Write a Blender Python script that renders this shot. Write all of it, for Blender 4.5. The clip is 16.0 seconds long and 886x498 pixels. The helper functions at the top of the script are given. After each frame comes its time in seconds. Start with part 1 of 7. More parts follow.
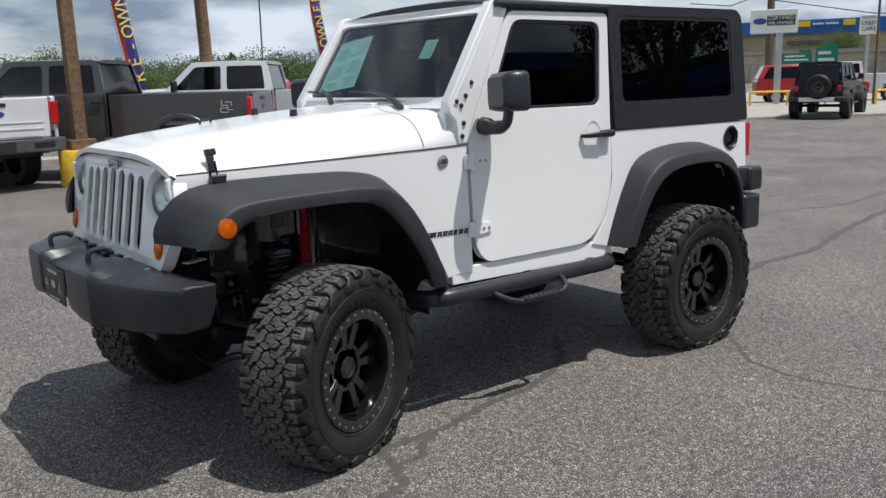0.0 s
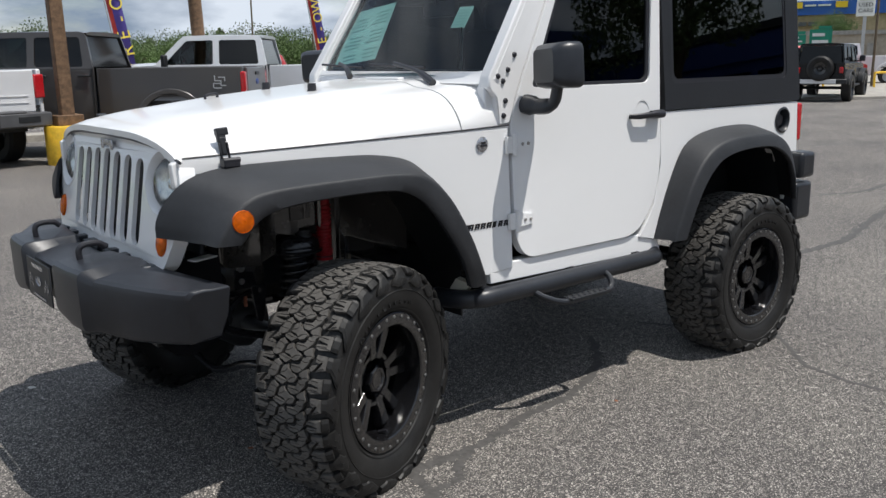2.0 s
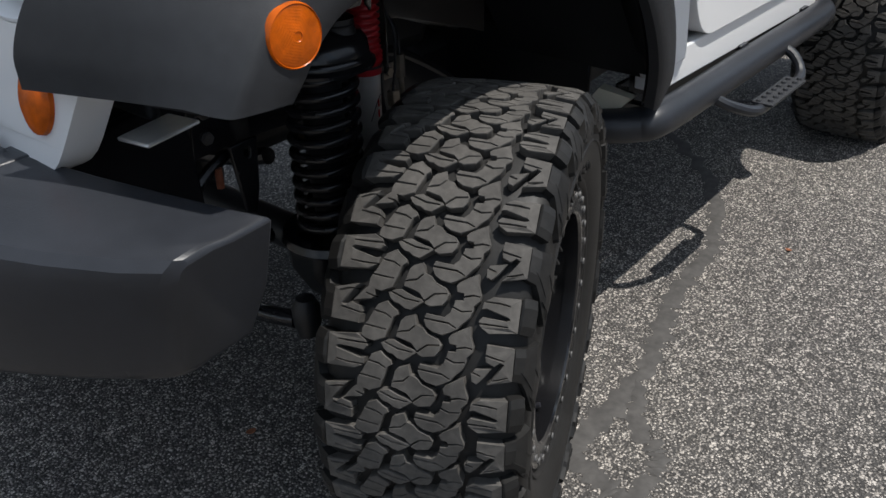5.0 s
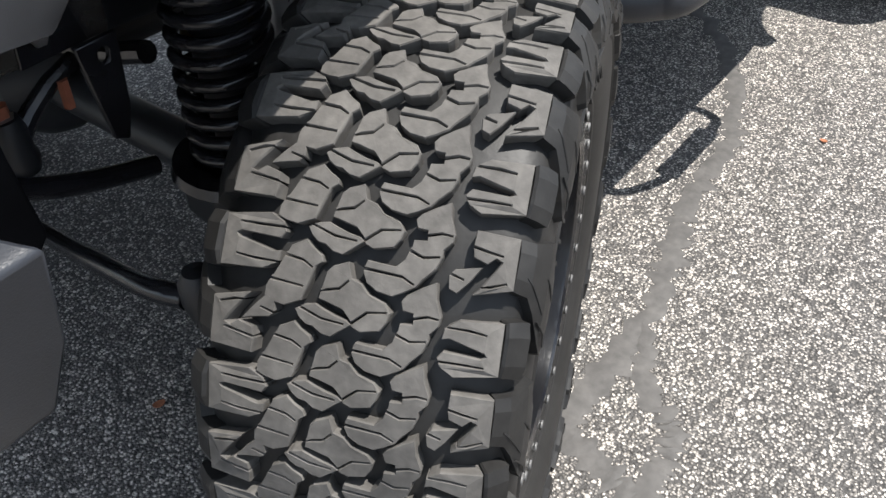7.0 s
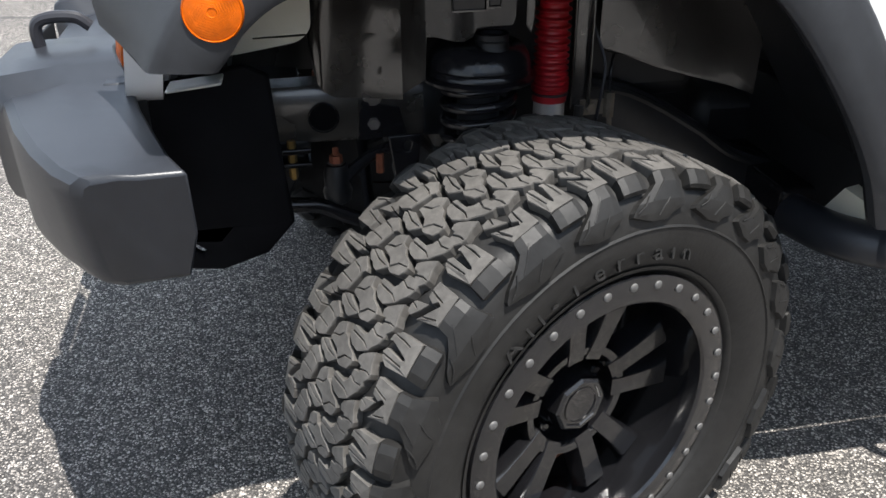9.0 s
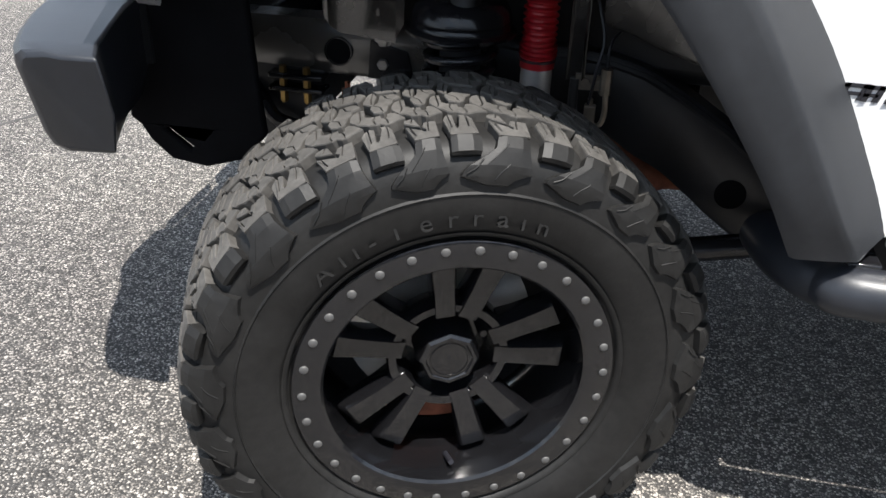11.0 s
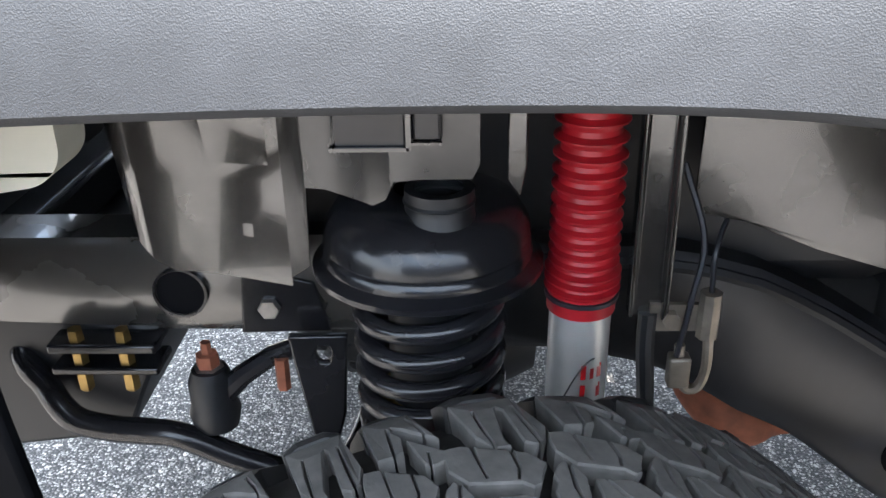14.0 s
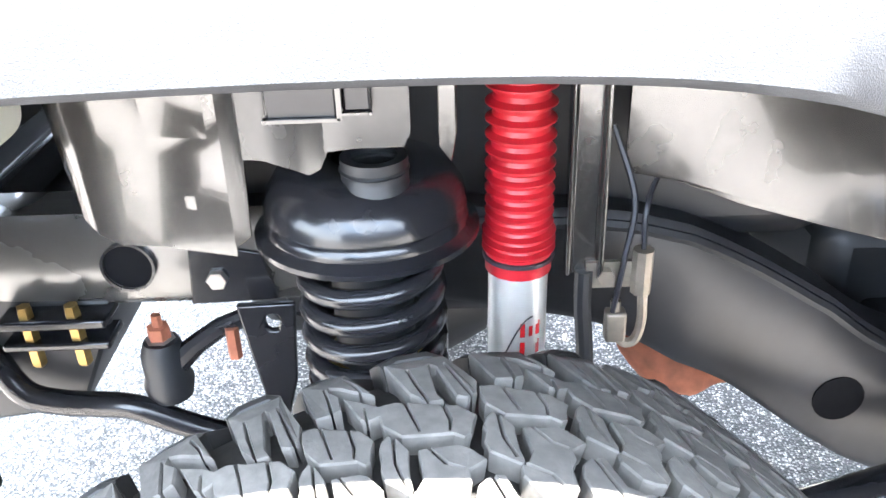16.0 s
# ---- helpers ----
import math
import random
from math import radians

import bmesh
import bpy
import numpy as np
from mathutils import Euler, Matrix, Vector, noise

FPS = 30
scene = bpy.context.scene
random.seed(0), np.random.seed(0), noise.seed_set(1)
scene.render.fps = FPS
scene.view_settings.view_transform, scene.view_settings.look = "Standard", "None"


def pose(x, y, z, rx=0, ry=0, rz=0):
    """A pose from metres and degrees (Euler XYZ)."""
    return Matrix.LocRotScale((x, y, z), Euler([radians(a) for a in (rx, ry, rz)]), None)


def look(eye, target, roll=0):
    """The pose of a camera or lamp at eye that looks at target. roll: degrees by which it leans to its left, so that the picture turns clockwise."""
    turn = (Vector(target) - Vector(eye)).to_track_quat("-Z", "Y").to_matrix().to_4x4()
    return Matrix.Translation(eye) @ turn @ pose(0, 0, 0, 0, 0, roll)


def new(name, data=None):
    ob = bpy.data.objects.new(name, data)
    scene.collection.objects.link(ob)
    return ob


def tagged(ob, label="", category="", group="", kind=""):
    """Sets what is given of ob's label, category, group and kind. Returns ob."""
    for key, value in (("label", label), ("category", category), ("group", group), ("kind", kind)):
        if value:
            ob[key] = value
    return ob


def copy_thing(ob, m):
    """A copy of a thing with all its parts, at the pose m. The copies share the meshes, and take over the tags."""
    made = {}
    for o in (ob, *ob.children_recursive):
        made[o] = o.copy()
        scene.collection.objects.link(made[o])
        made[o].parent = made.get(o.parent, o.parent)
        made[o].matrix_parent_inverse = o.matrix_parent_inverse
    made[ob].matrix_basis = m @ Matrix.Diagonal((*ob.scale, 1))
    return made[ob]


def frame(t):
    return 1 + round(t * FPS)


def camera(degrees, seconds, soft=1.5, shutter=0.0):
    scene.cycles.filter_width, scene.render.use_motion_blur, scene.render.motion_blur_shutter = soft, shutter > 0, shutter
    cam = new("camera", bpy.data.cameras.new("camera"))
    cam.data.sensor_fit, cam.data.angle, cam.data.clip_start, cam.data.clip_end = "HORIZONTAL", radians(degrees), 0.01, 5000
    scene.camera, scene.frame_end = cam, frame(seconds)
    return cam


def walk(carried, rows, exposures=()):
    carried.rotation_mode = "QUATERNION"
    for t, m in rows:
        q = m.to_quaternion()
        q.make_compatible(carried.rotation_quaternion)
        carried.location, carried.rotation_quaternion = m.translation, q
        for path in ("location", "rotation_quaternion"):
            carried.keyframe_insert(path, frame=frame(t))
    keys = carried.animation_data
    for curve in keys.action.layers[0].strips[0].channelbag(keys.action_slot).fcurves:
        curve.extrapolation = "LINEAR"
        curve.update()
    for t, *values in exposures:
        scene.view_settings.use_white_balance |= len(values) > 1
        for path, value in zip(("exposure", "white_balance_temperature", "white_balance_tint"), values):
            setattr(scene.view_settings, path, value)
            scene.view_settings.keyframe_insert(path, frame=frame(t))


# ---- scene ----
from mathutils.geometry import tessellate_polygon

cam = camera(54.00, 16.0)
EXPOSURES = [(0.0, 0.03), (3.5, 0.05), (4.5, -0.15), (5.5, 0.35), (6.8, 1.15), (8.0, 1.42), (8.5, 1.5), (9.0, 1.12), (9.7, 1.0), (11.8, 0.9), (12.5, 1.05), (13.0, 1.66), (13.5, 2.08), (14.0, 3.35), (14.5, 4.2), (15.5, 4.7), (16.0, 5.22)]
PATH = [
    (0, (-1.843, -3.825, 1.571), (-0.627, -2.283, 1.191), -1.39),
    (0.5, (-1.852, -3.822, 1.567), (-0.633, -2.283, 1.189), -0.74),
    (1, (-1.869, -3.762, 1.553), (-0.644, -2.230, 1.166), -0.04),
    (1.5, (-1.826, -3.607, 1.530), (-0.606, -2.081, 1.100), -0.17),
    (2, (-1.713, -3.334, 1.547), (-0.483, -1.816, 1.120), -0.78),
    (2.5, (-1.676, -3.039, 1.515), (-0.436, -1.526, 1.098), -0.81),
    (3, (-1.616, -2.678, 1.521), (-0.360, -1.181, 1.094), -1.02),
    (3.5, (-1.483, -2.378, 1.469), (-0.209, -0.902, 1.022), -1.82),
    (4, (-1.338, -2.089, 1.481), (-0.102, -0.669, 0.805), -1.54),
    (4.5, (-1.234, -1.775, 1.409), (0.095, -0.552, 0.550), -0.88),
    (7, (-0.726, -1.269, 1.199), (0.474, -0.339, -0.102), -0.76),
    (7.5, (-0.757, -1.330, 1.236), (0.441, -0.347, -0.028), -1.10),
    (8, (-0.744, -1.496, 1.283), (0.232, -0.295, 0.364), -3.80),
    (8.5, (-0.644, -1.769, 1.307), (0.011, -0.310, 0.482), -0.30),
    (9, (-0.419, -1.892, 1.271), (-0.125, -0.321, 0.441), -0.49),
    (9.5, (-0.188, -1.972, 1.241), (-0.154, -0.412, 0.345), 0.88),
    (12, (0.279, -1.927, 1.293), (-0.078, -0.392, 0.423), 1.01),
    (12.5, (0.112, -1.753, 1.308), (-0.257, -0.219, 0.441), 0.46),
    (13, (0.016, -1.560, 1.291), (-0.289, 0.009, 0.463), -1.20),
    (13.5, (-0.008, -1.291, 1.241), (-0.139, 0.308, 0.425), -0.49),
    (14, (-0.031, -1.096, 1.175), (-0.092, 0.523, 0.390), -1.13),
    (14.5, (-0.027, -1.041, 1.143), (-0.006, 0.573, 0.347), -1.51),
    (15, (-0.011, -1.022, 1.128), (-0.005, 0.582, 0.312), -1.69),
    (15.5, (-0.011, -1.019, 1.124), (0.016, 0.579, 0.296), -1.17),
    (16, (-0.007, -1.118, 1.184), (0.004, 0.470, 0.336), -1.85),
]
walk(cam, [(t, look(eye, target, roll)) for t, eye, target, roll in PATH], EXPOSURES)

# ---- light ----
SUN_AZ, SUN_EL = -62.0, 69.0          # degrees from +x, and above the horizon
world = bpy.data.worlds.new("sky")
scene.world = world
world.use_nodes = True
wn, wl = world.node_tree.nodes, world.node_tree.links
sky = wn.new("ShaderNodeTexSky")
sky.sky_type, sky.sun_disc = "NISHITA", False
sky.sun_elevation, sky.sun_rotation = radians(SUN_EL), radians(90 - SUN_AZ)
sky.air_density, sky.dust_density = 1.2, 0.8
wco, wmap = wn.new("ShaderNodeTexCoord"), wn.new("ShaderNodeMapping")
wmap.inputs["Scale"].default_value = (1.0, 1.0, 3.2)
wno, wra, wmx = wn.new("ShaderNodeTexNoise"), wn.new("ShaderNodeValToRGB"), wn.new("ShaderNodeMixRGB")
wno.inputs["Scale"].default_value, wno.inputs["Detail"].default_value, wno.inputs["Roughness"].default_value = 2.6, 8.0, 0.58
wra.color_ramp.elements[0].position, wra.color_ramp.elements[1].position = 0.28, 0.50
cno, cra = wn.new("ShaderNodeTexNoise"), wn.new("ShaderNodeValToRGB")
cno.inputs["Scale"].default_value, cno.inputs["Detail"].default_value = 5.5, 7.0
cra.color_ramp.elements[0].position, cra.color_ramp.elements[1].position = 0.42, 0.62
cra.color_ramp.elements[0].color, cra.color_ramp.elements[1].color = (1.7, 2.2, 2.95, 1), (5.2, 5.7, 6.4, 1)
wl.new(wco.outputs["Generated"], wmap.inputs["Vector"])
wl.new(wmap.outputs["Vector"], wno.inputs["Vector"])
wl.new(wmap.outputs["Vector"], cno.inputs["Vector"])
wl.new(wno.outputs["Fac"], wra.inputs["Fac"])
wl.new(cno.outputs["Fac"], cra.inputs["Fac"])
wl.new(wra.outputs["Color"], wmx.inputs["Fac"])
wl.new(sky.outputs["Color"], wmx.inputs["Color1"])
wl.new(cra.outputs["Color"], wmx.inputs["Color2"])
wl.new(wmx.outputs["Color"], wn["Background"].inputs["Color"])
wn["Background"].inputs["Strength"].default_value = 0.138
sun = new("sun", bpy.data.lights.new("sun", "SUN"))
sun.data.energy, sun.data.angle, sun.data.color = 4.4, radians(0.55), (1.0, 0.965, 0.915)
sun.matrix_basis = look((0, 0, 0), (-math.cos(radians(SUN_EL)) * math.cos(radians(SUN_AZ)), -math.cos(radians(SUN_EL)) * math.sin(radians(SUN_AZ)), -math.sin(radians(SUN_EL))))

# ---- materials ----
def mat(name, color, rough=0.5, metal=0.0, var=0.15, scale=6.0, bump=0.0, bscale=200.0, coat=0.0, spec=0.5, grain=0.0, gscale=120.0, dist=0.002, rvar=0.0, kind="noise"):
    """A surface with broad variation, fine grain and relief."""
    m = bpy.data.materials.new(name)
    m.use_nodes = True
    n, l = m.node_tree.nodes, m.node_tree.links
    b = n["Principled BSDF"]
    b.inputs["Roughness"].default_value, b.inputs["Metallic"].default_value = rough, metal
    b.inputs["Coat Weight"].default_value, b.inputs["Coat Roughness"].default_value = coat, 0.04
    b.inputs["Specular IOR Level"].default_value = spec
    co = n.new("ShaderNodeTexCoord")
    no = n.new("ShaderNodeTexNoise")
    no.inputs["Scale"].default_value, no.inputs["Detail"].default_value = scale, 6.0
    l.new(co.outputs["Object"], no.inputs["Vector"])
    ra = n.new("ShaderNodeValToRGB")
    ra.color_ramp.elements[0].position, ra.color_ramp.elements[1].position = 0.3, 0.7
    lo = [max(0.0, c * (1 - var)) for c in color]
    hi = [min(1.0, c * (1 + var)) for c in color]
    ra.color_ramp.elements[0].color, ra.color_ramp.elements[1].color = (*lo, 1), (*hi, 1)
    l.new(no.outputs["Fac"], ra.inputs["Fac"])
    out = ra.outputs["Color"]
    if grain:
        g = n.new("ShaderNodeTexNoise")
        g.inputs["Scale"].default_value, g.inputs["Detail"].default_value = gscale, 4.0
        l.new(co.outputs["Object"], g.inputs["Vector"])
        mx = n.new("ShaderNodeMixRGB")
        mx.blend_type, mx.inputs["Fac"].default_value = "OVERLAY", grain
        l.new(out, mx.inputs["Color1"]), l.new(g.outputs["Fac"], mx.inputs["Color2"])
        out = mx.outputs["Color"]
    l.new(out, b.inputs["Base Color"])
    if rvar:
        mr = n.new("ShaderNodeMapRange")
        mr.inputs["To Min"].default_value, mr.inputs["To Max"].default_value = max(0.02, rough - rvar), min(1, rough + rvar)
        l.new(no.outputs["Fac"], mr.inputs["Value"]), l.new(mr.outputs["Result"], b.inputs["Roughness"])
    if bump:
        t = n.new("ShaderNodeTexVoronoi" if kind == "cells" else "ShaderNodeTexNoise")
        t.inputs["Scale"].default_value = bscale
        l.new(co.outputs["Object"], t.inputs["Vector"])
        bp = n.new("ShaderNodeBump")
        bp.inputs["Strength"].default_value, bp.inputs["Distance"].default_value = bump, dist
        l.new(t.outputs["Distance" if kind == "cells" else "Fac"], bp.inputs["Height"])
        l.new(bp.outputs["Normal"], b.inputs["Normal"])
    return m

def glass(name, color, clear):
    """A pane: a gloss over a tinted see-through."""
    m = bpy.data.materials.new(name)
    m.use_nodes = True
    n, l = m.node_tree.nodes, m.node_tree.links
    n.remove(n["Principled BSDF"])
    tr, gl, mx, fr = n.new("ShaderNodeBsdfTransparent"), n.new("ShaderNodeBsdfGlossy"), n.new("ShaderNodeMixShader"), n.new("ShaderNodeFresnel")
    tr.inputs["Color"].default_value = (*[c * clear for c in color], 1)
    gl.inputs["Roughness"].default_value, fr.inputs["IOR"].default_value = 0.015, 1.52
    l.new(fr.outputs["Fac"], mx.inputs["Fac"]), l.new(tr.outputs["BSDF"], mx.inputs[1]), l.new(gl.outputs["BSDF"], mx.inputs[2])
    l.new(mx.outputs["Shader"], n["Material Output"].inputs["Surface"])
    return m

def asphalt(name, dark, light, tone):
    m = bpy.data.materials.new(name)
    m.use_nodes = True
    n, l = m.node_tree.nodes, m.node_tree.links
    b = n["Principled BSDF"]
    b.inputs["Roughness"].default_value, b.inputs["Specular IOR Level"].default_value = 0.82, 0.35
    co = n.new("ShaderNodeTexCoord")
    vo = n.new("ShaderNodeTexVoronoi")
    vo.inputs["Scale"].default_value = 185.0
    wob, mxv = n.new("ShaderNodeTexNoise"), n.new("ShaderNodeVectorMath")
    wob.inputs["Scale"].default_value, wob.inputs["Detail"].default_value = 90.0, 3.0
    mxv.operation = "MULTIPLY_ADD"
    mxv.inputs[1].default_value = (0.007, 0.007, 0.007)
    l.new(co.outputs["Object"], wob.inputs["Vector"]), l.new(wob.outputs["Color"], mxv.inputs[0]), l.new(co.outputs["Object"], mxv.inputs[2])
    l.new(mxv.outputs["Vector"], vo.inputs["Vector"])
    cell = n.new("ShaderNodeSeparateColor")
    l.new(vo.outputs["Color"], cell.inputs["Color"])
    ra = n.new("ShaderNodeValToRGB")
    e = ra.color_ramp.elements
    e[0].position, e[0].color, e[1].position, e[1].color = 0.12, (*dark, 1), 0.9, (*light, 1)
    mid = ra.color_ramp.elements.new(0.60)
    mid.color = (*[0.62 * d + 0.38 * s for d, s in zip(dark, light)], 1)
    l.new(cell.outputs["Red"], ra.inputs["Fac"])
    # binder between the stones
    edge, mxb = n.new("ShaderNodeMapRange"), n.new("ShaderNodeMixRGB")
    edge.inputs["From Min"].default_value, edge.inputs["From Max"].default_value = 0.32, 0.62
    l.new(vo.outputs["Distance"], edge.inputs["Value"]), l.new(edge.outputs["Result"], mxb.inputs["Fac"])
    mxb.inputs["Color2"].default_value = (*[d * 0.8 for d in dark], 1)
    l.new(ra.outputs["Color"], mxb.inputs["Color1"])
    # scattered larger pale stones
    peb, pcol, near, few, both_, mxp = n.new("ShaderNodeTexVoronoi"), n.new("ShaderNodeSeparateColor"), n.new("ShaderNodeMapRange"), n.new("ShaderNodeMapRange"), n.new("ShaderNodeMath"), n.new("ShaderNodeMixRGB")
    peb.inputs["Scale"].default_value = 72.0
    near.inputs["From Min"].default_value, near.inputs["From Max"].default_value, near.inputs["To Min"].default_value, near.inputs["To Max"].default_value = 0.24, 0.36, 0.85, 0.0
    few.inputs["From Min"].default_value, few.inputs["From Max"].default_value = 0.66, 0.80
    both_.operation = "MULTIPLY"
    mxp.inputs["Color2"].default_value = (*[min(0.75, c * 0.95) for c in light], 1)
    l.new(mxv.outputs["Vector"], peb.inputs["Vector"]), l.new(peb.outputs["Color"], pcol.inputs["Color"])
    l.new(peb.outputs["Distance"], near.inputs["Value"]), l.new(pcol.outputs["Green"], few.inputs["Value"])
    l.new(near.outputs["Result"], both_.inputs[0]), l.new(few.outputs["Result"], both_.inputs[1])
    l.new(both_.outputs["Value"], mxp.inputs["Fac"]), l.new(mxb.outputs["Color"], mxp.inputs["Color1"])
    big = n.new("ShaderNodeTexNoise")
    big.inputs["Scale"].default_value, big.inputs["Detail"].default_value = 0.7, 10.0
    l.new(co.outputs["Object"], big.inputs["Vector"])
    br = n.new("ShaderNodeValToRGB")
    br.color_ramp.elements[0].position, br.color_ramp.elements[1].position = 0.3, 0.72
    br.color_ramp.elements[0].color, br.color_ramp.elements[1].color = (tone[0] * 1.03, tone[0] * 0.99, tone[0] * 1.01, 1), (tone[1] * 1.035, tone[1], tone[1] * 0.97, 1)
    l.new(big.outputs["Fac"], br.inputs["Fac"])
    mu = n.new("ShaderNodeMixRGB")
    mu.blend_type, mu.inputs["Fac"].default_value = "MULTIPLY", 1.0
    mott, mrm, mum = n.new("ShaderNodeTexNoise"), n.new("ShaderNodeMapRange"), n.new("ShaderNodeMixRGB")
    mott.inputs["Scale"].default_value, mott.inputs["Detail"].default_value, mott.inputs["Roughness"].default_value = 26.0, 5.0, 0.65
    mrm.inputs["From Min"].default_value, mrm.inputs["From Max"].default_value, mrm.inputs["To Min"].default_value, mrm.inputs["To Max"].default_value = 0.3, 0.7, 0.58, 1.38
    mum.blend_type, mum.inputs["Fac"].default_value = "MULTIPLY", 1.0
    l.new(co.outputs["Object"], mott.inputs["Vector"]), l.new(mott.outputs["Fac"], mrm.inputs["Value"])
    l.new(mxp.outputs["Color"], mum.inputs["Color1"]), l.new(mrm.outputs["Result"], mum.inputs["Color2"])
    l.new(mum.outputs["Color"], mu.inputs["Color1"]), l.new(br.outputs["Color"], mu.inputs["Color2"])
    l.new(mu.outputs["Color"], b.inputs["Base Color"])
    bp = n.new("ShaderNodeBump")
    bp.invert = True
    bp.inputs["Strength"].default_value, bp.inputs["Distance"].default_value = 1.0, 0.005
    l.new(vo.outputs["Distance"], bp.inputs["Height"]), l.new(bp.outputs["Normal"], b.inputs["Normal"])
    return m

WHITE = mat("white_paint", (0.80, 0.80, 0.80), 0.28, var=0.015, scale=2, coat=0.6, bump=0.02, bscale=900, dist=0.0004)
FLARE = mat("textured_grey_plastic", (0.024, 0.0255, 0.029), 0.54, var=0.22, scale=5, spec=0.4, bump=0.42, bscale=1500, dist=0.0005, kind="cells", rvar=0.07, grain=0.25, gscale=60)
BUMPER = mat("dark_bumper_plastic", (0.019, 0.021, 0.026), 0.36, var=0.25, scale=4, bump=0.25, bscale=500, dist=0.0008, rvar=0.08, grain=0.2, gscale=40)
HARDTOP = mat("grained_black_hardtop", (0.012, 0.013, 0.016), 0.5, var=0.2, scale=3, bump=0.3, bscale=350, dist=0.001)
RUBBER = mat("tyre_rubber", (0.0155, 0.0150, 0.0145), 0.52, var=0.28, scale=9, spec=0.32, bump=0.25, bscale=160, dist=0.0010, rvar=0.08, grain=0.45, gscale=70)
TREAD = mat("worn_tread_rubber", (0.078, 0.073, 0.067), 0.82, var=0.30, scale=14, bump=0.30, bscale=220, dist=0.0012, grain=0.5, gscale=90)
GROOVE = mat("tread_groove_rubber", (0.020, 0.020, 0.020), 0.8, var=0.25, scale=10)
RIM = mat("gloss_black_wheel", (0.007, 0.007, 0.008), 0.20, coat=0.6, var=0.2, scale=8, rvar=0.08, bump=0.05, bscale=500)
BOLT = mat("zinc_bolt", (0.42, 0.40, 0.38), 0.38, metal=0.9, var=0.2, scale=60)
STEEL = mat("bare_steel", (0.62, 0.61, 0.59), 0.32, metal=0.6, var=0.12, scale=20, rvar=0.08)
CHROME = mat("chrome", (0.75, 0.75, 0.76), 0.12, metal=1.0, var=0.05)
BLACK = mat("black_chassis_enamel", (0.013, 0.013, 0.015), 0.20, var=0.35, scale=9, rvar=0.1, bump=0.08, bscale=60)
INNER = mat("dusty_black_inner_fender", (0.034, 0.031, 0.028), 0.20, var=0.40, scale=9, grain=0.35, gscale=35, rvar=0.10, bump=0.14, bscale=9, dist=0.012, spec=1.0, coat=0.6)
LINER = mat("black_liner_plastic", (0.012, 0.013, 0.015), 0.48, var=0.3, scale=6)
RED = mat("red_shock_boot", (0.40, 0.010, 0.018), 0.42, var=0.18, scale=25)
AMBER = mat("amber_lens", (0.52, 0.095, 0.001), 0.24, var=0.30, scale=55, bump=0.12, bscale=600, dist=0.0008, kind="cells", spec=0.3)
REDLENS = mat("red_lens", (0.45, 0.01, 0.015), 0.15, var=0.15, scale=30, coat=0.5)
LENS = mat("headlamp_reflector", (0.90, 0.93, 0.95), 0.16, metal=0.75, var=0.2, scale=28, bump=0.4, bscale=55, dist=0.004)
PANE = glass("dark_tinted_glass", (0.75, 0.9, 1.0), 0.09)
SCREEN = glass("windscreen_glass", (0.62, 0.84, 0.92), 0.62)
CLEAR = glass("clear_glass", (0.95, 0.97, 0.96), 0.9)
CABIN = mat("dark_cabin_trim", (0.020, 0.021, 0.024), 0.7, var=0.2, scale=8)
PAPER = mat("pale_green_paper", (0.52, 0.76, 0.68), 0.8, var=0.04, scale=8)
INK = mat("grey_print", (0.45, 0.67, 0.60), 0.8, var=0.05)
SILVERTXT = mat("silver_badge", (0.48, 0.48, 0.50), 0.25, metal=0.8, var=0.1, scale=40)
BLACKTXT = mat("black_decal", (0.02, 0.02, 0.025), 0.4, var=0.1)
CREAM = mat("cream_washer_tank", (0.62, 0.60, 0.50), 0.5, var=0.1, scale=9)
RUST = mat("rusty_iron", (0.23, 0.075, 0.040), 0.8, var=0.4, scale=30, bump=0.3, bscale=90, dist=0.002)
BRASS = mat("yellow_zinc", (0.30, 0.20, 0.07), 0.35, metal=0.8, var=0.25, scale=50)
GROUND = asphalt("worn_asphalt", (0.085, 0.083, 0.080), (0.66, 0.625, 0.570), (0.68, 1.06))
# near black: shade inside the rail's holes as colour; also the splash shield
SHADEBLACK = mat("hole_shade_and_shield_black", (0.006, 0.006, 0.007), 0.85, var=0.3, scale=8, spec=0.08)
# same black rail, base colour lifted to carry the reflected ground
RAILSHEEN = mat("black_rail_with_reflection", (0.058, 0.053, 0.047), 0.27, var=0.3, scale=6, rvar=0.1, bump=0.15, bscale=14, dist=0.006, spec=1.0, coat=0.6)
# inner wing paint made darker, standing in for a dark reflection
BRACKET = mat("bracket_with_dark_reflection", (0.024, 0.023, 0.022), 0.24, var=0.4, scale=9, spec=0.8, rvar=0.1, grain=0.3, gscale=40, bump=0.08, bscale=10, dist=0.01)
RAILDARK = mat("satin_black_chassis", (0.014, 0.015, 0.018), 0.38, var=0.35, scale=8, rvar=0.1, grain=0.3, gscale=50, bump=0.06, bscale=40)
GREYMETAL = mat("grey_zinc", (0.25, 0.215, 0.175), 0.42, metal=0.6, var=0.25, scale=40)
RINGBOLT = mat("dull_ring_bolt", (0.13, 0.128, 0.125), 0.55, metal=0.3, var=0.25, scale=60)
TAR = mat("crack_sealer_tar", (0.070, 0.066, 0.062), 0.75, var=0.25, scale=20, bump=0.35, bscale=150, dist=0.002, grain=0.4, gscale=60)
WOOD = mat("weathered_timber_post", (0.15, 0.088, 0.048), 0.8, var=0.35, scale=14, bump=0.4, bscale=60, dist=0.003, grain=0.4, gscale=40)
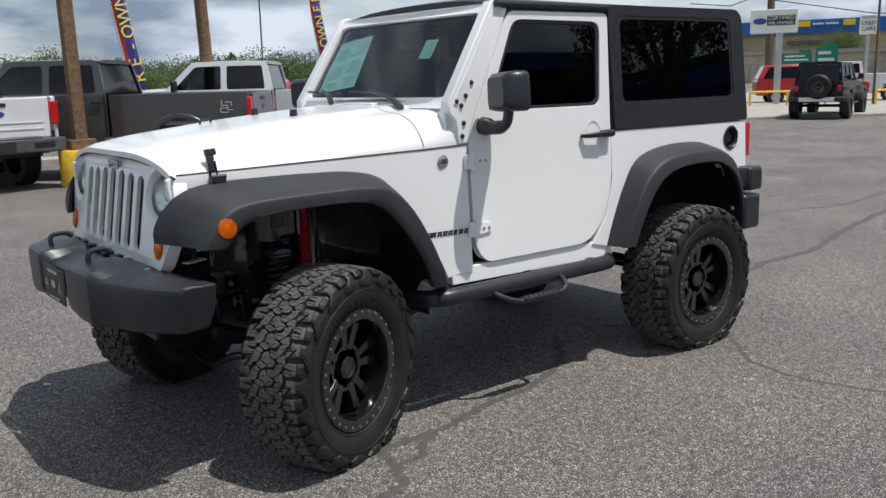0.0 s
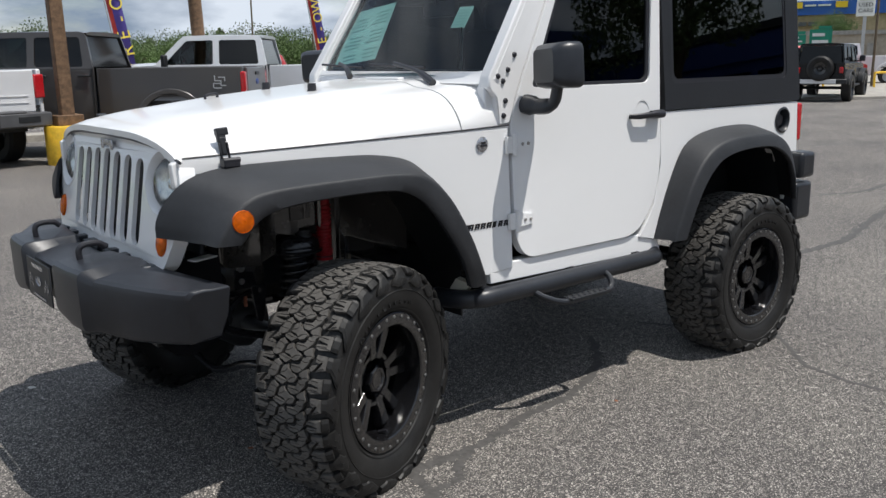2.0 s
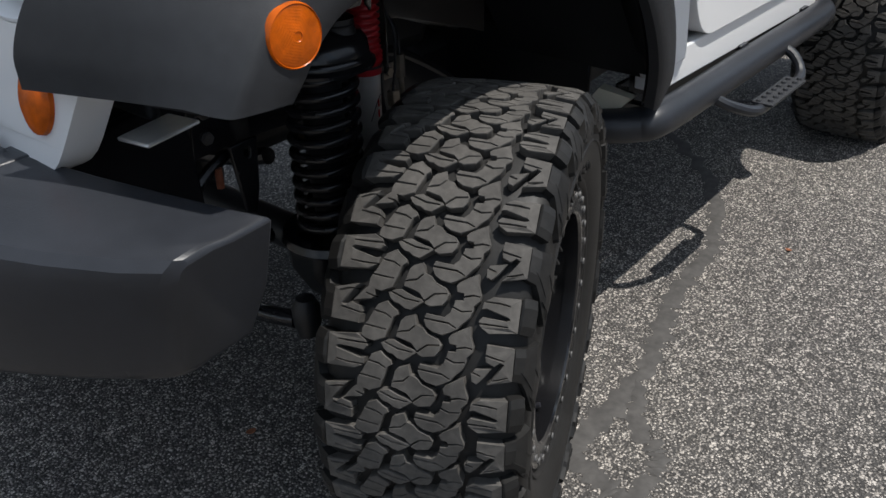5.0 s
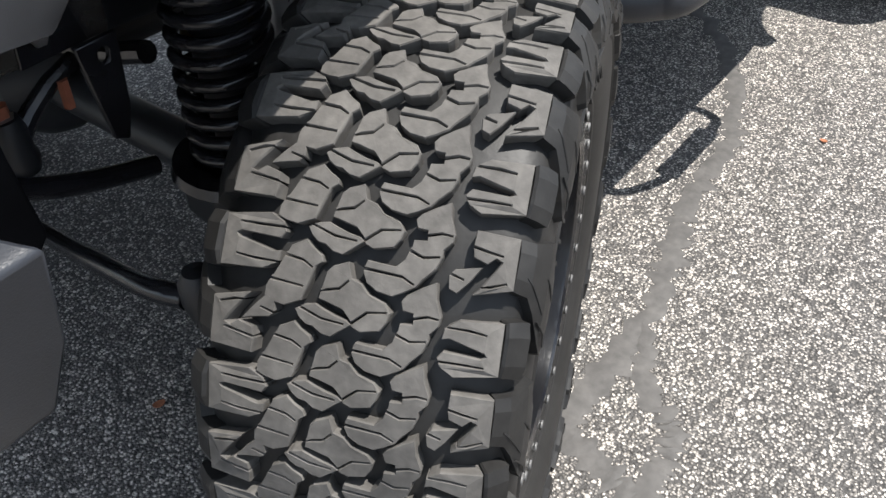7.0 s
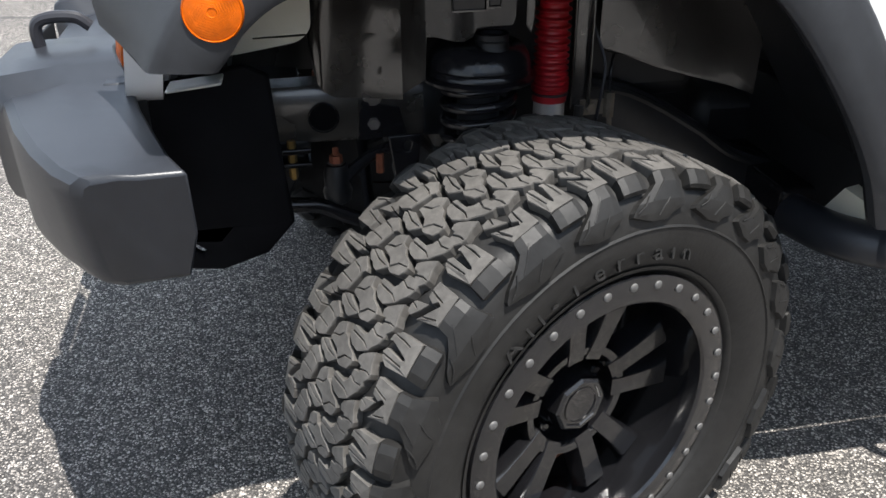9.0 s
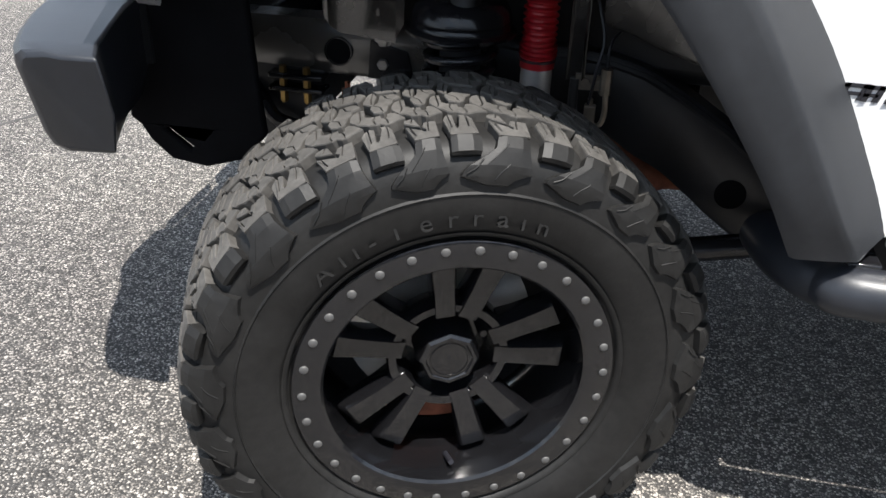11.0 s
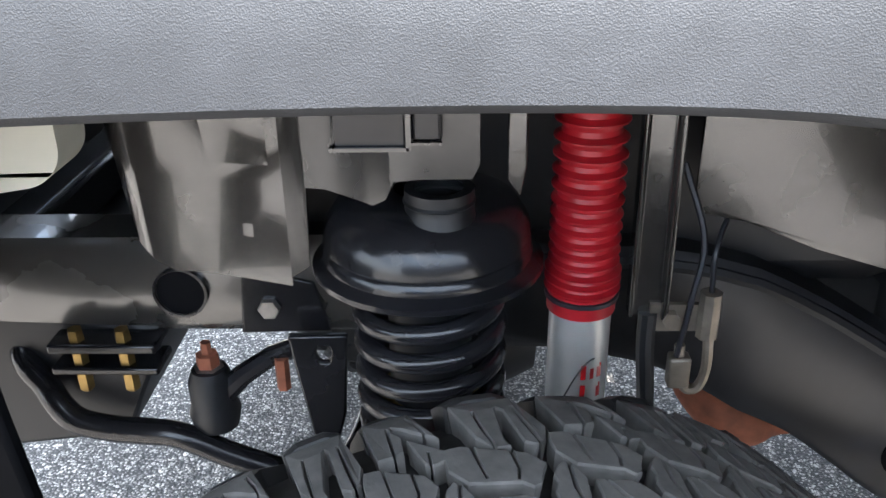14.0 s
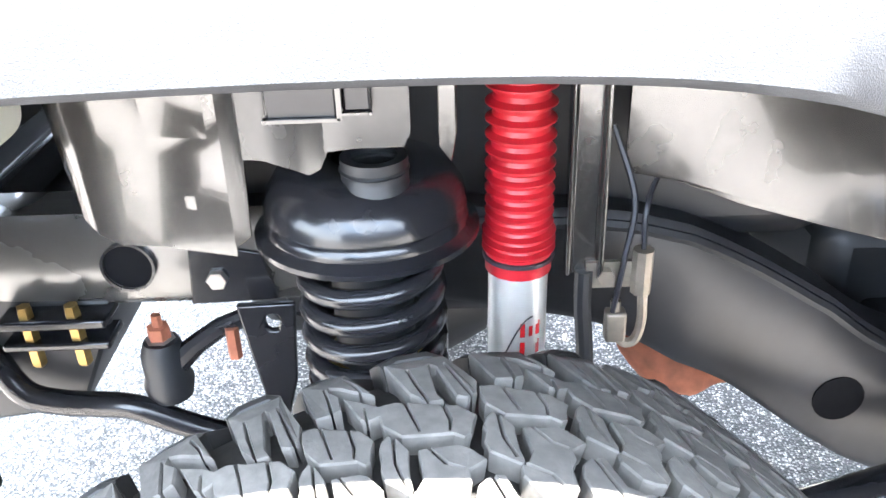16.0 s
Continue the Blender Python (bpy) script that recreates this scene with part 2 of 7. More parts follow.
YELLOW = mat("yellow_painted_concrete", (0.72, 0.44, 0.03), 0.6, var=0.2, scale=9, bump=0.2, bscale=60, grain=0.3, gscale=30)
CONCRETE = mat("pale_concrete", (0.33, 0.31, 0.275), 0.9, var=0.18, scale=2, bump=0.25, bscale=40, grain=0.3, gscale=20)

# ---- mesh helpers ----
class Shape:
    """Collects vertices and faces for one mesh."""
    def __init__(self):
        self.v, self.f = [], []

    def add(self, verts, faces, m=None):
        o = len(self.v)
        self.v += [tuple(m @ Vector(p)) if m else tuple(p) for p in verts]
        self.f += [[o + i for i in f] for f in faces]
        return self

    def box(self, c, s, m=None):
        x, y, z = (k / 2 for k in s)
        p = [(c[0] + a * x, c[1] + b * y, c[2] + d * z) for a in (-1, 1) for b in (-1, 1) for d in (-1, 1)]
        return self.add(p, [(0, 1, 3, 2), (4, 6, 7, 5), (0, 4, 5, 1), (2, 3, 7, 6), (0, 2, 6, 4), (1, 5, 7, 3)], m)

    def hexa(self, low, high):
        """A block between two loops of equal count."""
        n = len(low)
        return self.add(list(low) + list(high), [list(range(n))[::-1], list(range(n, 2 * n))] + [(i, (i + 1) % n, n + (i + 1) % n, n + i) for i in range(n)])

    def prism(self, outer, holes, put, d0, d1):
        """A flat plate with holes; put(a, b, d) gives the place of the plan point (a, b) at depth d."""
        loops = [list(outer)] + [list(h) for h in holes]
        flat = [p for lp in loops for p in lp]
        tris = tessellate_polygon([[Vector((p[0], p[1], 0)) for p in lp] for lp in loops])
        n = len(flat)
        verts = [put(a, b, d0) for a, b in flat] + [put(a, b, d1) for a, b in flat]
        faces = [tuple(t) for t in tris] + [tuple(n + i for i in reversed(t)) for t in tris]
        k = 0
        for lp in loops:
            c = len(lp)
            faces += [(k + i, k + (i + 1) % c, n + k + (i + 1) % c, n + k + i) for i in range(c)]
            k += c
        return self.add(verts, faces)

    def tube(self, path, r, seg=10, caps=True, flat=1.0):
        """A round bar along a path of points; r is a number or one for each point."""
        pts = [Vector(p) for p in path]
        rs = r if isinstance(r, (list, tuple)) else [r] * len(pts)
        ref, verts = None, []
        for i, p in enumerate(pts):
            d = (pts[min(i + 1, len(pts) - 1)] - pts[max(i - 1, 0)]).normalized()
            if ref is None:
                ref = d.orthogonal().normalized()
            ref = (ref - d * ref.dot(d)).normalized()
            up = d.cross(ref)
            verts += [p + rs[i] * (math.cos(a) * ref + flat * math.sin(a) * up) for a in (math.tau * k / seg for k in range(seg))]
        faces = [(i * seg + k, i * seg + (k + 1) % seg, (i + 1) * seg + (k + 1) % seg, (i + 1) * seg + k) for i in range(len(pts) - 1) for k in range(seg)]
        if caps:
            faces += [tuple(range(seg))[::-1], tuple((len(pts) - 1) * seg + k for k in range(seg))]
        return self.add(verts, faces)

    def lathe(self, prof, m, seg=32, a0=0.0, a1=math.tau):
        """A profile of (radius, height) turned about the z axis of m."""
        full = a1 - a0 > 6.28
        cols = seg if full else seg + 1
        verts = [(r * math.cos(a0 + (a1 - a0) * k / seg), r * math.sin(a0 + (a1 - a0) * k / seg), h) for r, h in prof for k in range(cols)]
        faces = [(i * cols + k, i * cols + (k + 1) % cols, (i + 1) * cols + (k + 1) % cols, (i + 1) * cols + k) for i in range(len(prof) - 1) for k in range(seg)]
        return self.add(verts, faces, m)

    def grid(self, fn, nu, nv, thick=None):
        """A surface fn(u, v) over the unit square; thick(u, v) gives the place of its back."""
        verts = [fn(i / nu, j / nv) for i in range(nu + 1) for j in range(nv + 1)]
        faces = [(i * (nv + 1) + j, (i + 1) * (nv + 1) + j, (i + 1) * (nv + 1) + j + 1, i * (nv + 1) + j + 1) for i in range(nu) for j in range(nv)]
        self.add(verts, faces)
        if thick:
            o = len(verts)
            back = [thick(i / nu, j / nv) for i in range(nu + 1) for j in range(nv + 1)]
            base = len(self.v) - o
            self.add(back, [f[::-1] for f in faces])
            rim = [i * (nv + 1) for i in range(nu + 1)] + [nu * (nv + 1) + j for j in range(1, nv + 1)] + [i * (nv + 1) + nv for i in range(nu - 1, -1, -1)] + [j for j in range(nv - 1, 0, -1)]
            for a, b in zip(rim, rim[1:] + rim[:1]):
                self.f.append([base + a, base + b, base + o + b, base + o + a])
        return self

    def mirror(self, y=0.0):
        """Adds the mirror image across the plane of that y."""
        o = len(self.v)
        self.v += [(p[0], 2 * y - p[1], p[2]) for p in self.v]
        self.f += [[o + i for i in reversed(f)] for f in self.f]
        return self


def mesh_of(name, shape, material, smooth=35):
    me = bpy.data.meshes.new(name)
    me.from_pydata(shape.v, [], shape.f)
    bm = bmesh.new()
    bm.from_mesh(me)
    bmesh.ops.recalc_face_normals(bm, faces=bm.faces)
    bm.to_mesh(me)
    bm.free()
    if material:
        me.materials.append(material)
    if smooth:
        me.polygons.foreach_set("use_smooth", [True] * len(me.polygons))
        me.set_sharp_from_angle(angle=radians(smooth))
    return me


def part(name, shape, material, parent=None, label="", smooth=35, bevel=0.0, m=None, segs=2):
    me = shape if isinstance(shape, bpy.types.Mesh) else mesh_of(name, shape, material, smooth)
    ob = new(name, me)
    if parent:
        ob.parent = parent
    if m:
        ob.matrix_basis = m
    if bevel:
        b = ob.modifiers.new("bevel", "BEVEL")
        b.width, b.segments, b.limit_method, b.angle_limit, b.harden_normals = bevel, segs, "ANGLE", radians(40), False
    if label:
        tagged(ob, label)
    return ob


def thing(name, m, label, category, group="", kind=""):
    ob = new(name)
    ob.empty_display_size = 0.2
    ob.matrix_basis = m
    return tagged(ob, label, category, group, kind)


def circle(cx, cy, rx, ry=None, n=24, a0=0.0):
    ry = rx if ry is None else ry
    return [(cx + rx * math.cos(a0 + math.tau * k / n), cy + ry * math.sin(a0 + math.tau * k / n)) for k in range(n)]


def slot(cx, z0, z1, w, n=6):
    """A tall hole with rounded ends."""
    r = w / 2
    return [(cx + r * math.cos(a), z1 - r + r * math.sin(a)) for a in (math.pi * k / n for k in range(n + 1))] + [(cx - r * math.cos(a), z0 + r - r * math.sin(a)) for a in (math.pi * k / n for k in range(n + 1))]


def soft_poly(pts, r, n=5):
    """A polygon with rounded corners."""
    out = []
    c = len(pts)
    for i, p in enumerate(pts):
        p, a, b = Vector(p), Vector(pts[i - 1]), Vector(pts[(i + 1) % c])
        ri = r[i] if isinstance(r, (list, tuple)) else r
        ri = min(ri, (a - p).length * 0.49, (b - p).length * 0.49)
        s, e = p + (a - p).normalized() * ri, p + (b - p).normalized() * ri
        for k in range(n + 1):
            t = k / n
            q = (1 - t) ** 2 * s + 2 * t * (1 - t) * p + t * t * e
            out.append((q[0], q[1]))
    return out


def spline(pts, n=6):
    """A smooth line through the points."""
    P = [Vector(p) for p in pts]
    P = [2 * P[0] - P[1]] + P + [2 * P[-1] - P[-2]]
    out = []
    for i in range(1, len(P) - 2):
        for k in range(n):
            t = k / n
            out.append(0.5 * (2 * P[i] + (P[i + 1] - P[i - 1]) * t + (2 * P[i - 1] - 5 * P[i] + 4 * P[i + 1] - P[i + 2]) * t * t + (3 * P[i] - P[i - 1] - 3 * P[i + 1] + P[i + 2]) * t ** 3))
    return out + [P[-2]]


def lerp(x, xs, ys):
    return float(np.interp(x, xs, ys))


def letters(name, words, size, m, material, parent=None, depth=0.002, smooth=0, align="CENTER", spacing=1.0):
    """Words as a mesh, in the built-in font."""
    cu = bpy.data.curves.new(name, "FONT")
    cu.body, cu.size, cu.extrude, cu.align_x, cu.align_y, cu.space_character, cu.resolution_u = words, size, depth / 2, align, "CENTER", spacing, 3
    tmp = bpy.data.objects.new(name, cu)
    me = bpy.data.meshes.new_from_object(tmp)
    bpy.data.objects.remove(tmp)
    bpy.data.curves.remove(cu)
    me.materials.clear()
    me.materials.append(material)
    ob = new(name, me)
    ob.matrix_basis = m
    if parent:
        ob.parent = parent
    return ob


# ---- ground ----
def build_ground():
    s = Shape()
    rings = [0, 4, 12, 40, 120, 500, 2500]
    cols = 32
    s.v = [(0, 0, 0)]
    for r in rings[1:]:
        s.v += [(r * math.cos(math.tau * k / cols), r * math.sin(math.tau * k / cols), 0) for k in range(cols)]
    s.f = [[0, 1 + k, 1 + (k + 1) % cols] for k in range(cols)]
    for i in range(len(rings) - 2):
        a, b = 1 + i * cols, 1 + (i + 1) * cols
        s.f += [[a + k, b + k, b + (k + 1) % cols, a + (k + 1) % cols] for k in range(cols)]
    tagged(part("ground", s, GROUND), "worn grey asphalt car park with pale aggregate", "ground", kind="structure")


def crack(points, width, label="meandering tar-filled crack in the asphalt"):
    """A raised, uneven ribbon of sealer along a line on the ground."""
    rnd = random.Random(int(points[0][0] * 100) + int(width * 1000))
    line = spline([(x, y, 0) for x, y in points], 12)
    s = Shape()
    left, right, mid = [], [], []
    for i, p in enumerate(line):
        d = (line[min(i + 1, len(line) - 1)] - line[max(i - 1, 0)]).normalized()
        nrm = Vector((-d.y, d.x, 0))
        wob = nrm * rnd.uniform(-0.25, 0.25) * width
        taper = min(1, (i + 1) / 4, (len(line) - i) / 4)
        a, b = width * rnd.uniform(0.25, 0.65) * taper, width * rnd.uniform(0.25, 0.65) * taper
        left.append(p + wob + nrm * a), right.append(p + wob - nrm * b), mid.append(p + wob)
    n = len(line)
    for z, row in ((0.0005, left), (0.004, mid), (0.0005, right)):
        s.v += [(p.x, p.y, z) for p in row]
    s.f = [(i, i + 1, n + i + 1, n + i) for i in range(n - 1)] + [(n + i, n + i + 1, 2 * n + i + 1, 2 * n + i) for i in range(n - 1)]
    tagged(part("crack_sealer", s, TAR), label, "crack", "cracks in the asphalt", "structure")


build_ground()
crack([(-0.5, -1.35), (-0.05, -1.217), (0.06, -1.06), (0.10, -0.95), (0.15, -0.855), (0.30, -0.86), (0.51, -0.842), (0.65, -0.808), (0.81, -0.76), (1.08, -0.745), (1.28, -0.68), (1.6, -0.5), (1.9, -0.2)], 0.055)
crack([(0.44, -0.86), (0.30, -0.926), (0.254, -0.992), (0.195, -1.03), (0.113, -1.035), (0.03, -1.10)], 0.045)
crack([(2.30, -0.2), (2.55, -0.6), (2.70, -0.834), (2.48, -1.10), (2.347, -1.253), (2.294, -1.583), (2.402, -1.963), (2.6, -2.5)], 0.035)
crack([(2.9, -0.55), (3.7, -0.2), (4.578, 0.104), (5.565, 0.152), (6.75, 0.442), (8.086, 0.679), (10.0, 0.6)], 0.09)
crack([(3.6, 1.6), (5.2, 1.75), (7.496, 1.5), (8.4, 1.3), (10.5, 1.6)], 0.07)
crack([(6.0, 4.2), (8.0, 4.0), (11.0, 4.6), (14.0, 4.0)], 0.10)
crack([(-7.5, 4.5), (-5.0, 4.2), (-3.2, 4.6), (-1.8, 4.3), (-0.9, 4.8)], 0.05)
crack([(-2.2, 2.2), (-1.9, 1.2), (-2.1, 0.4), (-1.8, -0.6)], 0.03)

# ---- the white off-road vehicle ----
YC = 0.03                      # its middle plane
rig = thing("off_road_vehicle", pose(0, 0, 0), "lifted white two-door off-road vehicle with black hardtop and flares", "car")

def side_y(z):
    """Half width of the body at a height."""
    return 0.745 - 0.06 * (z - 0.85)

def on_side(sgn, inset=0.0):
    """Places a plan point (x, z) on the body's side; d is depth inwards."""
    return lambda x, z, d: (x, YC + sgn * (side_y(z) - d - inset), z)

def fender_y(x, z):
    return lerp(x, [-0.60, 0.80], [0.635, 0.745]) - 0.06 * (z - 0.85)

def both(fn):
    for sgn in (-1, 1):
        fn(sgn)

ARCH_F = [(-0.56, 1.180), (-0.43, 1.19), (-0.20, 1.193), (0.14, 1.183), (0.28, 1.15), (0.38, 1.06), (0.49, 0.915), (0.585, 0.755), (0.635, 0.66)]
ARCH_R = [(1.76, 0.66), (1.81, 0.79), (1.90, 0.95), (2.005, 1.09), (2.15, 1.14), (2.40, 1.16), (2.63, 1.14), (2.78, 1.05), (2.89, 0.89), (2.95, 0.70)]

def fenders(sgn):
    outline = [(-0.615, 1.140)] + ARCH_F + [(0.785, 0.675), (0.785, 1.275), (0.55, 1.266), (0.0, 1.256), (-0.585, 1.236), (-0.618, 1.222)]
    s = Shape().prism(outline, [], lambda x, z, d: (x, YC + sgn * (fender_y(x, z) - d), z), 0.0, 0.03)
    f = part("front_wing", s, WHITE, rig, "white front wing panel", bevel=0.004)
    if sgn < 0:
        r = pose(0.648, YC - fender_y(0.648, 1.205) - 0.001, 1.205, 90, 0, 4)
        b = Shape().lathe([(0, 0.008), (0.024, 0.007), (0.030, 0.004), (0.032, 0)], r, 24)
        part("round_badge", b, SILVERTXT, f, "round grey metal badge")
        b = Shape().box((0, -0.004, 0.0095), (0.036, 0.008, 0.002), r).box((0, 0.008, 0.0095), (0.028, 0.006, 0.002), r)
        part("badge_bar", b, BLACKTXT, f)
        for k, w in enumerate((0.034, 0.024, 0.026, 0.026, 0.026, 0.019, 0.022, 0.024)):
            s = Shape()
            x0, yb = 0.530 + 0.0305 * k, YC - fender_y(0.62, 0.872) - 0.0035 - 0.0024 * (k - 3.5)
            for a, b, z0, z1 in ((0.0, 0.008, 0.860, 0.884), (0.0, w, 0.878, 0.884), (w - 0.009, w, 0.860, 0.884), (0.0, w * 0.8, 0.867, 0.872)):
                q = [(x0 + a + 0.3 * (z0 - 0.872), z0), (x0 + b + 0.3 * (z0 - 0.872), z0), (x0 + b + 0.3 * (z1 - 0.872), z1), (x0 + a + 0.3 * (z1 - 0.872), z1)]
                s.hexa([(x, yb, z) for x, z in q], [(x, yb - 0.002, z) for x, z in q])
            part("name_bar", s, BLACKTXT, f, "black lettering bar on the wing")
both(fenders)

# bonnet: edges, crown and front lip
def hood_w(x):
    return fender_y(x, 1.25) - 0.003

def hood_z(x, y):
    w = hood_w(x)
    q = min(1.0, abs(y) / w)
    edge = lerp(x, [-0.62, -0.58, 0.56], [1.232, 1.240, 1.268])
    crown = lerp(x, [-0.62, -0.57, -0.45, 0.0, 0.56, 0.75], [0.070, 0.085, 0.100, 0.138, 0.165, 0.175])
    bulge = lerp(x, [-0.62, -0.4, 0.56], [0.0, 0.012, 0.022]) / (1 + math.exp((abs(y) - 0.36) / 0.018))
    e = lerp(x, [-0.6, 0.1, 0.55, 0.62, 0.76], [4.2, 4.6, 8.0, 10.0, 18.0])
    return edge + crown * (1 - q ** e) ** 0.85 + bulge - 0.012 * (1 - q) * (1 if x < -0.6 else 0)

def hood_at(x0, x1, n):
    def fn(u, v):
        x = x0 + (x1 - x0) * u
        w = hood_w(x)
        a = 2 * v - 1
        y = w * math.copysign(1 - (1 - abs(a)) ** 1.25, a)
        bow = -0.035 * (1 - abs(a) ** 2) * (1 - u) if x0 < 0 else 0.0
        return (x + bow, YC + y, hood_z(x, y))
    return Shape().grid(fn, n, 40, lambda u, v: (lambda p: (p[0], p[1] * 0.99, p[2] - 0.022))(fn(u, v)))

hood = part("bonnet", hood_at(-0.60, 0.548, 24), WHITE, rig, "white bonnet with a raised middle", smooth=50)
cowl = part("cowl", hood_at(0.556, 0.79, 6), WHITE, rig, "white cowl panel under the windscreen", smooth=50)
for y in (-0.17, 0.23):
    part("bonnet_bumper", Shape().lathe([(0.0, 0.034), (0.017, 0.034), (0.019, 0.004), (0.024, 0.0)], pose(0.185, YC + y, hood_z(0.185, y) - 0.002), 12), BLACKTXT, hood, "black rubber bonnet stop")
s = Shape()
s.tube(spline([(-0.14, YC + 0.16, hood_z(-0.14, 0.16)), (-0.135, YC + 0.16, hood_z(-0.14, 0.16) + 0.018), (-0.09, YC + 0.16, hood_z(-0.09, 0.16) + 0.018), (-0.085, YC + 0.16, hood_z(-0.09, 0.16))], 4), 0.006, 8)
part("bonnet_loop", s, BLACKTXT, hood, "black footman loop")

def latch(sgn):
    y = YC + sgn * 0.60
    r = pose(-0.435, y + sgn * 0.012, 1.262, sgn * 11, 0, 0) @ pose(0, 0, 0, 0, -3, 0)
    s = Shape().box((0.006, 0, 0.056), (0.042, 0.026, 0.026), r).box((0, sgn * 0.002, 0.036), (0.030, 0.020, 0.030), r).box((0, sgn * 0.006, 0.008), (0.020, 0.014, 0.060), r).box((-0.014, sgn * 0.010, -0.010), (0.007, 0.012, 0.060), r).box((0.014, sgn * 0.010, -0.010), (0.007, 0.012, 0.060), r)
    b = part("bonnet_latch", s, HARDTOP, rig, "black rubber bonnet latch", bevel=0.005)
    r2 = pose(-0.428, YC + sgn * 0.648, 1.215)
    s = Shape().box((0, 0, 0), (0.060, 0.040, 0.030), r2).lathe([(0.009, -0.03), (0.009, 0.03)], r2 @ pose(0, sgn * 0.012, 0.01, 0, 90, 0), 10)
    part("latch_hook", s, BLACKTXT, b, bevel=0.005)
both(latch)

# grille, lamps
def grille_part():
    out = soft_poly([(-0.645, 1.150), (-0.652, 1.02), (-0.56, 0.845), (0.56, 0.845), (0.652, 1.02), (0.645, 1.150), (0.618, 1.218), (0.50, 1.261), (0.30, 1.281), (0.0, 1.288), (-0.30, 1.281), (-0.50, 1.261), (-0.618, 1.218)], [0.05, 0.05, 0.06, 0.06, 0.05, 0.05, 0.05, 0.1, 0.1, 0.1, 0.1, 0.1, 0.05])
    xs = [(-0.324 + 0.108 * k) for k in range(7)]
    holes = [slot(x, 0.902 + 0.004 * abs(k - 3), 1.236 - 0.005 * abs(k - 3), 0.069) for k, x in enumerate(xs)]
    holes += [circle(c, 1.150, 0.108, 0.112, n=36) for c in (-0.500, 0.500)]
    bow = lambda y: -0.030 * (1 - (y / 0.66) ** 2)
    lean = lambda z: -0.16 * (1.245 - z)
    put = lambda y, z, d: (-0.590 + 0.8 * bow(y) + lean(z) + d, YC + y, z)
    g = part("grille", Shape().prism(out, holes, put, 0.0, 0.016), WHITE, rig, "white seven-slot grille panel", bevel=0.003, smooth=40)
    shell = [(p[0] * 0.93, 1.07 + (p[1] - 1.07) * 0.90) for p in out]
    part("grille_rim", Shape().prism(out, [shell], put, 0.0155, 0.055), WHITE, g, smooth=40)
    s = Shape().box((-0.52, YC, 1.06), (0.02, 0.80, 0.46))
    part("radiator", s, LINER, g, "black radiator core behind the slots")
    for sg in (-1, 1):
        m = pose(-0.6155, YC + sg * 0.500, 1.150, 0, -90 + 9, -3.9 * sg) @ Matrix.Diagonal((0.925, 0.905, 1, 1))
        part("headlamp_bezel", Shape().lathe([(0.1225, -0.006), (0.121, 0.002), (0.117, 0.003), (0.112, -0.003), (0.101, -0.026), (0.095, -0.028), (0.092, -0.045)], m, 40), WHITE, g)
        hl = part("headlamp", Shape().lathe([(0.0, -0.046), (0.03, -0.044), (0.06, -0.037), (0.085, -0.028), (0.095, -0.022)], m, 32), LENS, g, "round faceted headlamp")
        part("bulb_cap", Shape().lathe([(0.0, -0.030), (0.016, -0.032), (0.020, -0.040), (0.018, -0.048)], m, 16), CHROME, hl)
        part("lens", Shape().lathe([(0.0, 0.012), (0.035, 0.009), (0.068, -0.001), (0.092, -0.018), (0.096, -0.024)], m, 32), CLEAR, hl).visible_shadow = False
        part("lamp_housing", Shape().box((-0.525, YC + sg * 0.495, 1.06), (0.02, 0.22, 0.32)), LINER, g, "black housing behind the lamp", bevel=0.01)
        m2 = pose(-0.6480, YC + sg * 0.545, 0.955, 0, -90 + 9, -4.2 * sg)
        part("marker_lamp", Shape().lathe([(0.0, 0.012), (0.022, 0.010), (0.036, 0.002), (0.040, -0.015)], m2 @ Matrix.Diagonal((1.25, 0.9, 1, 1)), 24), AMBER, g, "amber lamp in the grille")
    s = Shape()
    for k, (w, dz, h) in enumerate(((0.020, -0.008, 0.038), (0.026, 0.0, 0.026), (0.026, 0.0, 0.026), (0.026, -0.008, 0.038))):
        s.box((-0.6155, YC + 0.05 - 0.032 * k, 1.258 + dz), (0.010, w, h))
    part("name_badge", s, SILVERTXT, g, "small silver badge shapes", bevel=0.003)
grille_part()
part("bonnet_seal", Shape().tube(spline([(-0.594 - 0.034 * (1 - (y / 0.63) ** 2), YC + y, lerp(abs(y), [0, 0.3, 0.5, 0.58, 0.63], [1.290, 1.284, 1.264, 1.242, 1.226])) for y in np.linspace(-0.63, 0.63, 15)], 3), 0.005, 8), BLACKTXT, rig)

# windscreen frame and glass
WB, WT = (0.715, 1.455), (1.005, 1.915)
def screen_put(y, q, d):
    x = WB[0] + (WT[0] - WB[0]) * q
    z = WB[1] + (WT[1] - WB[1]) * q
    L = math.hypot(WT[0] - WB[0], WT[1] - WB[1])
    return (x + d * (WT[1] - WB[1]) / L - 0.03 * (1 - (y / 0.75) ** 2), YC + y, z - d * (WT[0] - WB[0]) / L)
out = soft_poly([(-0.712, -0.02), (0.712, -0.02), (0.682, 1.03), (-0.682, 1.03)], 0.05)
inn = soft_poly([(-0.645, 0.085), (0.645, 0.085), (0.615, 0.945), (-0.615, 0.945)], 0.06)
def dense(poly, k=3):
    return [(a[0] + (b[0] - a[0]) * i / k, a[1] + (b[1] - a[1]) * i / k) for a, b in zip(poly, poly[1:] + poly[:1]) for i in range(k)]
ws = part("windscreen_frame", Shape().prism(dense(out), [dense(inn)], screen_put, 0.0, 0.055), WHITE, rig, "white folding windscreen frame", bevel=0.008)
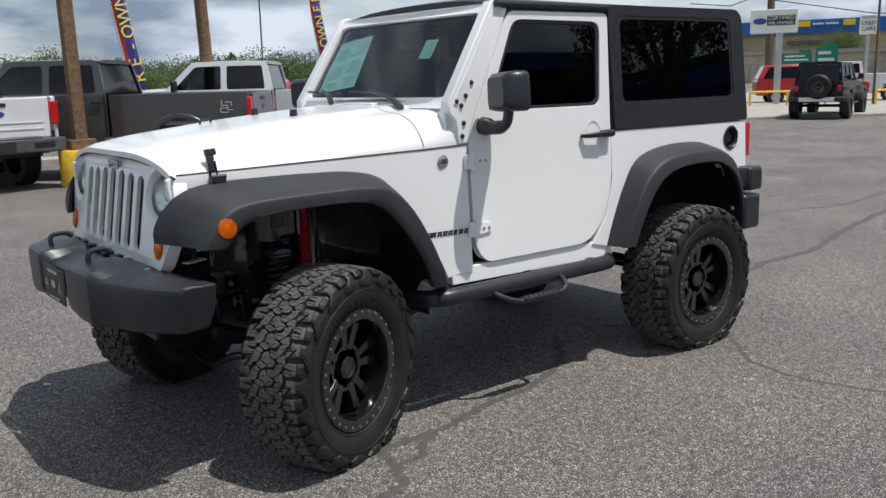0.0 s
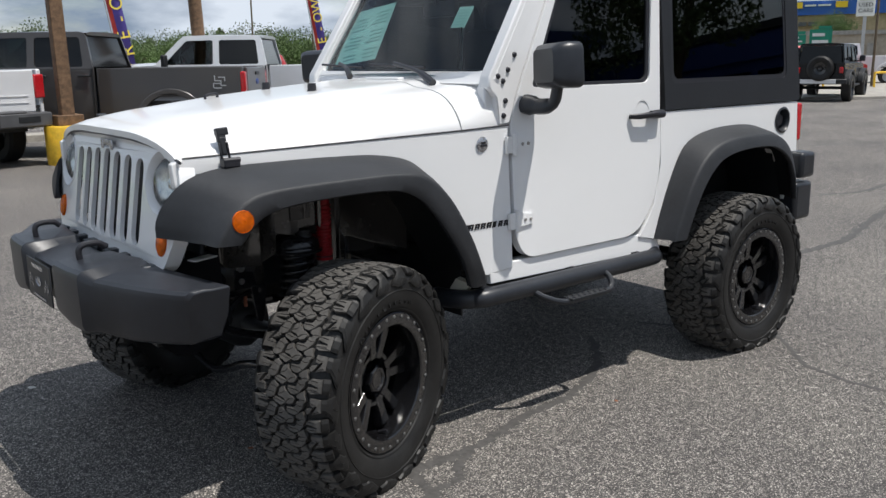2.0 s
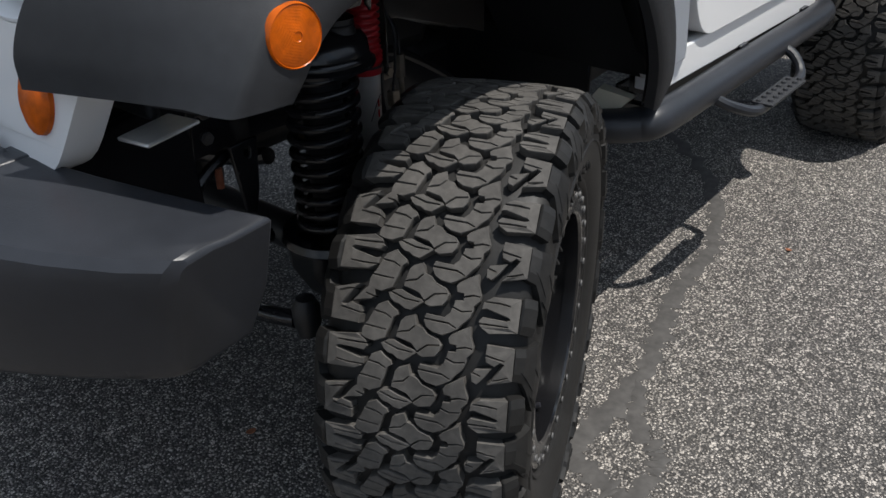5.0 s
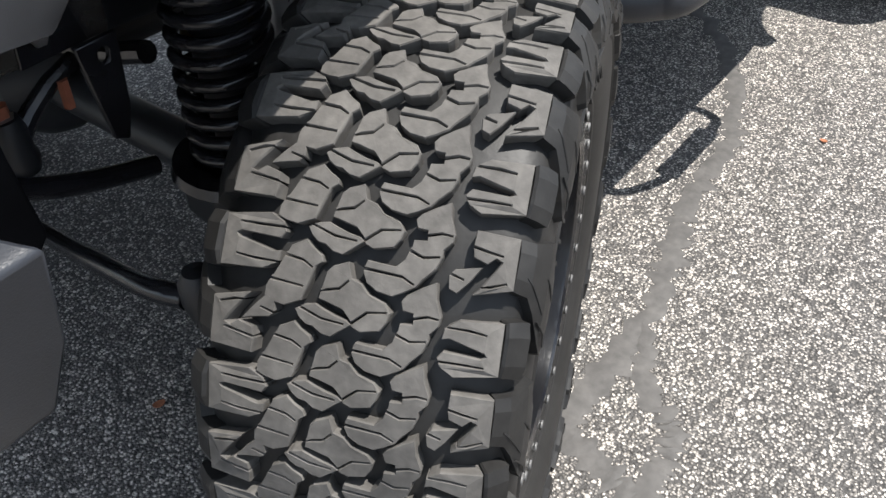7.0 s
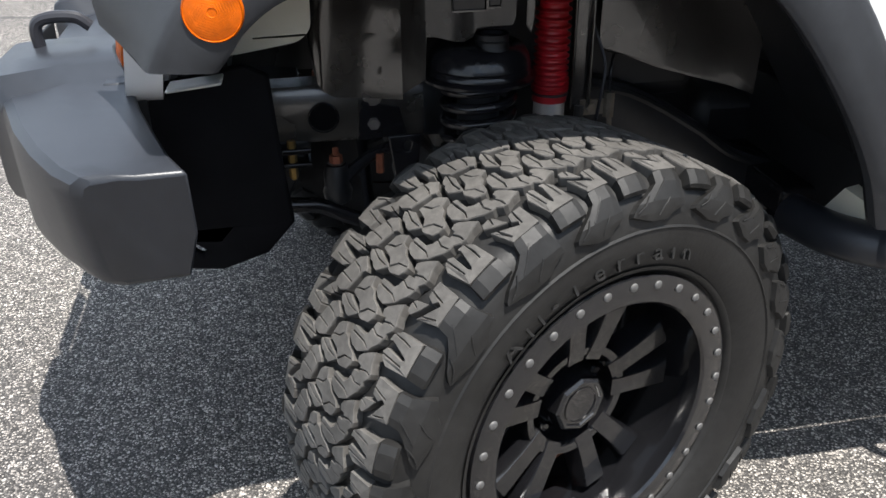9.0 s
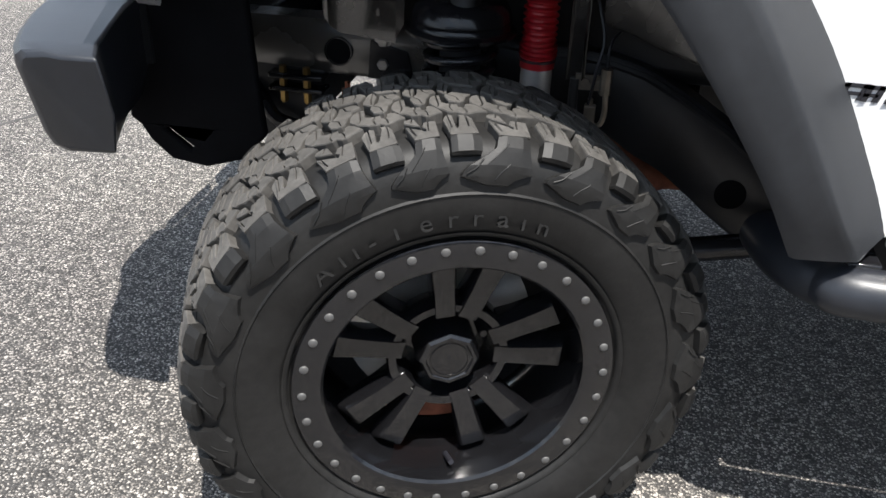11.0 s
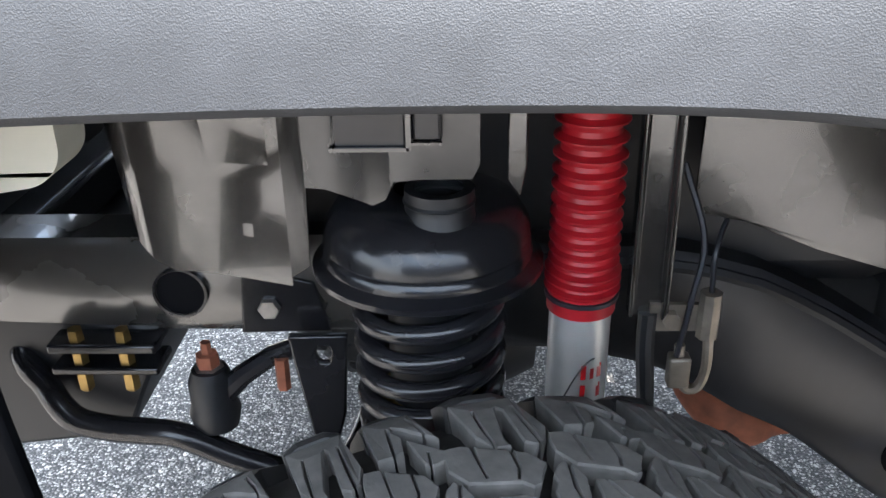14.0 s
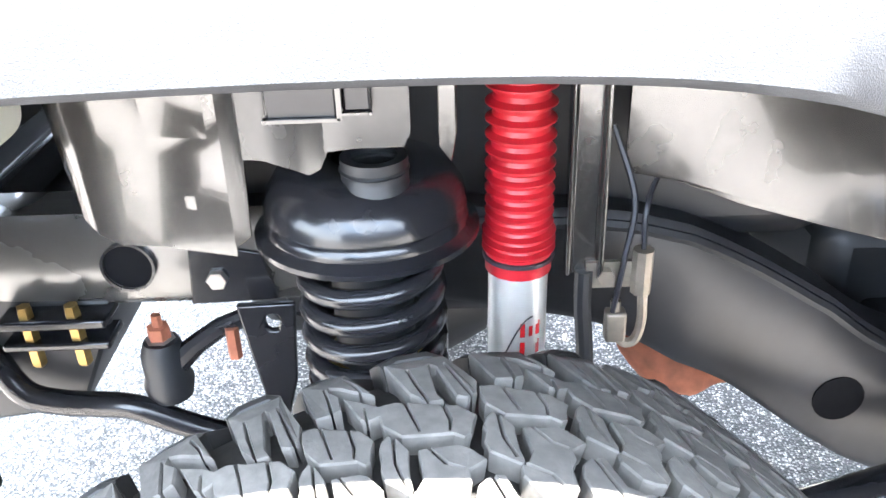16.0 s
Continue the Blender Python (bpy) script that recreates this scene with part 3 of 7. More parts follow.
part("windscreen", Shape().grid(lambda u, v: screen_put((2 * v - 1) * (0.665 - 0.04 * u), 0.06 + 0.89 * u, 0.016), 6, 12), SCREEN, ws, "windscreen glass").visible_shadow = False
fr = [(p[0] * 0.985, 0.5 + (p[1] - 0.5) * 0.985) for p in inn]
fi = [(p[0] * 0.94, 0.5 + (p[1] - 0.5) * 0.90) for p in inn]
part("black_border", Shape().prism(dense(fr), [dense(fi)], screen_put, 0.020, 0.023), BLACKTXT, ws)
sheet = part("window_sticker", Shape().grid(lambda u, v: screen_put(0.22 + 0.36 * v + 0.05 * u, 0.24 + 0.60 * u - 0.08 * v, 0.026), 4, 4, lambda u, v: screen_put(0.22 + 0.36 * v + 0.05 * u, 0.24 + 0.60 * u - 0.08 * v, 0.027)), PAPER, ws, "pale green paper sheet inside the glass")
s = Shape()
for k in range(13):
    q = 0.26 + 0.040 * k
    for a, b in ((0.24, 0.385), (0.415, 0.56)):
        if (k * 7 + int(a * 100)) % 5:
            s.grid(lambda u, v: screen_put(a + 0.05 * (q - 0.24) / 0.6 + (b - a) * v * (0.7 + 0.06 * (k % 5)), q + 0.010 * u - 0.08 * (a - 0.22 + (b - a) * v) / 0.36 + 0.03, 0.0245), 1, 3)
part("print_bar", s, INK, sheet)
s = Shape().grid(lambda u, v: screen_put(-0.36 + 0.095 * v, 0.52 + 0.20 * u, 0.022), 1, 1)
dec = part("barcode_sticker", s, PAPER, ws, "small white bar-coded sticker")
s = Shape()
for k in range(6):
    s.grid(lambda u, v: screen_put(-0.352 + 0.08 * v, 0.54 + 0.028 * k + 0.014 * u, 0.0205), 1, 1)
part("print_bar", s, INK, dec)
def a_pillar(sgn):
    o = [(0.738, 1.278), (0.795, 1.281), (0.838, 1.40), (1.085, 1.90), (1.03, 1.945), (0.985, 1.935), (0.692, 1.475), (0.690, 1.43), (0.728, 1.39)]
    s = Shape().prism(o, [], on_side(sgn, 0.0), 0.0, 0.06)
    p = part("screen_hinge", s, WHITE, rig, "white windscreen side bracket with black bolts", bevel=0.006)
    for x, z in ((0.762, 1.315), (0.775, 1.375), (0.738, 1.475), (0.765, 1.455), (0.835, 1.56), (0.795, 1.50)):
        part("torx_bolt", Shape().lathe([(0, 0.010), (0.008, 0.009), (0.012, 0.002), (0.013, 0)], pose(x, YC + sgn * side_y(z), z, -sgn * 90, 0, 0), 10), BLACKTXT, p)
both(a_pillar)
def bonnet_gap(sgn):
    part("cowl_corner", Shape().prism([(0.69, 1.30), (0.78, 1.30), (0.78, 1.45), (0.715, 1.465), (0.69, 1.43)], [], on_side(sgn, 0.030), 0.0, 0.05), WHITE, cowl, bevel=0.008)
    line = [(x, YC + sgn * (hood_w(x) + 0.0025), lerp(x, [-0.58, 0.56, 0.79], [1.2385, 1.2665, 1.2765])) for x in np.linspace(-0.58, 0.79, 12)]
    part("bonnet_gap", Shape().tube(line, 0.0035, 6), BLACKTXT, hood)
both(bonnet_gap)
def wiper(y0, y1, base):
    a = Vector(screen_put(y0, 0.13, -0.022))
    b = Vector(screen_put(y1, 0.10, -0.018))
    mid = a.lerp(b, 0.5)
    piv = Vector((0.63, YC + base, hood_z(0.63, base) + 0.012))
    w = part("wiper", Shape().tube([a, mid, b], 0.006, 6), BLACKTXT, rig, "black windscreen wiper")
    part("wiper_arm", Shape().tube(spline([piv, piv.lerp(mid, 0.4) + Vector((0, 0, 0.02)), mid + Vector((-0.01, 0, 0.012))], 4), [0.016] * 4 + [0.010] * 5, 8), BLACKTXT, w)
wiper(0.16, -0.27, -0.42)
wiper(0.62, 0.22, 0.22)
part("cowl_vent", Shape().box((0.645, YC - 0.05, hood_z(0.645, 0.05) + 0.004), (0.05, 0.26, 0.012)), WHITE, cowl, bevel=0.004)

# doors
def door(sgn):
    low = [(0.798, 1.285), (0.800, 0.80), (0.86, 0.705), (1.60, 0.705), (1.735, 0.84), (1.792, 1.02), (1.797, 1.90), (1.09, 1.895), (0.845, 1.40)]
    low = soft_poly(low, [0.02, 0.06, 0.06, 0.12, 0.14, 0.14, 0.035, 0.04, 0.03])
    win = soft_poly([(0.925, 1.425), (1.715, 1.425), (1.735, 1.855), (1.115, 1.855)], [0.03, 0.05, 0.06, 0.06])
    d = part("door", Shape().prism(low, [win], on_side(sgn), -0.004, 0.04), WHITE, rig, "white door with a tinted window", bevel=0.006)
    w2 = soft_poly([(0.955, 1.440), (1.695, 1.440), (1.712, 1.838), (1.128, 1.838)], [0.03, 0.04, 0.05, 0.05])
    part("window_seal", Shape().prism([(p[0], p[1]) for p in win], [w2], on_side(sgn), 0.004, 0.02), BLACKTXT, d, bevel=0.002)
    part("side_window", Shape().prism(w2, [], on_side(sgn), 0.012, 0.017), PANE, d, "dark tinted side glass").visible_shadow = False
    for z in (1.195, 0.875):
        y = YC + sgn * (side_y(z) + 0.004)
        s = Shape().prism(soft_poly([(0.815, z - 0.028), (0.905, z - 0.020), (0.905, z + 0.020), (0.815, z + 0.034)], 0.010), [], on_side(sgn), -0.014, -0.003)
        s.lathe([(0.010, -0.046), (0.012, -0.044), (0.012, 0.044), (0.010, 0.046)], pose(0.806, y + sgn * 0.010, z), 12)
        s.box((0.785, y + sgn * 0.004, z), (0.045, 0.014, 0.070))
        h = part("door_hinge", s, WHITE, d, "white exposed door hinge", bevel=0.003)
        t = Shape()
        for x in (0.852, 0.885):
            t.lathe([(0.0, 0.005), (0.006, 0.005), (0.008, 0.0)], pose(x, y + sgn * 0.010, z, 90 if sgn < 0 else -90), 8)
        part("hinge_bolt", t, BOLT, h)
    z, x = 1.272, 1.655
    y = YC + sgn * side_y(z)
    part("handle_cup", Shape().lathe([(0.0, -0.012), (0.05, -0.010), (0.064, 0.0), (0.066, 0.0035), (0.072, 0.004)], pose(x, y, z - 0.006, 90 if sgn < 0 else -90) @ Matrix.Diagonal((0.85, 1.15, 1, 1)), 28), WHITE, d)
    s = Shape().tube([(x - 0.10, y + sgn * 0.012, z), (x - 0.06, y + sgn * 0.038, z), (x + 0.06, y + sgn * 0.042, z + 0.004)], [0.011, 0.013, 0.014], 10, flat=1.2)
    s.lathe([(0.0, -0.05), (0.018, -0.048), (0.021, 0.0), (0.020, 0.040), (0.0, 0.044)], pose(x + 0.085, y + sgn * 0.030, z + 0.004, 0, 90, 0), 14)
    part("door_handle", s, BLACKTXT, d, "black pull door handle with push button")
    part("lock", Shape().lathe([(0, 0.008), (0.011, 0.007), (0.013, 0)], pose(x + 0.075, y, z - 0.075, 90 if sgn < 0 else -90), 12), BLACKTXT, d)
    # mirror
    y = YC + sgn * (side_y(1.40) + 0.004)
    s = Shape().tube(spline([(0.885, y - sgn * 0.01, 1.360), (0.89, y + sgn * 0.08, 1.350), (0.900, y + sgn * 0.150, 1.365), (0.905, y + sgn * 0.170, 1.44)], 5), [0.044] * 4 + [0.036] * 5 + [0.030] * 7, 12, flat=0.8)
    mi = part("mirror_arm", s, BUMPER, d, "black plastic mirror arm")
    k = soft_poly([(-0.125, -0.085), (0.115, -0.095), (0.125, 0.085), (-0.105, 0.095)], 0.035, 4)
    n = len(k)
    mm = pose(0.898, y + sgn * 0.185, 1.515, 0, 0, sgn * 18)
    rows = [(0.72, -0.075), (0.92, -0.052), (1.0, -0.015), (1.0, 0.035), (0.94, 0.048)]
    s = Shape()
    s.add([(h, p[0] * r, p[1] * r) for r, h in rows for p in k], [(i * n + j, i * n + (j + 1) % n, (i + 1) * n + (j + 1) % n, (i + 1) * n + j) for i in range(len(rows) - 1) for j in range(n)] + [tuple(range(n)), tuple((len(rows) - 1) * n + j for j in range(n))], mm)
    part("mirror_housing", s, BUMPER, mi, "black mirror housing")
    part("mirror_glass", Shape().add([(0.049, p[0] * 0.86, p[1] * 0.86) for p in k], [tuple(range(n))], mm), CHROME, mi)
both(door)

# rear body side
def quarter(sgn):
    o = [(1.63, 0.690)] + ARCH_R + [(3.065, 0.66), (3.075, 1.282), (1.805, 1.282), (1.803, 1.03), (1.748, 0.842), (1.69, 0.76)]
    hole = circle(2.905, 1.185, 0.062, n=28)
    s = Shape().prism(o, [hole] if sgn < 0 else [], on_side(sgn), 0.0, 0.04)
    q = part("rear_quarter_panel", s, WHITE, rig, "white rear body side", bevel=0.006)
    if sgn < 0:
        m = pose(2.905, YC - side_y(1.185), 1.185, 90)
        f = part("fuel_surround", Shape().lathe([(0.070, 0.002), (0.074, 0.008), (0.064, 0.012), (0.058, 0.004), (0.054, -0.035), (0.0, -0.037)], m, 32), BUMPER, q, "round black recessed fuel filler")
        part("fuel_cap", Shape().lathe([(0.0, -0.008), (0.030, -0.010), (0.034, -0.030)], m, 20), BLACKTXT, f)
    part("tail_lamp", Shape().box((3.095, YC + sgn * (side_y(1.17) - 0.05), 1.165), (0.05, 0.105, 0.215)), REDLENS, q, "red tail lamp", bevel=0.01)
    # rocker
    part("sill", Shape().prism([(0.66, 0.622), (1.80, 0.605), (1.76, 0.700), (0.66, 0.700)], [], on_side(sgn, 0.010), 0.0, 0.06), WHITE, rig, "white sill under the door", bevel=0.004)
    # added strip: stops light passing between the sill and the step bar
    part("sill_light_block", Shape().prism([(0.62, 0.54), (1.80, 0.54), (1.80, 0.64), (0.62, 0.64)], [], on_side(sgn, 0.075), 0.0, 0.02), LINER, rig, "black strip added under the sill to block light")
    u = [0, 0.15, 0.35, 0.6, 0.85, 1]
    arch = Shape().grid(lambda a, b: (lerp(a, u, [1.755, 1.85, 2.02, 2.42, 2.80, 2.955]), YC + sgn * (0.36 + 0.375 * b), lerp(a, u, [0.64, 0.875, 1.095, 1.155, 1.03, 0.68])), 20, 2)
    part("rear_arch_liner", arch, LINER, rig, "black rear wheel arch liner")
    part("rear_inner_sheet", Shape().box((2.37, YC + sgn * 0.40, 0.93), (1.28, 0.01, 0.62)).box((2.985, YC + sgn * 0.56, 0.92), (0.01, 0.33, 0.60)), LINER, rig, "black sheet behind the rear wheel")
both(quarter)
part("tailgate", Shape().box((3.055, YC, 0.99), (0.04, 1.38, 0.60)), WHITE, rig, "white tailgate", bevel=0.01)
part("floor_pan", Shape().box((1.85, YC, 0.70), (2.4, 1.30, 0.03)).box((0.72, YC, 1.05), (0.03, 1.34, 0.72)), LINER, rig, "black floor and bulkhead")

# black hardtop
def hardtop():
    tops = []
    for sgn in (-1, 1):
        o = soft_poly([(1.835, 1.288), (3.085, 1.288), (3.030, 1.955), (1.800, 1.945)], [0.01, 0.03, 0.09, 0.01])
        w = soft_poly([(1.888, 1.415), (2.945, 1.420), (2.905, 1.898), (1.876, 1.892)], 0.05)
        h = part("hardtop_side", Shape().prism(o, [w], on_side(sgn, -0.006), 0.0, 0.035), HARDTOP, rig, "grained black hardtop side", bevel=0.012)
        w3 = soft_poly([(1.908, 1.435), (2.925, 1.440), (2.888, 1.880), (1.896, 1.874)], 0.045)
        part("window_trim", Shape().prism(w, [w3], on_side(sgn, -0.006), 0.004, 0.02), BLACKTXT, h, bevel=0.003)
        part("quarter_window", Shape().prism(w3, [], on_side(sgn, -0.006), 0.006, 0.012), PANE, h, "dark tinted quarter glass").visible_shadow = False
        tops.append(h)
    def fn(u, v):
        x = 1.045 + (3.03 - 1.045) * u
        a = 2 * v - 1
        w = side_y(1.95) + 0.006
        return (x, YC + w * a, 1.942 + 0.045 * (1 - abs(a) ** 3) - 0.03 * max(0, (u - 0.85) / 0.15) ** 2 - 0.02 * max(0, (0.08 - u) / 0.08) ** 2)
    r = part("roof_panel", Shape().grid(fn, 24, 16, lambda u, v: (lambda p: (p[0], p[1] * 0.99, p[2] - 0.04))(fn(u, v))), HARDTOP, rig, "grained black roof panel")
    for sgn in (-1, 1):
        part("drip_rail", Shape().tube([(1.00, YC + sgn * 0.69, 1.925), (1.80, YC + sgn * 0.688, 1.93)], 0.016, 8), BLACKTXT, r)
    part("rear_glass", Shape().box((3.03, YC, 1.62), (0.012, 1.24, 0.50)), PANE, rig, "dark rear glass")
    part("rear_frame", Shape().prism(soft_poly([(-0.68, 1.29), (0.68, 1.29), (0.66, 1.93), (-0.66, 1.93)], 0.05), [soft_poly([(-0.60, 1.38), (0.60, 1.38), (0.58, 1.86), (-0.58, 1.86)], 0.05)], lambda y, z, d: (3.03 + d, YC + y, z), -0.02, 0.02), HARDTOP, rig)
hardtop()

# cabin
def cabin():
    s = Shape().grid(lambda u, v: (0.74 + 0.36 * u, YC - 0.66 + 1.32 * v, 1.40 + 0.05 * math.sin(math.pi * u) - 0.25 * max(0, u - 0.75)), 8, 6, lambda u, v: (0.74 + 0.36 * u, YC - 0.66 + 1.32 * v, 1.05))
    part("dashboard", s, CABIN, rig, "black dashboard")
    w = Shape().tube([(1.22 + 0.05 * math.sin(a), YC - 0.36 + 0.185 * math.cos(a), 1.36 + 0.175 * math.sin(a)) for a in (math.tau * k / 28 for k in range(29))], 0.014, 8)
    w.box((1.23, YC - 0.36, 1.35), (0.03, 0.34, 0.05))
    part("steering_wheel", w, CABIN, rig, "black steering wheel")
    for y in (-0.36, 0.36):
        s = Shape().box((1.72, YC + y, 1.40), (0.14, 0.50, 0.62)).box((1.52, YC + y, 1.06), (0.48, 0.50, 0.16)).box((1.76, YC + y, 1.78), (0.10, 0.26, 0.18))
        part("front_seat", s, CABIN, rig, "dark cloth front seat", bevel=0.05)
    s = Shape()
    for y in (-0.58, 0.58):
        s.tube(spline([(1.02, YC + y, 1.86), (1.60, YC + y, 1.88), (1.80, YC + y, 1.86), (1.88, YC + y * 1.02, 1.60), (1.90, YC + y * 1.02, 1.0)], 4), 0.04, 10)
    s.tube([(1.80, YC - 0.58, 1.87), (1.80, YC + 0.58, 1.87)], 0.04, 10)
    part("roll_bar", s, CABIN, rig, "padded black roll bar")
    part("rear_view_mirror", Shape().box((1.02, YC + 0.0, 1.78), (0.03, 0.24, 0.07)).tube([(0.99, YC, 1.80), (0.97, YC, 1.86)], 0.012, 6), CABIN, rig, "black interior mirror", bevel=0.01)
    part("bench_seat", Shape().box((2.45, YC, 1.22), (0.16, 1.0, 0.55)).box((2.20, YC, 0.98), (0.45, 1.0, 0.16)), CABIN, rig, "dark rear bench", bevel=0.05)
cabin()

# plastic flares
def flare(name, stations, sgn, label):
    """Each station: inner (x, y, z) on the body, outer top (x, y, z) and lip (x, y, z); y as half width."""
    pts = [[], [], []]
    for k in range(3):
        pts[k] = spline([st[k] for st in stations], 5)
    rows = []
    for a, b, c in zip(*pts):
        sec = [a, a.lerp(b, 0.5) + Vector((0, 0, 0.003)), a.lerp(b, 0.80) + Vector((0, 0, 0.004)), a.lerp(b, 0.93), b, b.lerp(c, 0.06) + Vector((0, 0.006, 0)), b.lerp(c, 0.18) + Vector((0, 0.008, 0)), b.lerp(c, 0.55) + Vector((0, 0.009, 0)), b.lerp(c, 0.92) + Vector((0, 0.007, 0)), c]
        sec += [c + Vector((0, -0.022, 0.004)), b.lerp(c, 0.7) + Vector((0, -0.026, 0)), a.lerp(b, 0.85) + (c - b).normalized() * 0.03, a + (c - b).normalized() * 0.03]
        rows.append([(p.x, YC + sgn * p.y, p.z) for p in sec])
    n = len(rows[0])
    s = Shape()
    s.v = [p for r in rows for p in r]
    s.f = [(i * n + j, i * n + (j + 1) % n, (i + 1) * n + (j + 1) % n, (i + 1) * n + j) for i in range(len(rows) - 1) for j in range(n)]
    s.f += [tuple(range(n)), tuple((len(rows) - 1) * n + j for j in range(n))]
    fl = part(name, s, FLARE, rig, label, smooth=50)
    t = Shape()      # black skin inside the flare
    for a, b, c in zip(*pts):
        d = (c - b).normalized() * 0.036
        t.v += [(p.x, YC + sgn * p.y, p.z) for p in (a + d + Vector((0, -0.10 if a.x > -0.45 else -0.004, 0)), a + d, a.lerp(b, 0.84) + d, b.lerp(c, 0.72) + Vector((0, -0.031, 0)), c + Vector((0, -0.028, 0.003)))]
    t.f = [(i * 5 + j, i * 5 + j + 1, (i + 1) * 5 + j + 1, (i + 1) * 5 + j) for i in range(len(pts[0]) - 1) for j in range(4)]
    part("flare_liner", t, LINER, fl, "black liner inside the flare")
    return fl

FRONT = [
    ((-0.674, 0.575, 0.981), (-0.582, 0.832, 0.976), (-0.495, 0.843, 0.974)),
    ((-0.676, 0.585, 1.032), (-0.560, 0.838, 1.020), (-0.478, 0.846, 0.995)),
    ((-0.652, 0.612, 1.100), (-0.522, 0.840, 1.073), (-0.455, 0.846, 1.024)),
    ((-0.590, 0.645, 1.168), (-0.465, 0.839, 1.116), (-0.410, 0.845, 1.055)),
    ((-0.470, 0.652, 1.201), (-0.385, 0.838, 1.136), (-0.345, 0.845, 1.072)),
    ((-0.231, 0.657, 1.207), (-0.235, 0.838, 1.144), (-0.225, 0.845, 1.084)),
    ((-0.020, 0.670, 1.206), (-0.025, 0.838, 1.147), (-0.025, 0.845, 1.089)),
    ((0.152, 0.685, 1.198), (0.132, 0.840, 1.146), (0.105, 0.847, 1.083)),
    ((0.300, 0.690, 1.162), (0.255, 0.845, 1.124), (0.185, 0.852, 1.062)),
    ((0.400, 0.700, 1.073), (0.365, 0.852, 1.030), (0.255, 0.858, 1.010)),
    ((0.510, 0.710, 0.930), (0.465, 0.852, 0.874), (0.350, 0.864, 0.890)),
    ((0.600, 0.722, 0.770), (0.552, 0.826, 0.722), (0.434, 0.850, 0.765)),
    ((0.655, 0.725, 0.672), (0.603, 0.785, 0.640), (0.495, 0.820, 0.650)),
]
REAR = [
    ((1.735, 0.745, 0.665), (1.760, 0.860, 0.665), (1.830, 0.885, 0.672)),
    ((1.790, 0.742, 0.790), (1.800, 0.868, 0.785), (1.870, 0.893, 0.785)),
    ((1.880, 0.738, 0.960), (1.880, 0.872, 0.955), (1.950, 0.897, 0.925)),
    ((1.985, 0.735, 1.105), (1.985, 0.874, 1.070), (2.050, 0.899, 1.020)),
    ((2.150, 0.732, 1.165), (2.135, 0.874, 1.130), (2.190, 0.899, 1.065)),
    ((2.400, 0.730, 1.185), (2.385, 0.874, 1.145), (2.410, 0.899, 1.078)),
    ((2.640, 0.731, 1.165), (2.605, 0.872, 1.130), (2.580, 0.897, 1.060)),
    ((2.800, 0.735, 1.070), (2.750, 0.868, 1.050), (2.720, 0.893, 0.985)),
    ((2.910, 0.740, 0.900), (2.840, 0.860, 0.900), (2.800, 0.885, 0.870)),
    ((2.960, 0.744, 0.760), (2.890, 0.845, 0.760), (2.850, 0.870, 0.755)),
]
def flares(sgn):
    f = flare("front_flare", FRONT, sgn, "dark grey textured plastic front wheel flare")
    m = pose(-0.492, YC + sgn * 0.846, 1.049, -sgn * 88, 0, sgn * 5)
    def lens(u, v):
        a, r = math.tau * v, 0.0345 * u
        x, y = r * math.cos(a), r * math.sin(a)
        k = int(v * 5)
        tilt = radians((20, 75, 140, 250, 300)[min(k, 4)])
        saw = ((x * math.cos(tilt) + y * math.sin(tilt)) / 0.0032) % 1.0
        return m @ Vector((x, y, 0.0125 - 0.0045 * u * u + (0.0004 * saw if u > 0.16 else -0.0010) * (0 if u > 0.97 else 1)))
    part("side_marker", Shape().grid(lens, 34, 90), AMBER, f, "round amber side marker lamp with ridged facets", smooth=12)
    part("marker_bezel", Shape().lathe([(0.0335, 0.0075), (0.0350, 0.0095), (0.0368, 0.006), (0.0375, -0.010)], m, 36), AMBER, f)
    flare("rear_flare", REAR, sgn, "dark grey textured plastic rear wheel flare")
both(flares)

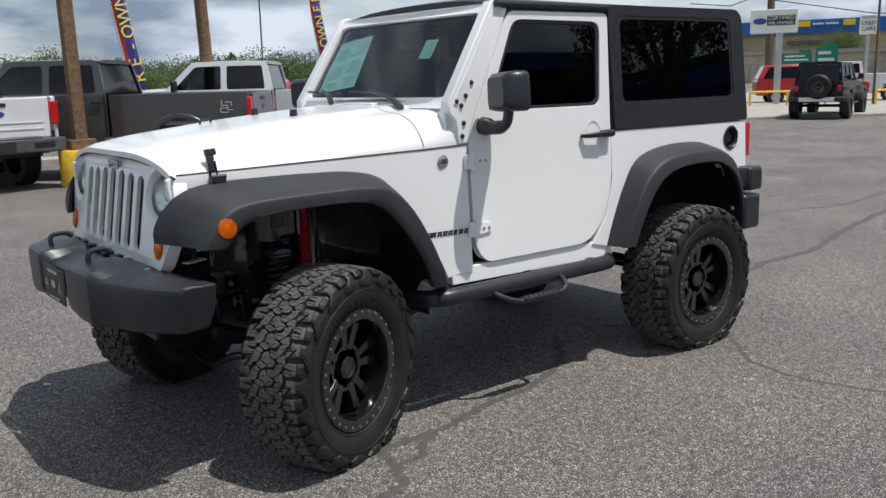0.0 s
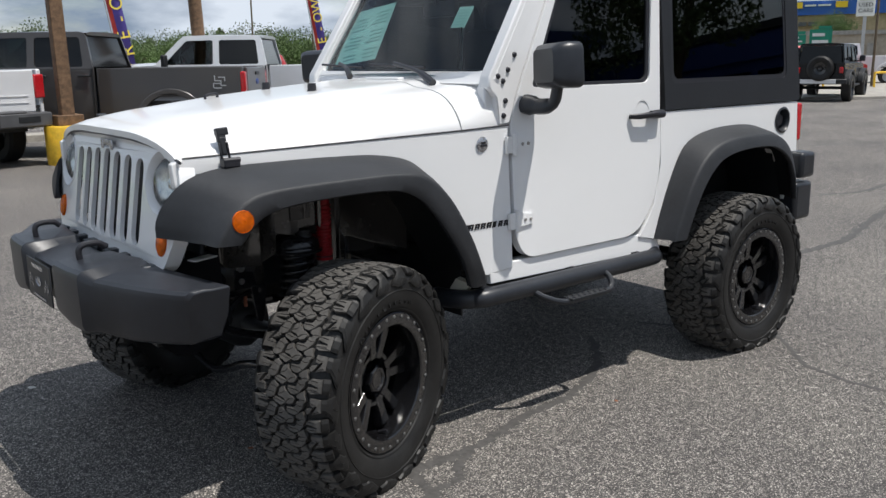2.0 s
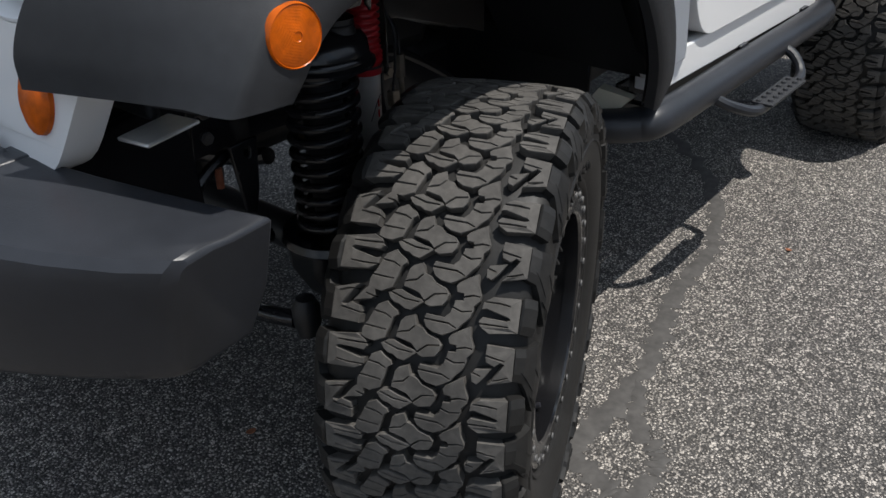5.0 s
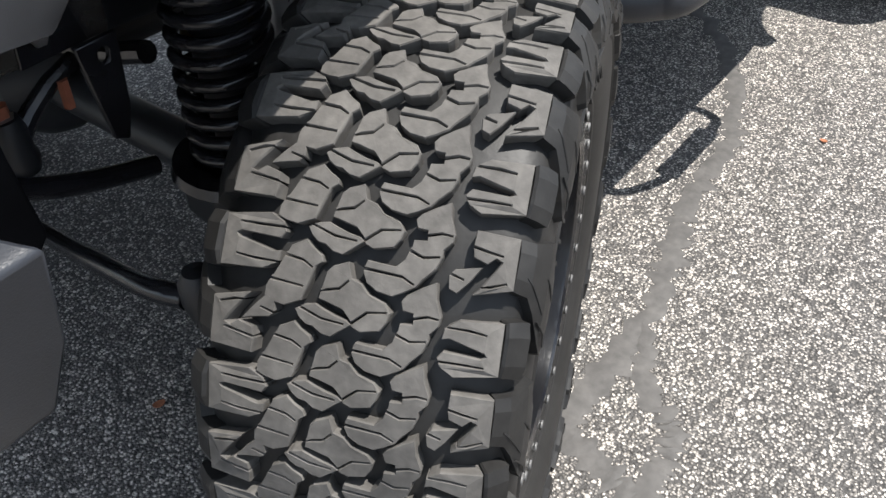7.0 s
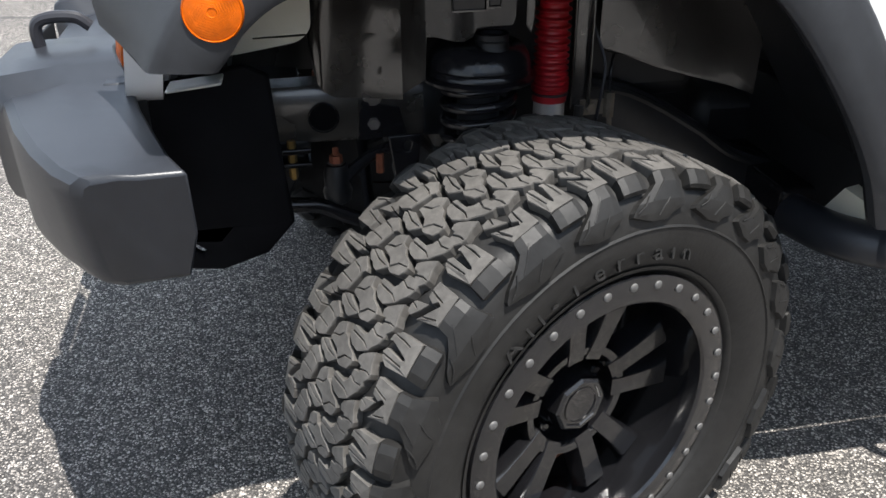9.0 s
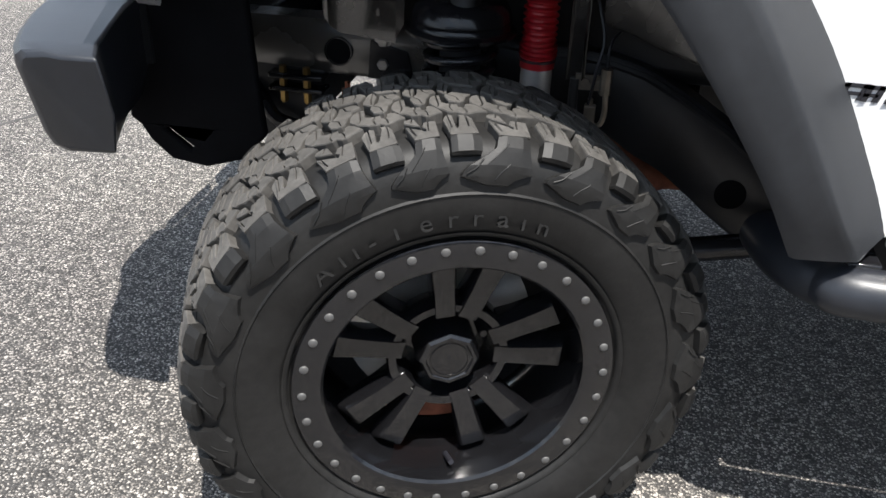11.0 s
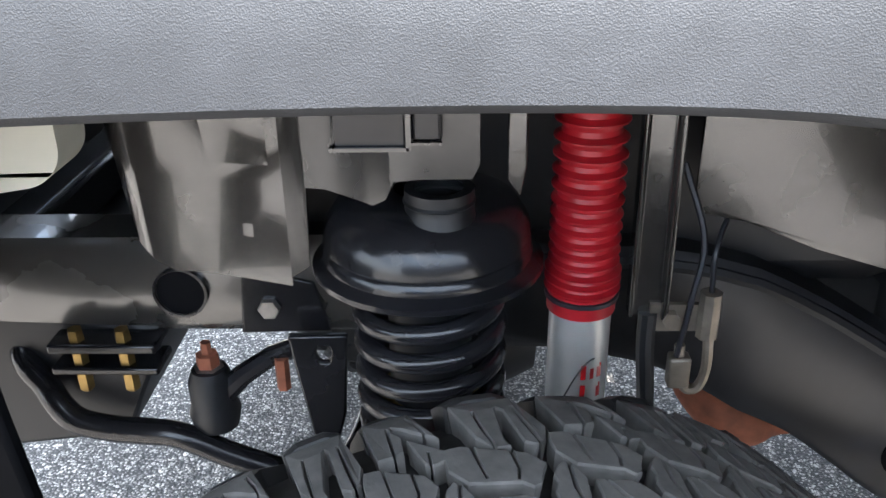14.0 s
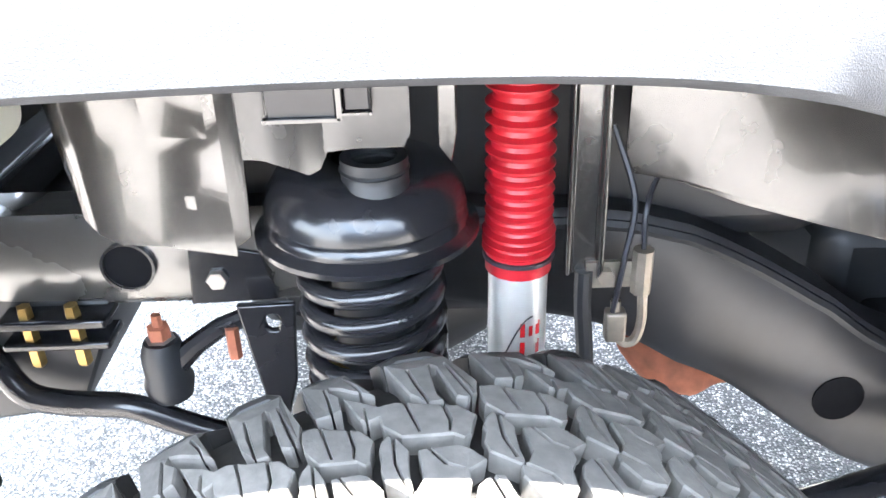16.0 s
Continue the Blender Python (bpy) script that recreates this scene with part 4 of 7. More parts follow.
# front bumper
def bumper():
    # y, front x, back x, top z at front, top z at back, bottom z
    st = [(0.0, -0.882, -0.70, 0.835, 0.858, 0.690), (0.165, -0.882, -0.70, 0.835, 0.858, 0.690), (0.200, -0.915, -0.70, 0.872, 0.882, 0.680), (0.34, -0.914, -0.70, 0.874, 0.892, 0.662), (0.435, -0.900, -0.68, 0.873, 0.890, 0.656),
          (0.474, -0.866, -0.66, 0.850, 0.872, 0.660), (0.62, -0.818, -0.63, 0.850, 0.868, 0.657), (0.72, -0.775, -0.60, 0.849, 0.862, 0.659), (0.80, -0.732, -0.575, 0.848, 0.857, 0.661), (0.838, -0.702, -0.556, 0.847, 0.852, 0.664), (0.847, -0.684, -0.548, 0.843, 0.848, 0.670)]
    st = [(-a, *r) for a, *r in reversed(st[1:])] + st
    rows = []
    for y, xf, xb, zf, zr, zb in st:
        w = xb - xf
        rows.append([(xb, y, zb + 0.08), (xb, y, zr), (xf + 0.55 * w, y, zr - 0.002), (xf + min(0.05, 0.4 * w), y, zf + 0.006), (xf + 0.020, y, zf + 0.002), (xf + 0.006, y, zf - 0.008), (xf, y, zf - 0.026), (xf + 0.004, y, zb + 0.035), (xf + 0.012, y, zb + 0.010), (xf + min(0.035, 0.4 * w), y, zb), (xf + 0.85 * w, y, zb + 0.006)])
    n = len(rows[0])
    s = Shape()
    # the end caps draw in towards the foot
    tuck = lambda y, z: y - math.copysign(0.046 * min(1, max(0, (0.845 - z) / 0.18)) * min(1, max(0, (abs(y) - 0.60) / 0.2)), y)
    s.v = [(p[0], YC + tuck(p[1], p[2]), p[2]) for r in rows for p in r]
    s.f = [(i * n + j, i * n + (j + 1) % n, (i + 1) * n + (j + 1) % n, (i + 1) * n + j) for i in range(len(rows) - 1) for j in range(n)] + [tuple(range(n)), tuple((len(rows) - 1) * n + j for j in range(n))]
    b = part("front_bumper", s, BUMPER, rig, "dark grey moulded plastic front bumper", smooth=26, bevel=0.005)
    for y in (-0.275, 0.275):
        part("tow_hook", Shape().tube(spline([(-0.835, YC + y, 0.865), (-0.838, YC + y, 0.915), (-0.818, YC + y, 0.932), (-0.77, YC + y, 0.932), (-0.745, YC + y, 0.915)], 5), 0.011, 10), BLACKTXT, b, "black steel tow hook")
    p = part("front_plate", Shape().box((-0.908, YC + 0.0, 0.765), (0.006, 0.30, 0.150)), LINER, b, "black dealer plate with pale print bars", bevel=0.004)
    s = Shape().box((-0.9125, YC, 0.818), (0.002, 0.14, 0.014)).box((-0.9125, YC, 0.705), (0.002, 0.16, 0.008)).lathe([(0.0, 0.0), (0.030, 0.0), (0.030, 0.0025)], pose(-0.9122, YC, 0.765, 0, -90, 0) @ Matrix.Diagonal((0.6, 1.2, 1, 1)), 20)
    for k in range(5):
        for sg in (-1, 1):
            s.box((-0.9125, YC + sg * (0.075 + 0.012 * k), 0.745 + 0.012 * (k % 3)), (0.002, 0.006, 0.03), None)
    part("print_bar", s, SILVERTXT, p)
    for k in range(9):
        part("bumper_clip", Shape().box((-0.675, YC - 0.48 + 0.12 * k, 0.864), (0.05, 0.05, 0.018)), BUMPER, b, bevel=0.004)
    part("bumper_cover", Shape().box((-0.66, YC, 0.80), (0.06, 1.1, 0.11)), LINER, b)
    for sg in (-1, 1):
        part("bumper_bracket", Shape().prism([(-0.585, 0.892), (-0.505, 0.900), (-0.505, 0.906), (-0.585, 0.898)], [], lambda x, z, d: (x, YC + sg * d, z + 0.1 * (d - 0.6)), 0.60, 0.67), STEEL, b, "grey sheet bracket behind the bumper", bevel=0.003)
        # black shield, kept flat; the shade of its recess is in the darker colour
        part("air_dam", Shape().prism([(-0.70, 0.86), (-0.700, 0.630), (-0.680, 0.615), (-0.662, 0.585), (-0.621, 0.549), (-0.55, 0.540), (-0.47, 0.565), (-0.42, 0.62), (-0.43, 0.72), (-0.44, 0.88), (-0.48, 0.90)], [[(-0.632, 0.612), (-0.622, 0.616), (-0.572, 0.580), (-0.580, 0.572)]], lambda x, z, d: (x, YC + sg * d, z), 0.52, 0.54), SHADEBLACK, b, "black splash shield behind the bumper", bevel=0.008)
bumper()

# rear bumper
for sg in (-1, 1):
    part("rear_bumperette", Shape().box((3.06, YC + sg * 0.745, 0.925), (0.15, 0.16, 0.15)).box((3.03, YC + sg * 0.74, 0.72), (0.18, 0.17, 0.22)), BUMPER, rig, "dark grey rear bumper end", bevel=0.025, segs=3)
part("rear_bumper", Shape().box((3.08, YC, 0.74), (0.14, 1.36, 0.18)), BUMPER, rig, "dark grey plastic rear bumper", bevel=0.02)

# side tubes with hoop steps
def step_bar(sgn):
    y = 0.778
    P = lambda x, q, z: (x, YC + sgn * q, z)
    t = part("side_step_bar", Shape().tube(spline([P(0.500, 0.58, 0.568), P(0.525, 0.67, 0.568), P(0.575, 0.745, 0.574), P(0.650, y, 0.580), P(1.10, y, 0.580), P(1.66, y, 0.582), P(1.74, 0.755, 0.584), P(1.79, 0.70, 0.590)], 6), 0.040, 16), BUMPER, rig, "black tubular side step bar")
    path = [P(0.86, y + 0.01, 0.570), P(0.885, y + 0.06, 0.545), P(0.965, y + 0.095, 0.515), P(1.06, y + 0.10, 0.512), P(1.20, y + 0.10, 0.512), P(1.285, y + 0.095, 0.522), P(1.315, y + 0.06, 0.56), P(1.315, y + 0.01, 0.585)]
    h = part("hoop_step", Shape().tube(spline(path, 4), 0.014, 10), BUMPER, t, "black hoop step with grip tread")
    s = Shape().box(P(1.115, y + 0.10, 0.524), (0.24, 0.055, 0.006))
    for k in range(14):
        s.lathe([(0.0, 0.006), (0.006, 0.005), (0.008, 0.0)], pose(*P(1.005 + 0.017 * k, y + 0.088 + 0.024 * (k % 2), 0.527)), 6)
    part("grip_plate", s, FLARE, h)
    for x in (0.62, 1.14, 1.60):
        part("step_bracket", Shape().box(P(x, 0.715, 0.615), (0.05, 0.09, 0.012)).box(P(x, 0.68, 0.62), (0.05, 0.012, 0.06)), BLACK, t, bevel=0.003)
both(step_bar)

# ---- wheels ----
HUB, LUGS, PITCH = 0.390, 42, 65.0          # axle height, lugs round the tyre, mean lug length in mm
CARCASS = [(0.116, 0.225), (0.120, 0.258), (0.135, 0.276), (0.147, 0.300), (0.153, 0.330), (0.152, 0.362), (0.144, 0.390), (0.131, 0.406), (0.112, 0.4145), (0.06, 0.4175), (0.0, 0.418)]

def tread_at(s, top):
    """The place (across, radius) for a distance s from the tread's middle."""
    a = abs(s)
    if top:
        z, r = lerp(a, [0, 0.06, 0.115, 0.128, 0.145, 0.172, 0.20], [0, 0.06, 0.115, 0.130, 0.146, 0.159, 0.161]), lerp(a, [0, 0.06, 0.115, 0.128, 0.145, 0.172, 0.20, 0.225], [0.4345, 0.434, 0.431, 0.426, 0.412, 0.387, 0.360, 0.336])
    else:
        z, r = lerp(a, [0, 0.06, 0.115, 0.14, 0.172, 0.20], [0, 0.06, 0.110, 0.130, 0.146, 0.152]), lerp(a, [0, 0.06, 0.115, 0.14, 0.172, 0.20, 0.225], [0.4165, 0.416, 0.4135, 0.404, 0.381, 0.355, 0.332])
    return math.copysign(z, s), r

# the lugs are moulded in unequal lengths: angles of the lug middles
LUG_AT = [91.0, 97.7, 105.6, 114.3, 124.7, 134.0, 144.0, 153.5]
while len(LUG_AT) < LUGS:
    k = len(LUG_AT) - 7
    LUG_AT.append(153.5 + 297.5 * k / 35 + 2.4 * math.sin(k * math.pi * 6 / 35))
LUG_AT.append(LUG_AT[0] + 360.0)

def lug_angle(u):
    """The angle round the tyre of a place counted in lugs."""
    turns, q = divmod(u, LUGS)
    return radians(lerp(q, range(LUGS + 1), LUG_AT) + 360.0 * turns)

# one lug of the tread, as outlines (mm across, lugs round) with the cuts in each
RIBBON = ([(-39, .67), (-36, .44), (-31, .36), (-17, .28), (-12, .47), (-2, .51), (6, .62), (22, .69), (28, .80), (26, .92), (21, 1.03), (3, 1.09), (-5, 1.05), (-7, .98), (-16, .86), (-33, .80), (-40, .78)],
          [[(-39, .67), (-22, .62), (-14, .50)], [(-6, 1.0), (7, .84), (25, .80)]])
BRIDGE = ([(-61, -.05), (-52, -.13), (-42, -.16), (-33, -.11), (-22, -.06), (-11, -.03), (-6, .02), (-13, .10), (-24, .22), (-34, .20), (-42, .13), (-49, .12), (-56, .05)],
          [[(-57, -.09), (-35, .01), (-13, .03)]])
STEP = ([(-74, .20), (-60, .10), (-52, .19), (-43, .26), (-41, .34), (-47, .41), (-51, .62), (-56, .84), (-72, .94), (-83, .92), (-91, .87), (-91, .73), (-86, .57), (-81, .41), (-76, .27)],
        [[(-78, .33), (-60, .36), (-50, .43)], [(-88, .64), (-56, .67)]])
BOWL = ([(0, .22), (10, .23), (26, .24), (33, .14), (37, -.02), (38, -.11), (50, -.13), (49, -.25), (39, -.26), (36, -.37), (40, -.45), (53, -.57), (65, -.66), (68, -.45), (74, -.26), (73, -.15), (66, -.04), (66, .05), (62, .20), (52, .35), (47, .45), (36, .54), (27, .60), (12, .57), (2, .49), (-2, .39), (-2, .28)],
        [[(50, -.19), (62, -.24), (72, -.23)], [(36, .03), (49, .09), (64, .05)], [(-2, .33), (33, .35), (45, .42)]])
WIDE = ([(78, -.15), (91, -.28), (128, -.32), (129, .34), (92, .43), (80, .34), (75, .21), (80, .12), (114, .135), (118, .10), (116, .07), (84, -.04), (77, -.02)],
        [[(76, .27), (100, .25), (117, .25)], [(80, -.16), (100, -.17), (116, -.15)]])
SLANT = ([(92, -.37), (129, -.36), (130, .29), (98, .42), (114, .09), (118, -.02), (113, -.05), (106, .04), (93, -.02), (91, -.19)],
         [[(91, -.15), (104, -.12), (118, -.09)], [(103, .30), (112, .29), (124, .22)]])
CHIP = ([(74, .24), (79, .15), (95, .10), (103, .08), (93, .29), (84, .43), (76, .39)], [[(76, .22), (88, .26)]])
WIDE_SIDE = [(129, -.32, .34), (131, -.34, .35), (139, -.36, .36), (150, -.36, .38), (154, -.34, .36)]
SLANT_SIDE = [(130, -.36, .29), (144, -.37, .34), (154, -.40, .52), (168, -.46, .90), (178, -.50, 1.08), (184, -.28, 1.12), (190, -.10, .86), (198, .02, .50)]
SIDE_CUTS = [[(140, .10), (156, .34), (166, .52)], [(160, .62), (172, .78), (180, .98)], [(166, .05), (178, .22), (190, .34)]]

def cut(poly, lines, w=0.85):
    """The outline with narrow cuts running in from its edge; all in mm."""
    poly = [Vector(p) for p in poly]
    for ln in lines:
        ln = [Vector(p) for p in ln]
        best = None
        for i, p in enumerate(poly):
            q = poly[(i + 1) % len(poly)]
            e = q - p
            f = min(0.92, max(0.08, (ln[0] - p).dot(e) / max(e.length_squared, 1e-9)))
            d = (p + e * f - ln[0]).length
            if best is None or d < best[0]:
                best = (d, i, p + e * f, e.normalized())
        d, i, at, e = best
        one, two = [at - e * w], [at + e * w]
        for k in range(1, len(ln)):
            g = (ln[k] - ln[k - 1]).normalized()
            n = Vector((-g.y, g.x))
            n = n if n.dot(e) > 0 else -n
            t = 0.45 * w if k == len(ln) - 1 else 0.9 * w
            one.append(ln[k] - n * t), two.append(ln[k] + n * t)
        poly = poly[:i + 1] + one + two[::-1] + poly[i + 1:]
    return poly

def inset(poly, d):
    """The outline moved inwards by about d."""
    area = sum(p.x * q.y - q.x * p.y for p, q in zip(poly, poly[1:] + poly[:1]))
    out = []
    for i, p in enumerate(poly):
        g = (poly[(i + 1) % len(poly)] - poly[i - 1])
        n = Vector((-g.y, g.x)).normalized() if g.length > 1e-6 else Vector((0, 0))
        out.append(p + n * math.copysign(d, area))
    return out

def tyre_mesh():
    s = Shape()
    full = CARCASS + [(-z, r) for z, r in reversed(CARCASS[:-1])]
    s.lathe([(r, z) for z, r in full], None, 120)
    s.lathe([(0.3425, 0.1522), (0.345, 0.1552), (0.348, 0.1525)], None, 96)
    s.lathe([(0.266, 0.129), (0.270, 0.137), (0.276, 0.138)], None, 96)
    carc = mesh_of("tyre", s, RUBBER, 60)
    t, side = Shape(), Shape()

    def block(kind, u, sgn, squeeze=0.0):
        """A raised block with chamfered edges; sgn -1 turns the outline half round."""
        outline, cuts = kind
        flat = lambda p: (p[0], p[1] * PITCH)
        poly = cut([flat(p) for p in outline], [[flat(p) for p in ln] for ln in cuts])
        rings = []
        for depth, d in ((1.0, -0.9), (0.10, 0.0), (0.0, 0.85)):
            ring = []
            for p in inset(poly, d):
                a = p.x if not squeeze else lerp(p.x, [60, 128, 140], [60 + squeeze, 128, 140])
                top, low = tread_at(sgn * a / 1000, True), tread_at(sgn * a / 1000, False)
                z, r = (top[0] + (low[0] - top[0]) * depth, top[1] + (low[1] - top[1]) * depth)
                ang = lug_angle(u + sgn * p.y / PITCH)
                ring.append((r * math.cos(ang), r * math.sin(ang), z))
            rings.append(ring)
        n = len(rings[0])
        t.add([p for r in rings for p in r], [tuple(range(2 * n, 3 * n))] + [(j * n + i, j * n + (i + 1) % n, (j + 1) * n + (i + 1) % n, (j + 1) * n + i) for j in range(2) for i in range(n)])

    def strip(rows, u, sgn, lift=0.0, cols=4):
        """A raised band over the shoulder; each row is (distance, start, end)."""
        top, low = [], []
        m = len(rows)
        for i, (a, u0, u1) in enumerate(rows):
            for q in range(cols + 1):
                uu = u0 + (u1 - u0) * q / cols
                for dst, depth, grow in ((top, 0.0, 1.0), (low, 1.0, 1.05)):
                    w = (u0 + u1) / 2 + (uu - (u0 + u1) / 2) * grow
                    zt, rt = tread_at(sgn * a / 1000, True)
                    zl, rl = tread_at(sgn * a / 1000, False)
                    up = 1.0 - depth + lift * (1 - depth) * (1.0 if 0 < i < m - 1 else 0.3)
                    soft = 0.82 if (q in (0, cols) or i == m - 1) else 1.0
                    z, r = zl + (zt - zl) * up * soft, rl + (rt - rl) * up * soft
                    ang = lug_angle(u + sgn * w)
                    dst.append((r * math.cos(ang), r * math.sin(ang), z))
        n, c = len(top), cols + 1
        f = [(c * i + j, c * i + j + 1, c * i + j + c + 1, c * i + j + c) for i in range(m - 1) for j in range(cols)]
        rim = list(range(c)) + [c * i + cols for i in range(1, m)] + [n - 1 - j for j in range(1, c)] + [c * i for i in range(m - 2, 0, -1)]
        side.add(top + low, f + [(p, q, n + q, n + p) for p, q in zip(rim, rim[1:] + rim[:1])])

    def rib(line, u, sgn):
        """A fine raised line on a shoulder plate."""
        pts = []
        for q in spline([(a, w, 0) for a, w in line], 3):
            a, w = q.x, q.y
            z, r = tread_at(sgn * a / 1000, True)
            ang = lug_angle(u + sgn * w)
            pts.append((r * math.cos(ang), r * math.sin(ang), z))
        side.tube(pts, 0.0011, 5)

    for k in range(LUGS):
        for kind in (RIBBON, BRIDGE, STEP, BOWL):
            block(kind, k, 1)
        for sgn, u in ((1, k), (-1, k + 0.27)):
            wide = (k % 2 == 0) if sgn > 0 else (k % 2 == 1)
            for kind in ((WIDE,) if wide else (SLANT, CHIP)):
                block(kind, u, sgn, 0.0 if sgn > 0 else 8.0)
            strip(WIDE_SIDE if wide else SLANT_SIDE, u, sgn, 0.22 if wide else 0.0)
            if sgn > 0 and not wide:
                for ln in SIDE_CUTS:
                    rib(ln, u, sgn)
    tread = mesh_of("tread", t, TREAD, 0)
    shoulder = mesh_of("shoulder_tread", side, RUBBER, 12)
    for me in (carc, tread, shoulder):
        co = np.empty(len(me.vertices) * 3)
        me.vertices.foreach_get("co", co)
        co = co.reshape(-1, 3)
        low = co[:, 1] < -HUB
        co[low, 1] = -HUB
        bulge = np.clip((-0.30 - co[:, 1]) / 0.12, 0, 1)
        co[:, 2] *= 1 + 0.05 * bulge
        inner = co[:, 2] < -0.085
        co[inner, 2] = -0.085 + (co[inner, 2] + 0.085) * 1.3
        me.vertices.foreach_set("co", co.ravel())
        me.update()
    return carc, tread, shoulder

def spoke_shape(a):
    """A tapering spoke with a chamfered face, dropping away at the rim."""
    c = radians(a)
    d, q = Vector((math.cos(c), math.sin(c), 0)), Vector((-math.sin(c), math.cos(c), 0))
    rows = []
    for r, w, z0, z1 in ((0.078, 0.0190, 0.010, 0.060), (0.100, 0.0185, 0.012, 0.064), (0.130, 0.0190, 0.020, 0.067), (0.165, 0.0210, 0.026, 0.070), (0.192, 0.0230, 0.032, 0.072), (0.204, 0.0240, 0.034, 0.060), (0.214, 0.0245, 0.034, 0.046)):
        b = d * r
        rows.append([b + q * w * 1.10 + Vector((0, 0, z0)), b + q * w + Vector((0, 0, z1 - 0.005)), b + q * w * 0.84 + Vector((0, 0, z1)), b - q * w * 0.84 + Vector((0, 0, z1)), b - q * w + Vector((0, 0, z1 - 0.005)), b - q * w * 1.10 + Vector((0, 0, z0))])
    n, m = 6, len(rows)
    return Shape().add([p for r in rows for p in r], [(i * n + j, i * n + (j + 1) % n, (i + 1) * n + (j + 1) % n, (i + 1) * n + j) for i in range(m - 1) for j in range(n)] + [tuple(range(n)), tuple((m - 1) * n + j for j in range(n))])

CARC, TREADM, SHOULDERM = tyre_mesh()
I4 = Matrix.Identity(4)
RIMM = mesh_of("wheel", Shape().lathe([(0.262, -0.12), (0.246, -0.118), (0.232, -0.06), (0.222, 0.0), (0.214, 0.045), (0.2115, 0.10), (0.2125, 0.128), (0.217, 0.132)], I4, 72).lathe([(0.0, 0.0), (0.078, 0.0), (0.082, 0.012), (0.083, 0.050), (0.088, 0.060), (0.101, 0.0615), (0.104, 0.054), (0.104, 0.012)], I4, 48), RIM, 40)
RINGM = mesh_of("beadlock_ring", Shape().lathe([(0.210, 0.106), (0.2115, 0.130), (0.216, 0.1345), (0.254, 0.1365), (0.260, 0.134), (0.263, 0.126), (0.262, 0.108)], I4, 90), RIM, 40)
SPOKES = [mesh_of("spoke", spoke_shape(82 - 72 * k + da), RIM, 30) for k in range(5) for da in (-13.2, 13.2)]
CAPM = mesh_of("centre_cap", Shape().lathe([(0.056, 0.010), (0.053, 0.058), (0.051, 0.070), (0.046, 0.0745), (0.041, 0.0745), (0.0385, 0.0715), (0.0, 0.0705)], I4, 8).lathe([(0.030, 0.0712), (0.031, 0.0735), (0.033, 0.0735), (0.034, 0.0712)], I4, 40), RIM, 25)
NUTM = mesh_of("lug_nut", Shape().lathe([(0.0, 0.034), (0.007, 0.034), (0.010, 0.030), (0.010, 0.0)], I4, 6), RIM, 30)
BOLTM = mesh_of("beadlock_bolt", Shape().lathe([(0.0, 0.0026), (0.0062, 0.0025), (0.0070, 0.0018), (0.0074, 0.0)], I4, 10), RINGBOLT, 60)
DISCM = mesh_of("brake_disc", Shape().lathe([(0.06, -0.020), (0.06, -0.04), (0.165, -0.04), (0.165, -0.065), (0.05, -0.07)], I4, 48), STEEL, 30)
CALM = mesh_of("brake_caliper", Shape().lathe([(0.10, -0.008), (0.185, -0.010), (0.195, -0.03), (0.190, -0.09), (0.10, -0.09)], I4, 14, radians(240), radians(285)), RUST, 30)
BORE = mesh_of("backing_plate", Shape().lathe([(0.0, -0.08), (0.225, -0.085), (0.225, -0.11), (0.0, -0.11)], I4, 40), LINER, 40)
WORD = []
def sidewall_words():
    """One mesh for each letter of the raised words on the sidewall."""
    cu_words, ang, rad = "All-Terrain", 137.0, 0.304
    adv = {"A": 9.0, "l": 4.4, "-": 5.6, "T": 8.6, "e": 7.8, "r": 6.8, "a": 7.6, "i": 4.2, "n": 7.6}
    for ch in cu_words:
        ang -= adv[ch] / 2
        c = radians(ang)
        WORD.append((ch, Matrix.Translation((rad * math.cos(c), rad * math.sin(c), 0.1478)) @ pose(0, 0, 0, 0, 0, ang - 90) @ pose(0, 0, 0, -14, 0, 0)))
        ang -= adv[ch] / 2
sidewall_words()
LETTER = {}

